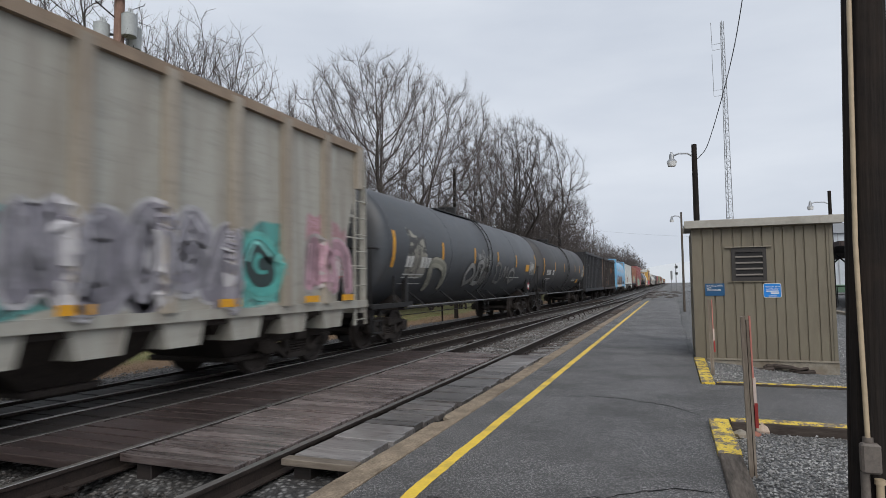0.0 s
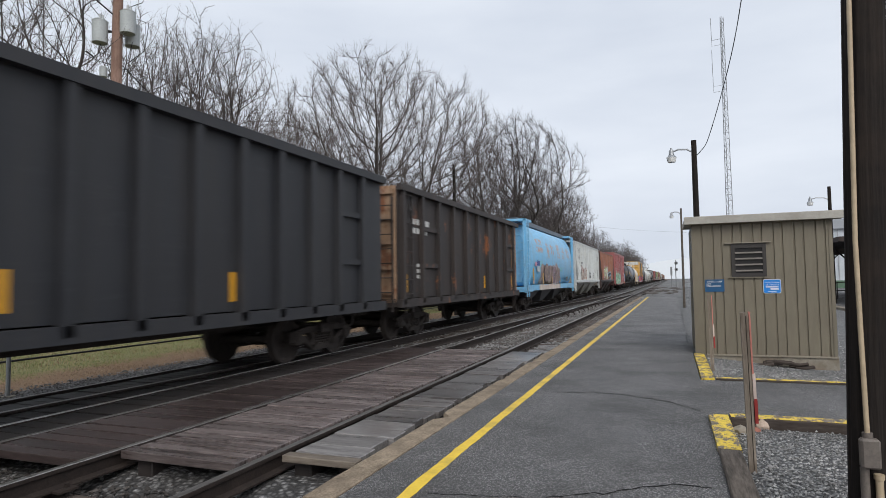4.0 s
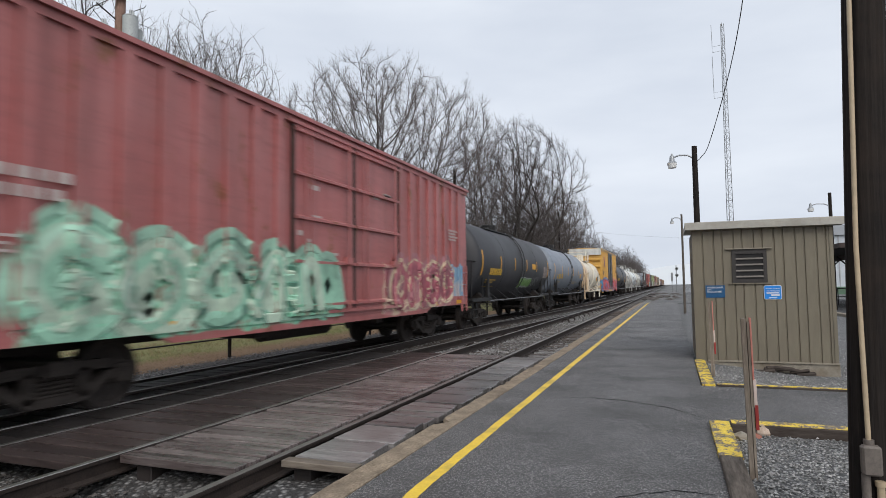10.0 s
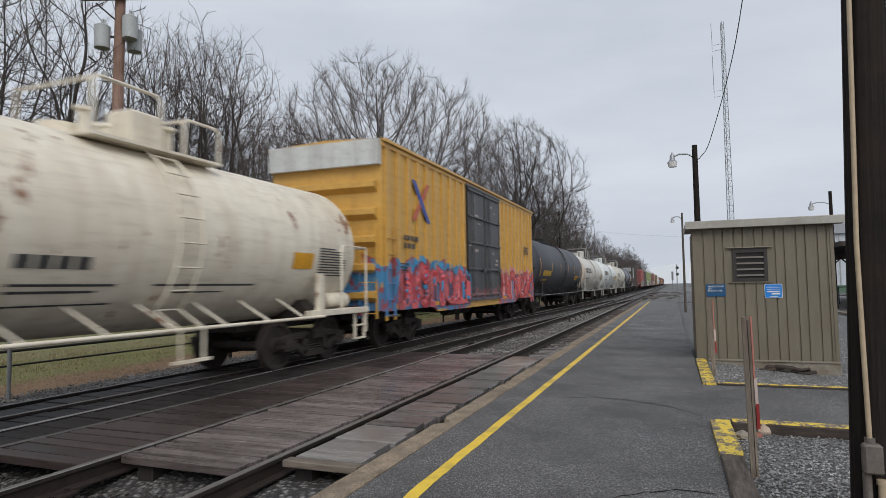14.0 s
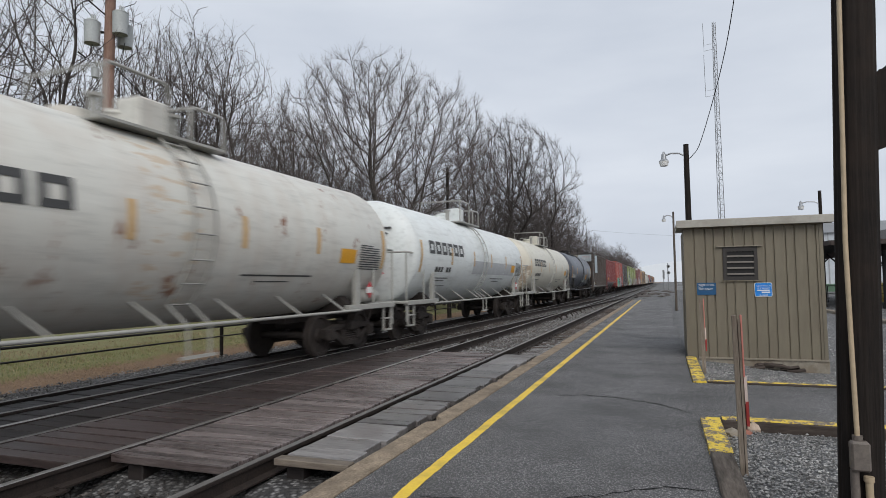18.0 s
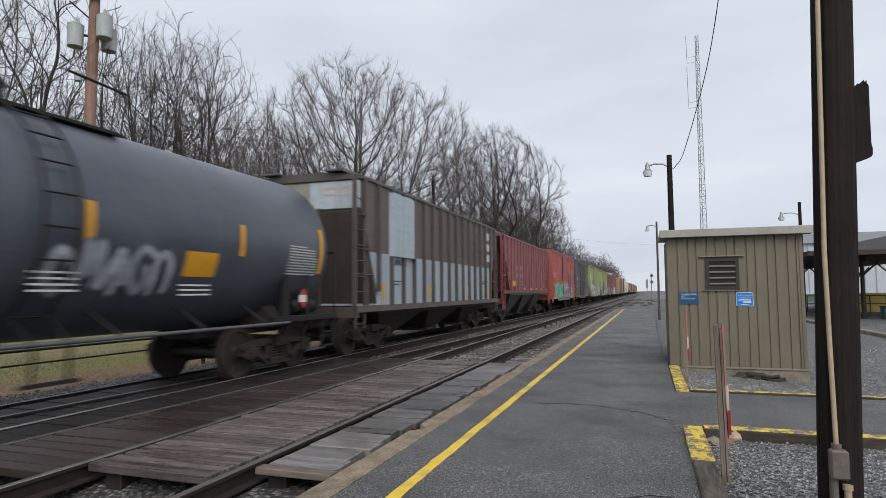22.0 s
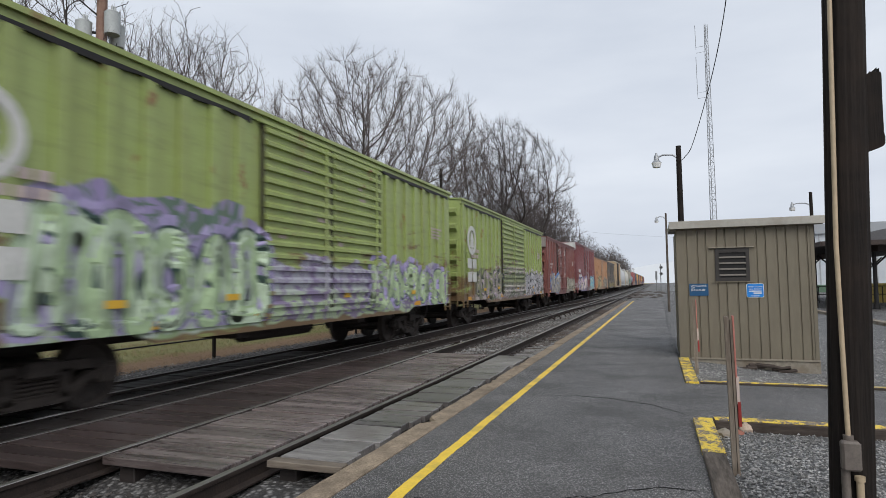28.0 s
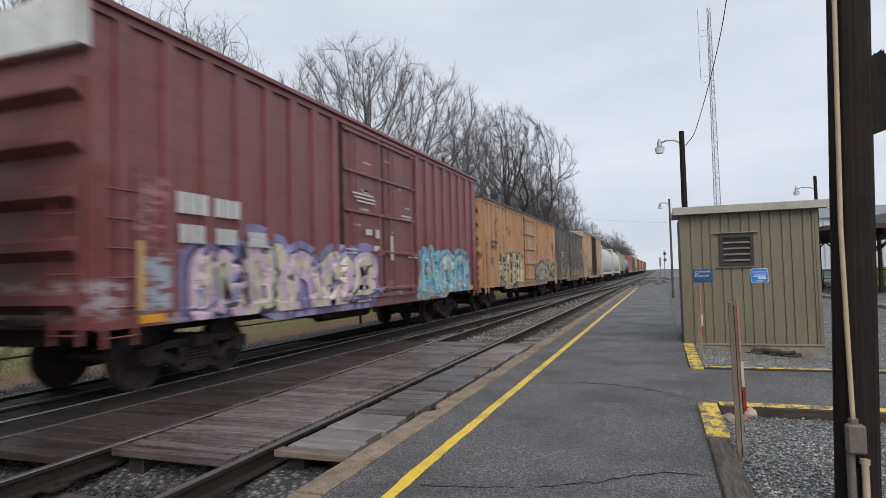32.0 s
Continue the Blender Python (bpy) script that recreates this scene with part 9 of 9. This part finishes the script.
canopy = thing("platform_canopy", "depot canopy with a dark shingled hip roof on slim posts", "canopy")
M_SHINGLE = surface("dark_grey_shingles", (0.03, 0.028, 0.028), (0.085, 0.08, 0.08), 5, 0.9, bump=0.01)
M_EAVE = plain("dark_eave_timber", (0.055, 0.042, 0.038), 0.7)
part("roof", Geo().add([(7.9, 35, 3.42), (17.5, 35, 3.42), (17.5, 62, 3.42), (7.9, 62, 3.42), (15.2, 43, 5.0), (15.2, 57, 5.0)], [(0, 1, 4), (1, 2, 5, 4), (2, 3, 5), (3, 0, 4, 5), (3, 2, 1, 0)]), M_SHINGLE, canopy, "dark grey shingled hip roof")
part("fascia", Geo().box(7.88, 17.5, 34.93, 35.0, 3.22, 3.46), M_EAVE, canopy)
part("fascia", Geo().box(7.83, 7.9, 34.93, 62, 3.22, 3.46), M_EAVE, canopy)
part("beam", Geo().box(9.0, 16.5, 36.9, 37.2, 2.95, 3.3).box(10.6, 10.85, 36, 61, 2.95, 3.3), M_EAVE, canopy)
for x, y in ((10.7, 37), (10.7, 44.5), (10.7, 52), (14.6, 37), (14.6, 44.5), (14.6, 52)):
    p = part("post", Geo().rod((x, y, -0.02), (x, y, 3.0), 0.11, 0.09, 10).rod((x, y, -0.02), (x, y, 0.25), 0.17, 0.14, 10), M_DARK, canopy)
    part("bracket", Geo().pipe([(x, y, 2.2), (x - 0.9, y, 3.1)], 0.05, 5).pipe([(x, y, 2.2), (x + 0.9, y, 3.1)], 0.05, 5), M_DARK, p)
part("knee_brace", Geo().pipe([(7.95, 35.0, 3.25), (9.6, 36.9, 2.5)], 0.06, 5), M_DARK, canopy)
railing = thing("railing", "black pipe railing on the depot platform", "railing")
for k in range(9):
    part("upright", Geo().rod((8.4 + k * 0.9, 46.5, -0.02), (8.4 + k * 0.9, 46.5, 1.1), 0.03, n=6), M_DARK, railing)
for z in (0.55, 1.08):
    part("rail", Geo().rod((8.4, 46.5, z), (15.6, 46.5, z), 0.03, n=6), M_DARK, railing)
tagged(part("low_wall", Geo().box(12.2, 30, 47.5, 47.8, -0.02, 1.25, 0.02), surface("yellow_wall_paint", (0.45, 0.34, 0.10), (0.60, 0.47, 0.16), 3, 0.7, bump=0.003)), "low yellow painted wall behind the railing", "wall")
barn = thing("warehouse", "pale grey metal-clad warehouse behind the depot", "building")
part("wall", Geo().box(15, 50, 90, 110, -0.3, 7.5), surface("pale_cladding", (0.40, 0.43, 0.46), (0.52, 0.55, 0.58), 1.5, 0.6, bump=0.002), barn)
for k in range(28):
    part("cladding_seam", Geo().box(15 + k * 1.25, 15.12 + k * 1.25, 89.94, 90, -0.3, 7.5), M_STEEL, barn)
part("roof", Geo().prism([(89.6, 7.5), (110.4, 7.5), (100, 9.6)], "x", 14.7, 50.3), M_GALVDULL, barn)
part("plinth", Geo().box(15, 50, 89.9, 90, -0.3, 0.9), plain("green_plinth_paint", (0.10, 0.16, 0.11), 0.7), barn)
box = thing("trash_bin", "small dark green bin under the canopy", "bin")
box.location = (11.6, 36.2, -0.02)
part("body", Geo().box(-0.35, 0.35, -0.3, 0.3, 0, 0.6, 0.03), plain("dark_green_paint", (0.02, 0.06, 0.06), 0.5), box)
part("lid", Geo().box(-0.38, 0.38, -0.33, 0.33, 0.6, 0.66, 0.02), M_DARK, box)

# scrap heaps and stones past the platform's end
for k, (x, y, s) in enumerate(((-1.4, 82, 0.35), (0.3, 98, 0.5), (-2.4, 100, 0.6), (-1.2, 104, 0.4), (1.0, 90, 0.3))):
    rock("earth_mound", "dark mound of dirt beyond the platform", x, y, -0.05, (s * 1.5, s * 1.8, s * 0.45), M_STONE_DARK, 20 + k, "heap")

clutter = random.Random(61)
for k in range(22):
    s = clutter.uniform(0.08, 0.26)
    rock("tar_lump", "black lump of broken tar and dirt past the platform", clutter.uniform(-3.0, 0.4), clutter.uniform(60, 92), -0.06, (s * clutter.uniform(1.2, 2.6), s * 1.6, s * 0.8), M_STONE_DARK, 70 + k, "rubble")

# ridge on the horizon; its pale colour and emission stand in for haze
ridge = Geo()
pts = [(-900 + k * 40, 34 + 10 * math.sin(k * 0.31) + 6 * math.sin(k * 0.83 + 1)) for k in range(60)]
ridge.add([(x, 1500, -20) for x, z in pts] + [(x, 1500, z) for x, z in pts], [(i, i + 1, 61 + i, 60 + i) for i in range(59)])
hz, hzn, hzl, hzb = nodes_of("misty_ridge")
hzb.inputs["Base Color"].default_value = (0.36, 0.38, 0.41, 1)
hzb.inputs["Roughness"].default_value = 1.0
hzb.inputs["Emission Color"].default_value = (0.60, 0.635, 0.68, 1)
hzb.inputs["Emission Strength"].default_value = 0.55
tagged(part("backdrop", ridge, hz), "wooded ridge on the horizon, haze put into its colour and glow", "distant hills", kind="structure")


# ---- everything that moves ----
def motions():
    marks = [i * 1.0 for i in range(33)]
    for car, front, sets in CARS:
        walk(car, [(t, pose(TRACK2, front - run(t), 0)) for t in marks])
        # the wheels turn while the car is close enough to show it
        for w, dy in sets:
            near = [t for t in marks if -14 < front - run(t) < 50]
            if not near:
                continue
            t, rows = max(0.0, near[0] - 0.5), []
            end = min(32.0, near[-1] + 0.5)
            if t > 0.0:
                rows.append((0.0, pose(0, dy, 0.457, 0, 0, 0)))
            s0 = run(t)
            while t <= end + 0.001:
                rows.append((t, pose(0, dy, 0.457, math.degrees((run(t) - s0) / 0.457), 0, 0)))
                t += 0.05
            if end < 32.0:
                rows.append((32.0, rows[-1][1]))
            walk(w, rows)


motions()
